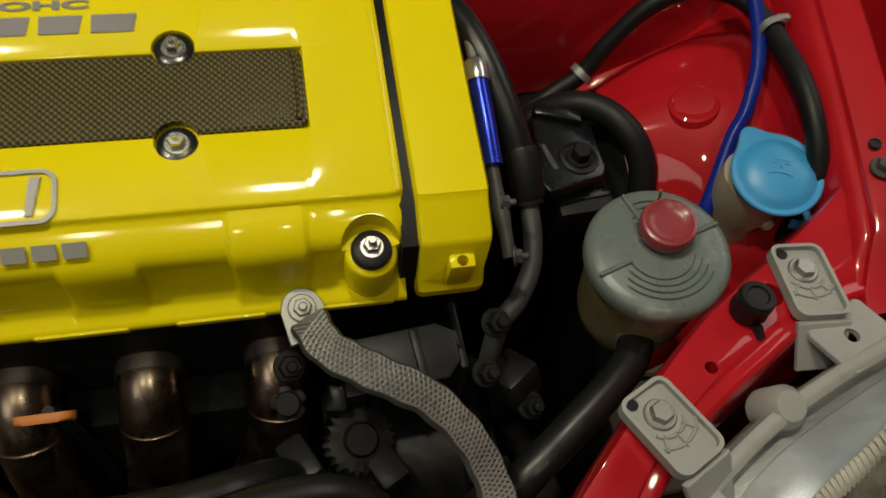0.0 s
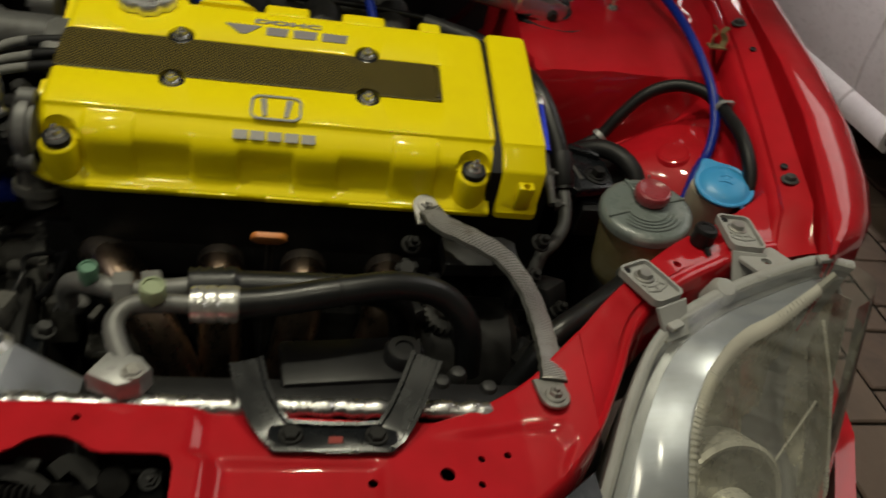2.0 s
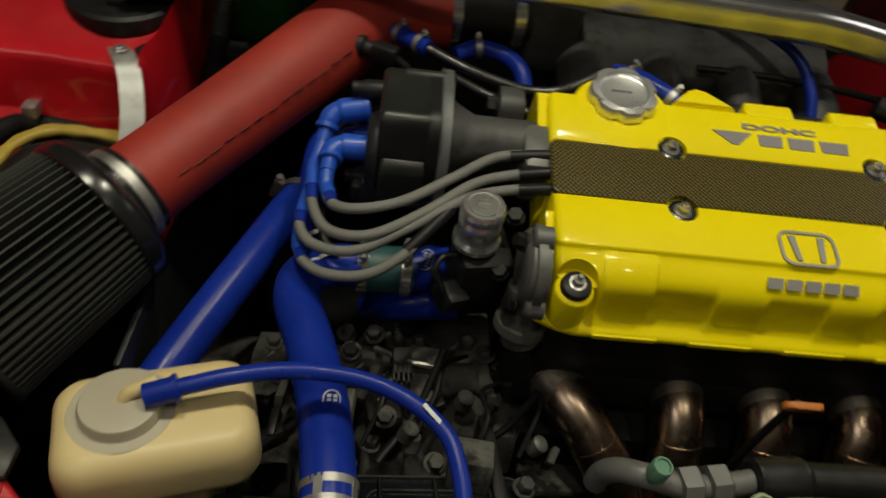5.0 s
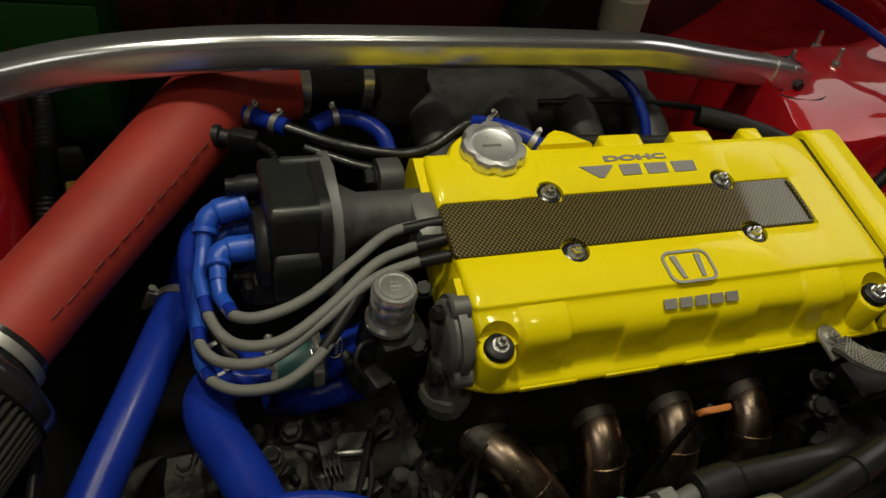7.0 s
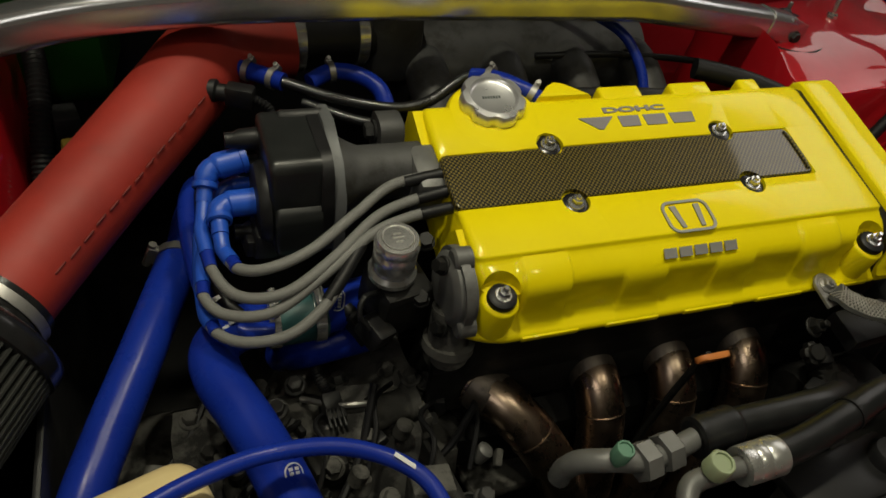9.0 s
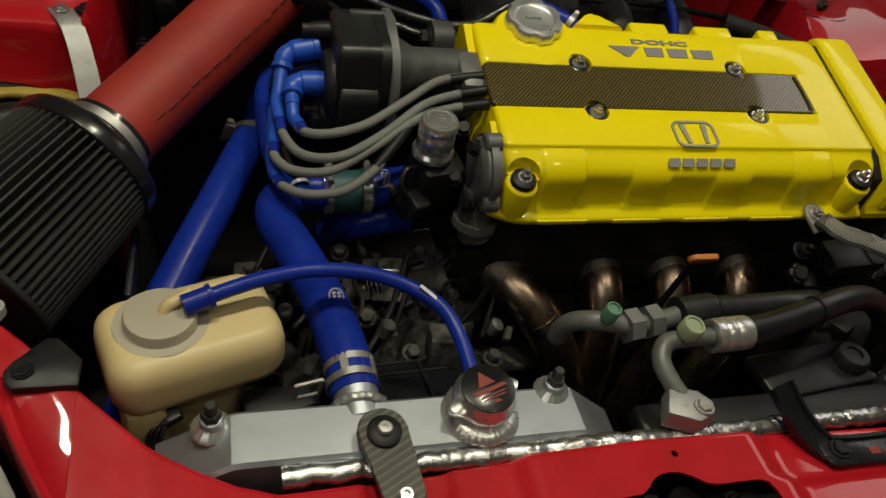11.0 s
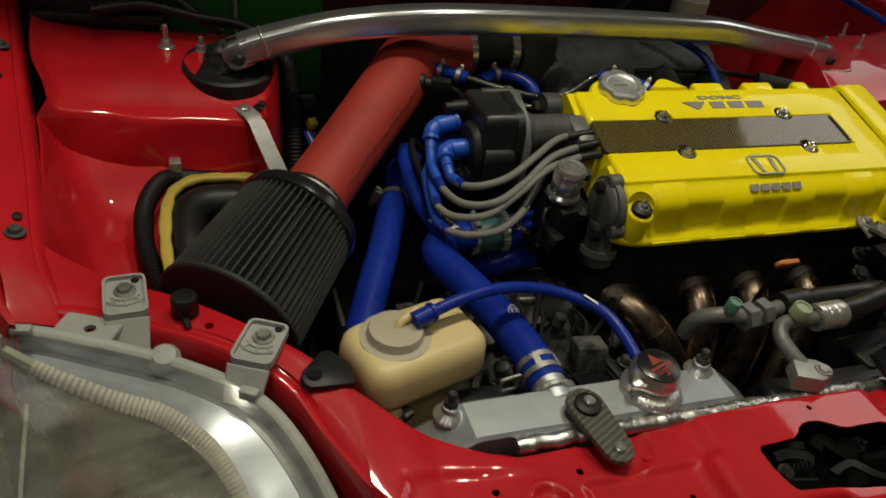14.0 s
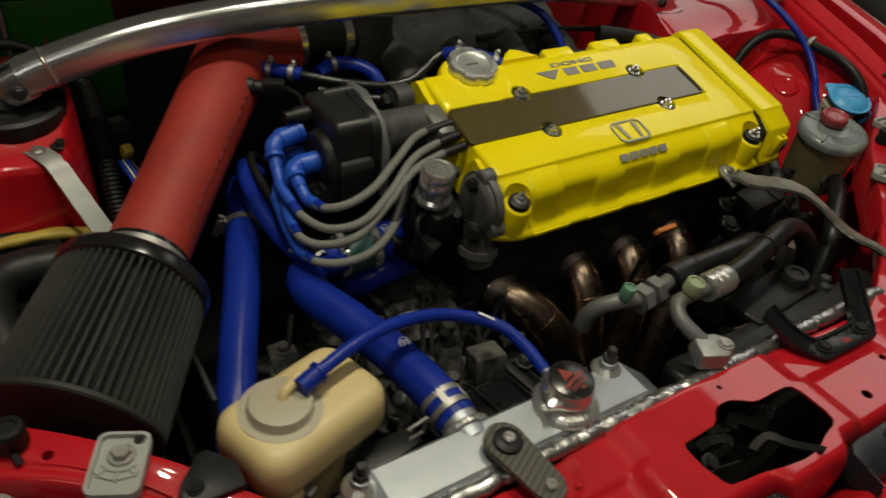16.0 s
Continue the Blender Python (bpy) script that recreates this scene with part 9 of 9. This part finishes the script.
for a in (20, 110, 200, 290):
    bm = B()
    hexbolt(bm, Matrix.Translation((-0.196 + 0.043 * math.cos(radians(a)), 0.302 + 0.033 * math.sin(radians(a)), 0.598)) @ pose(0, 0, 0, 14, 0, 0), 0.009, 0.006, 0.007)
    part("bolt", bm, CAST, dome)
mb_ = thing("gearbox_mount", (-0.07, 0.272, 0.55), "dusty square cast lug with a sharp top edge", "gearbox mount")
bm = B()
box(bm, (0.036, 0.046, 0.052), Matrix.Translation((-0.073, 0.270, 0.562)) @ pose(0, 0, 0, -8, 0, 4), 0.003)
part("lug", bm, DUSTY, mb_)
bm = B()
box(bm, (0.046, 0.012, 0.014), Matrix.Translation((-0.075, 0.297, 0.594)) @ pose(0, 0, 0, -8, 0, 4), 0.003)
part("ridge", bm, DUSTY, mb_)
bm = B()
box(bm, (0.070, 0.075, 0.012), Matrix.Translation((-0.012, 0.262, 0.535)) @ pose(0, 0, 0, -10, 6, 6), 0.004)
part("ledge", bm, DUSTY, mb_)
# steel ear with two bolts beside the long blue hose
ear_ = thing("gearbox_bracket", (-0.278, 0.30, 0.58), "grey steel ear with two bolts on the gearbox end", "bracket")
bm = B()
prism(bm, [(-0.024, -0.030), (-0.004, -0.034), (0.020, -0.020), (0.022, 0.004), (0.006, 0.032), (-0.014, 0.034), (-0.020, 0.010)], 0.006, Matrix.Translation((-0.280, 0.298, 0.608)) @ pose(0, 0, 0, 8, -4, 6), 0.0012)
part("plate", bm, DUSTY, ear_)
for x, y in ((-0.272, 0.283), (-0.284, 0.318)):
    bm = B()
    hexbolt(bm, Matrix.Translation((x, y, 0.613 + 0.14 * (y - 0.298))), 0.012, 0.008, 0.010)
    part("bolt", bm, DUSTY, ear_)
bm = B()
box(bm, (0.05, 0.018, 0.016), Matrix.Translation((-0.302, 0.276, 0.598)) @ pose(0, 0, 0, 0, 8, -12), 0.004)
part("arm", bm, DUSTY, ear_)
# sensor plugs under the solenoid valve
for at, turn, lab in (((-0.135, 0.318, 0.702), 30, "black sensor plug below the solenoid valve"), ((-0.109, 0.322, 0.706), -12, "dark sensor plug with a collar beside the valve")):
    sp = thing("sensor_plug", at, lab, "sensor", group="sensor plugs")
    bm = B()
    box(bm, (0.020, 0.024, 0.016), Matrix.Translation(at) @ pose(0, 0, 0, 20, 0, turn), 0.002)
    box(bm, (0.012, 0.008, 0.006), Matrix.Translation(at) @ pose(0, 0, 0, 20, 0, turn) @ Matrix.Translation((0, -0.010, 0.009)), 0.001)
    part("shell", bm, BLACK, sp)
    bm = B()
    lathe(bm, [(0, 0), (0.0075, 0), (0.0075, 0.005), (0.0060, 0.006), (0.0060, 0.014), (0, 0.014)], Matrix.Translation(at) @ pose(0, 0, 0, 20, 0, turn) @ pose(0, 0.010, 0, -90, 0, 0), 18)
    part("collar", bm, DARK_CAST, sp)
for i, (a, b, c) in enumerate((((-0.28, 0.20, 0.62), (-0.24, 0.25, 0.61), (-0.20, 0.29, 0.63)), ((-0.18, 0.21, 0.60), (-0.15, 0.25, 0.62), (-0.13, 0.29, 0.66)), ((-0.33, 0.26, 0.60), (-0.29, 0.30, 0.61), (-0.26, 0.35, 0.63)), ((-0.10, 0.23, 0.60), (-0.07, 0.24, 0.62), (-0.05, 0.25, 0.66)))):
    hose_run("cable_pipe", "thin dark cable over the gearbox", [a, b, c], 0.0035, BLACK, "gearbox cables", n=8)
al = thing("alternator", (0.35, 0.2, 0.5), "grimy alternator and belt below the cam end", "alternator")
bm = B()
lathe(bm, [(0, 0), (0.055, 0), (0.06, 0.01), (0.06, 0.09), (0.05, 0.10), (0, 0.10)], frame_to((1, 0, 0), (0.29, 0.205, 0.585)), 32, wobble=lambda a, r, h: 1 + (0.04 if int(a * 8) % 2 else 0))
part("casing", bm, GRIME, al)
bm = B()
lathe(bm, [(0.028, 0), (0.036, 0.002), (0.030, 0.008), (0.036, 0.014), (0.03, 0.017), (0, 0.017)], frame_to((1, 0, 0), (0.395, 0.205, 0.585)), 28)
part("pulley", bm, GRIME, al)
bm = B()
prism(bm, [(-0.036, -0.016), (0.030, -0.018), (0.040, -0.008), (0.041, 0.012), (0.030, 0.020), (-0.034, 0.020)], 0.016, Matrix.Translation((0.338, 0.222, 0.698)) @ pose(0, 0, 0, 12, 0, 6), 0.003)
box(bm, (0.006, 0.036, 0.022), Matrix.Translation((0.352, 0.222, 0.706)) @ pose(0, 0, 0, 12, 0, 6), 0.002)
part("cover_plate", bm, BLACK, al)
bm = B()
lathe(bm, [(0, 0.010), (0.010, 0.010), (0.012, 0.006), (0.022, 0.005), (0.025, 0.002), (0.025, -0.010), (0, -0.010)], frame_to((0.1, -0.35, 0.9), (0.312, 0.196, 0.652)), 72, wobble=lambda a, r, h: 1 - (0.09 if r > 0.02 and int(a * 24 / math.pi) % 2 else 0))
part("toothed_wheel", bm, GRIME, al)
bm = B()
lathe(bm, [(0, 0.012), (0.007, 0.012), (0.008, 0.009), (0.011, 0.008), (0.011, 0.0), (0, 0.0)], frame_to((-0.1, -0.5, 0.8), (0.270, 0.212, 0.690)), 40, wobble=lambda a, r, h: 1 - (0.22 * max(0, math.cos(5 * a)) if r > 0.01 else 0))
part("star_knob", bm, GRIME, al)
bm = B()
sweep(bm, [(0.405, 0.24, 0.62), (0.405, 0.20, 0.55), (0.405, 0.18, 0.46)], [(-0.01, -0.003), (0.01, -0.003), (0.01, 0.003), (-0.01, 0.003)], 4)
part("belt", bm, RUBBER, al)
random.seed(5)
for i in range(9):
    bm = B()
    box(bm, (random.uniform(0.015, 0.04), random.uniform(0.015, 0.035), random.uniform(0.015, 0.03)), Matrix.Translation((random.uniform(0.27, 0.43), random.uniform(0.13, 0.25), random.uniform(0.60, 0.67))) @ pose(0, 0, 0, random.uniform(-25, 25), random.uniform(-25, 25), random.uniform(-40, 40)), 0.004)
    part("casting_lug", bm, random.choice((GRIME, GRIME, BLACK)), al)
for at in ((0.405, 0.236, 0.716), (0.398, 0.215, 0.688), (0.43, 0.20, 0.66), (0.272, 0.225, 0.712)):
    bm = B()
    hexbolt(bm, Matrix.Translation(at) @ pose(0, 0, 0, 30, 10, 0), 0.013, 0.010, 0.010, 0.006)
    part("bolt", bm, GRIME, al)
# brake cylinder and small boxes on the bulkhead
bc = thing("brake_cylinder", (0.36, 0.85, 0.75), "grey brake fluid bottle and booster at the bulkhead", "brake cylinder")
bm = B()
lathe(bm, [(0, 0), (0.10, 0), (0.115, 0.02), (0.115, 0.06), (0.09, 0.09), (0, 0.09)], frame_to((0, -1, 0), (0.34, 0.97, 0.76)), 36)
part("booster", bm, BLACK, bc)
bm = B()
lathe(bm, [(0, 0), (0.03, 0), (0.032, 0.05), (0.028, 0.055), (0.028, 0.075), (0, 0.08)], Matrix.Translation((0.34, 0.80, 0.80)), 28)
part("fluid_bottle", bm, CREAM_GREY, bc)
vb = thing("valve_block", (-0.18, 0.9, 0.8), "teal and grey valve cluster on the bulkhead", "valve")
bm = B()
lathe(bm, [(0, 0), (0.028, 0), (0.03, 0.01), (0.03, 0.03), (0.02, 0.04), (0, 0.045)], frame_to((0, -1, 0.2), (-0.17, 0.90, 0.86)), 28)
part("diaphragm", bm, TEAL, vb)
bm = B()
box(bm, (0.07, 0.05, 0.05), (-0.09, 0.90, 0.84), 0.008)
part("box", bm, BLACK, vb)
hose_run("bulkhead_hose", "blue hose along the bulkhead", [(0.10, 0.86, 0.86), (0.28, 0.83, 0.875), (0.44, 0.80, 0.885), (0.56, 0.77, 0.895), (0.64, 0.72, 0.89)], 0.005, BLUE, "thin hoses")

# ---------------------------------------------------------------- neighbouring car and paving
wcx = thing("white_car", (2.1, 1.8, 0), "white parked car with silver alloy wheel beyond the fender", "car")
WX, WY = 1.835, 1.01
rings = []
side = [(0.010, 0.262), (-0.010, 0.272), (-0.016, 0.292), (-0.008, 0.312), (0.012, 0.328), (0.008, 0.345), (-0.004, 0.42), (-0.008, 0.55), (-0.002, 0.68), (0.03, 0.76), (0.10, 0.84), (0.22, 0.90)]
bm = B()
for y in (1.398, 1.401, 1.42, 1.50, 1.62):
    rings.append([(WX + a, y, z) for a, z in side])
sheet(bm, rings, 0.02)
part("rear_fender_panel", bm, WHITE_PAINT, wcx, "white body panel behind the wheel")
bm = B()
sheet(bm, [[(WX + a, y, z) for a, z in side] for y in (1.627, 1.63, 1.7, 2.2, 2.9, 3.4)], 0.02)
part("door", bm, WHITE_PAINT, wcx, "white door and sill")
bm = B()
arc = [(WX + 0.004, WY + 0.365 * math.cos(radians(a)), 0.31 + 0.365 * math.sin(radians(a))) for a in range(0, 181, 6)]
lip = [(WX - 0.008, WY + 0.372 * math.cos(radians(a)), 0.31 + 0.372 * math.sin(radians(a))) for a in range(0, 181, 6)]
outer = [(WX - 0.004, WY + 0.385 * math.cos(radians(a)), 0.31 + 0.385 * math.sin(radians(a))) for a in range(0, 181, 6)]
outer2 = [(WX + 0.05, WY + 0.60 * math.cos(radians(a)), 0.31 + 0.52 * math.sin(radians(a))) for a in range(0, 181, 6)]
sheet(bm, [arc, lip, outer, outer2], 0.015)
part("wheel_arch", bm, WHITE_PAINT, wcx)
bm = B()
box(bm, (1.5, 3.2, 0.55), (WX + 0.95, 1.95, 0.56), 0.05)
part("body_core", bm, BLACK, wcx)
cabin(wcx, WX + 0.86, ((0.34, 0.66, 0.74), (0.60, 0.72, 0.86), (1.45, 0.70, 0.92), (3.5, 0.70, 0.92), (3.75, 0.62, 0.84)), ((1.35, 0.62, 0.93), (1.95, 0.55, 1.36), (2.6, 0.55, 1.40), (3.2, 0.55, 1.34), (3.6, 0.60, 0.93)), WHITE_PAINT, 0.70)
for wy in (WY, WY + 2.45):
    mwh = frame_to((-1, 0, 0), (WX + 0.085, wy, 0.302))
    bm = B()
    lathe(bm, [(0.21, -0.09), (0.26, -0.095), (0.292, -0.08), (0.302, -0.05), (0.302, 0.05), (0.294, 0.074), (0.27, 0.09), (0.238, 0.094), (0.222, 0.086), (0.215, 0.07), (0.205, -0.07), (0.21, -0.09)], mwh, 64)
    wh = part("wheel", bm, TYRE, wcx, "black tyre")
    bm = B()
    lathe(bm, [(0.214, 0.07), (0.224, 0.084), (0.220, 0.090), (0.213, 0.088), (0.203, 0.070), (0.197, 0.04), (0.190, 0.034), (0.184, -0.04), (0.190, -0.06), (0.205, -0.06), (0.214, 0.07)], mwh, 64)
    part("rim", bm, RIM, wh, "bright polished rim lip")
    for i in range(10):
        bm = B()
        a = mwh @ pose(0, 0, 0.04, 0, 0, i * 36)
        loft(bm, [[a @ Vector(p) for p in ((x, -w, h), (x, -w * 0.6, h + 0.012), (x, w * 0.6, h + 0.012), (x, w, h), (x, w * 0.8, h - 0.02), (x, -w * 0.8, h - 0.02))] for x, w, h in ((0.03, 0.012, 0.004), (0.08, 0.011, 0.010), (0.14, 0.013, 0.008), (0.198, 0.017, -0.004))], close=True)
        part("spoke", bm, RIM, wh)
    bm = B()
    lathe(bm, [(0, 0.066), (0.026, 0.064), (0.032, 0.058), (0.055, 0.052), (0.060, 0.045), (0.060, 0.02), (0, 0.02)], mwh, 32)
    part("hub", bm, RIM, wh)
    bm = B()
    lathe(bm, [(0, -0.02), (0.13, -0.02), (0.13, -0.03), (0, -0.03)], mwh, 40)
    part("brake_disc", bm, STEEL, wh)

# brown paving slabs
random.seed(8)
pm = bmesh.new()
box(pm, (0.192, 0.192, 0.012), None, 0.005, 1)
paver_mesh = finish(pm, "paver", PAVER)
for i in range(16):
    for j in range(18):
        if i * 0.2 > 3.0:
            continue
        o = place(new("paver", paver_mesh), None)
        o.parent = ground
        o.location = (0.60 + i * 0.2, -0.9 + j * 0.2 + (0.1 if i % 2 else 0), -0.006 + random.uniform(-0.0015, 0.0015))
        o.rotation_euler = (random.uniform(-0.008, 0.008), random.uniform(-0.008, 0.008), random.choice((0, 1, 2, 3)) * radians(90) + random.uniform(-0.008, 0.008))
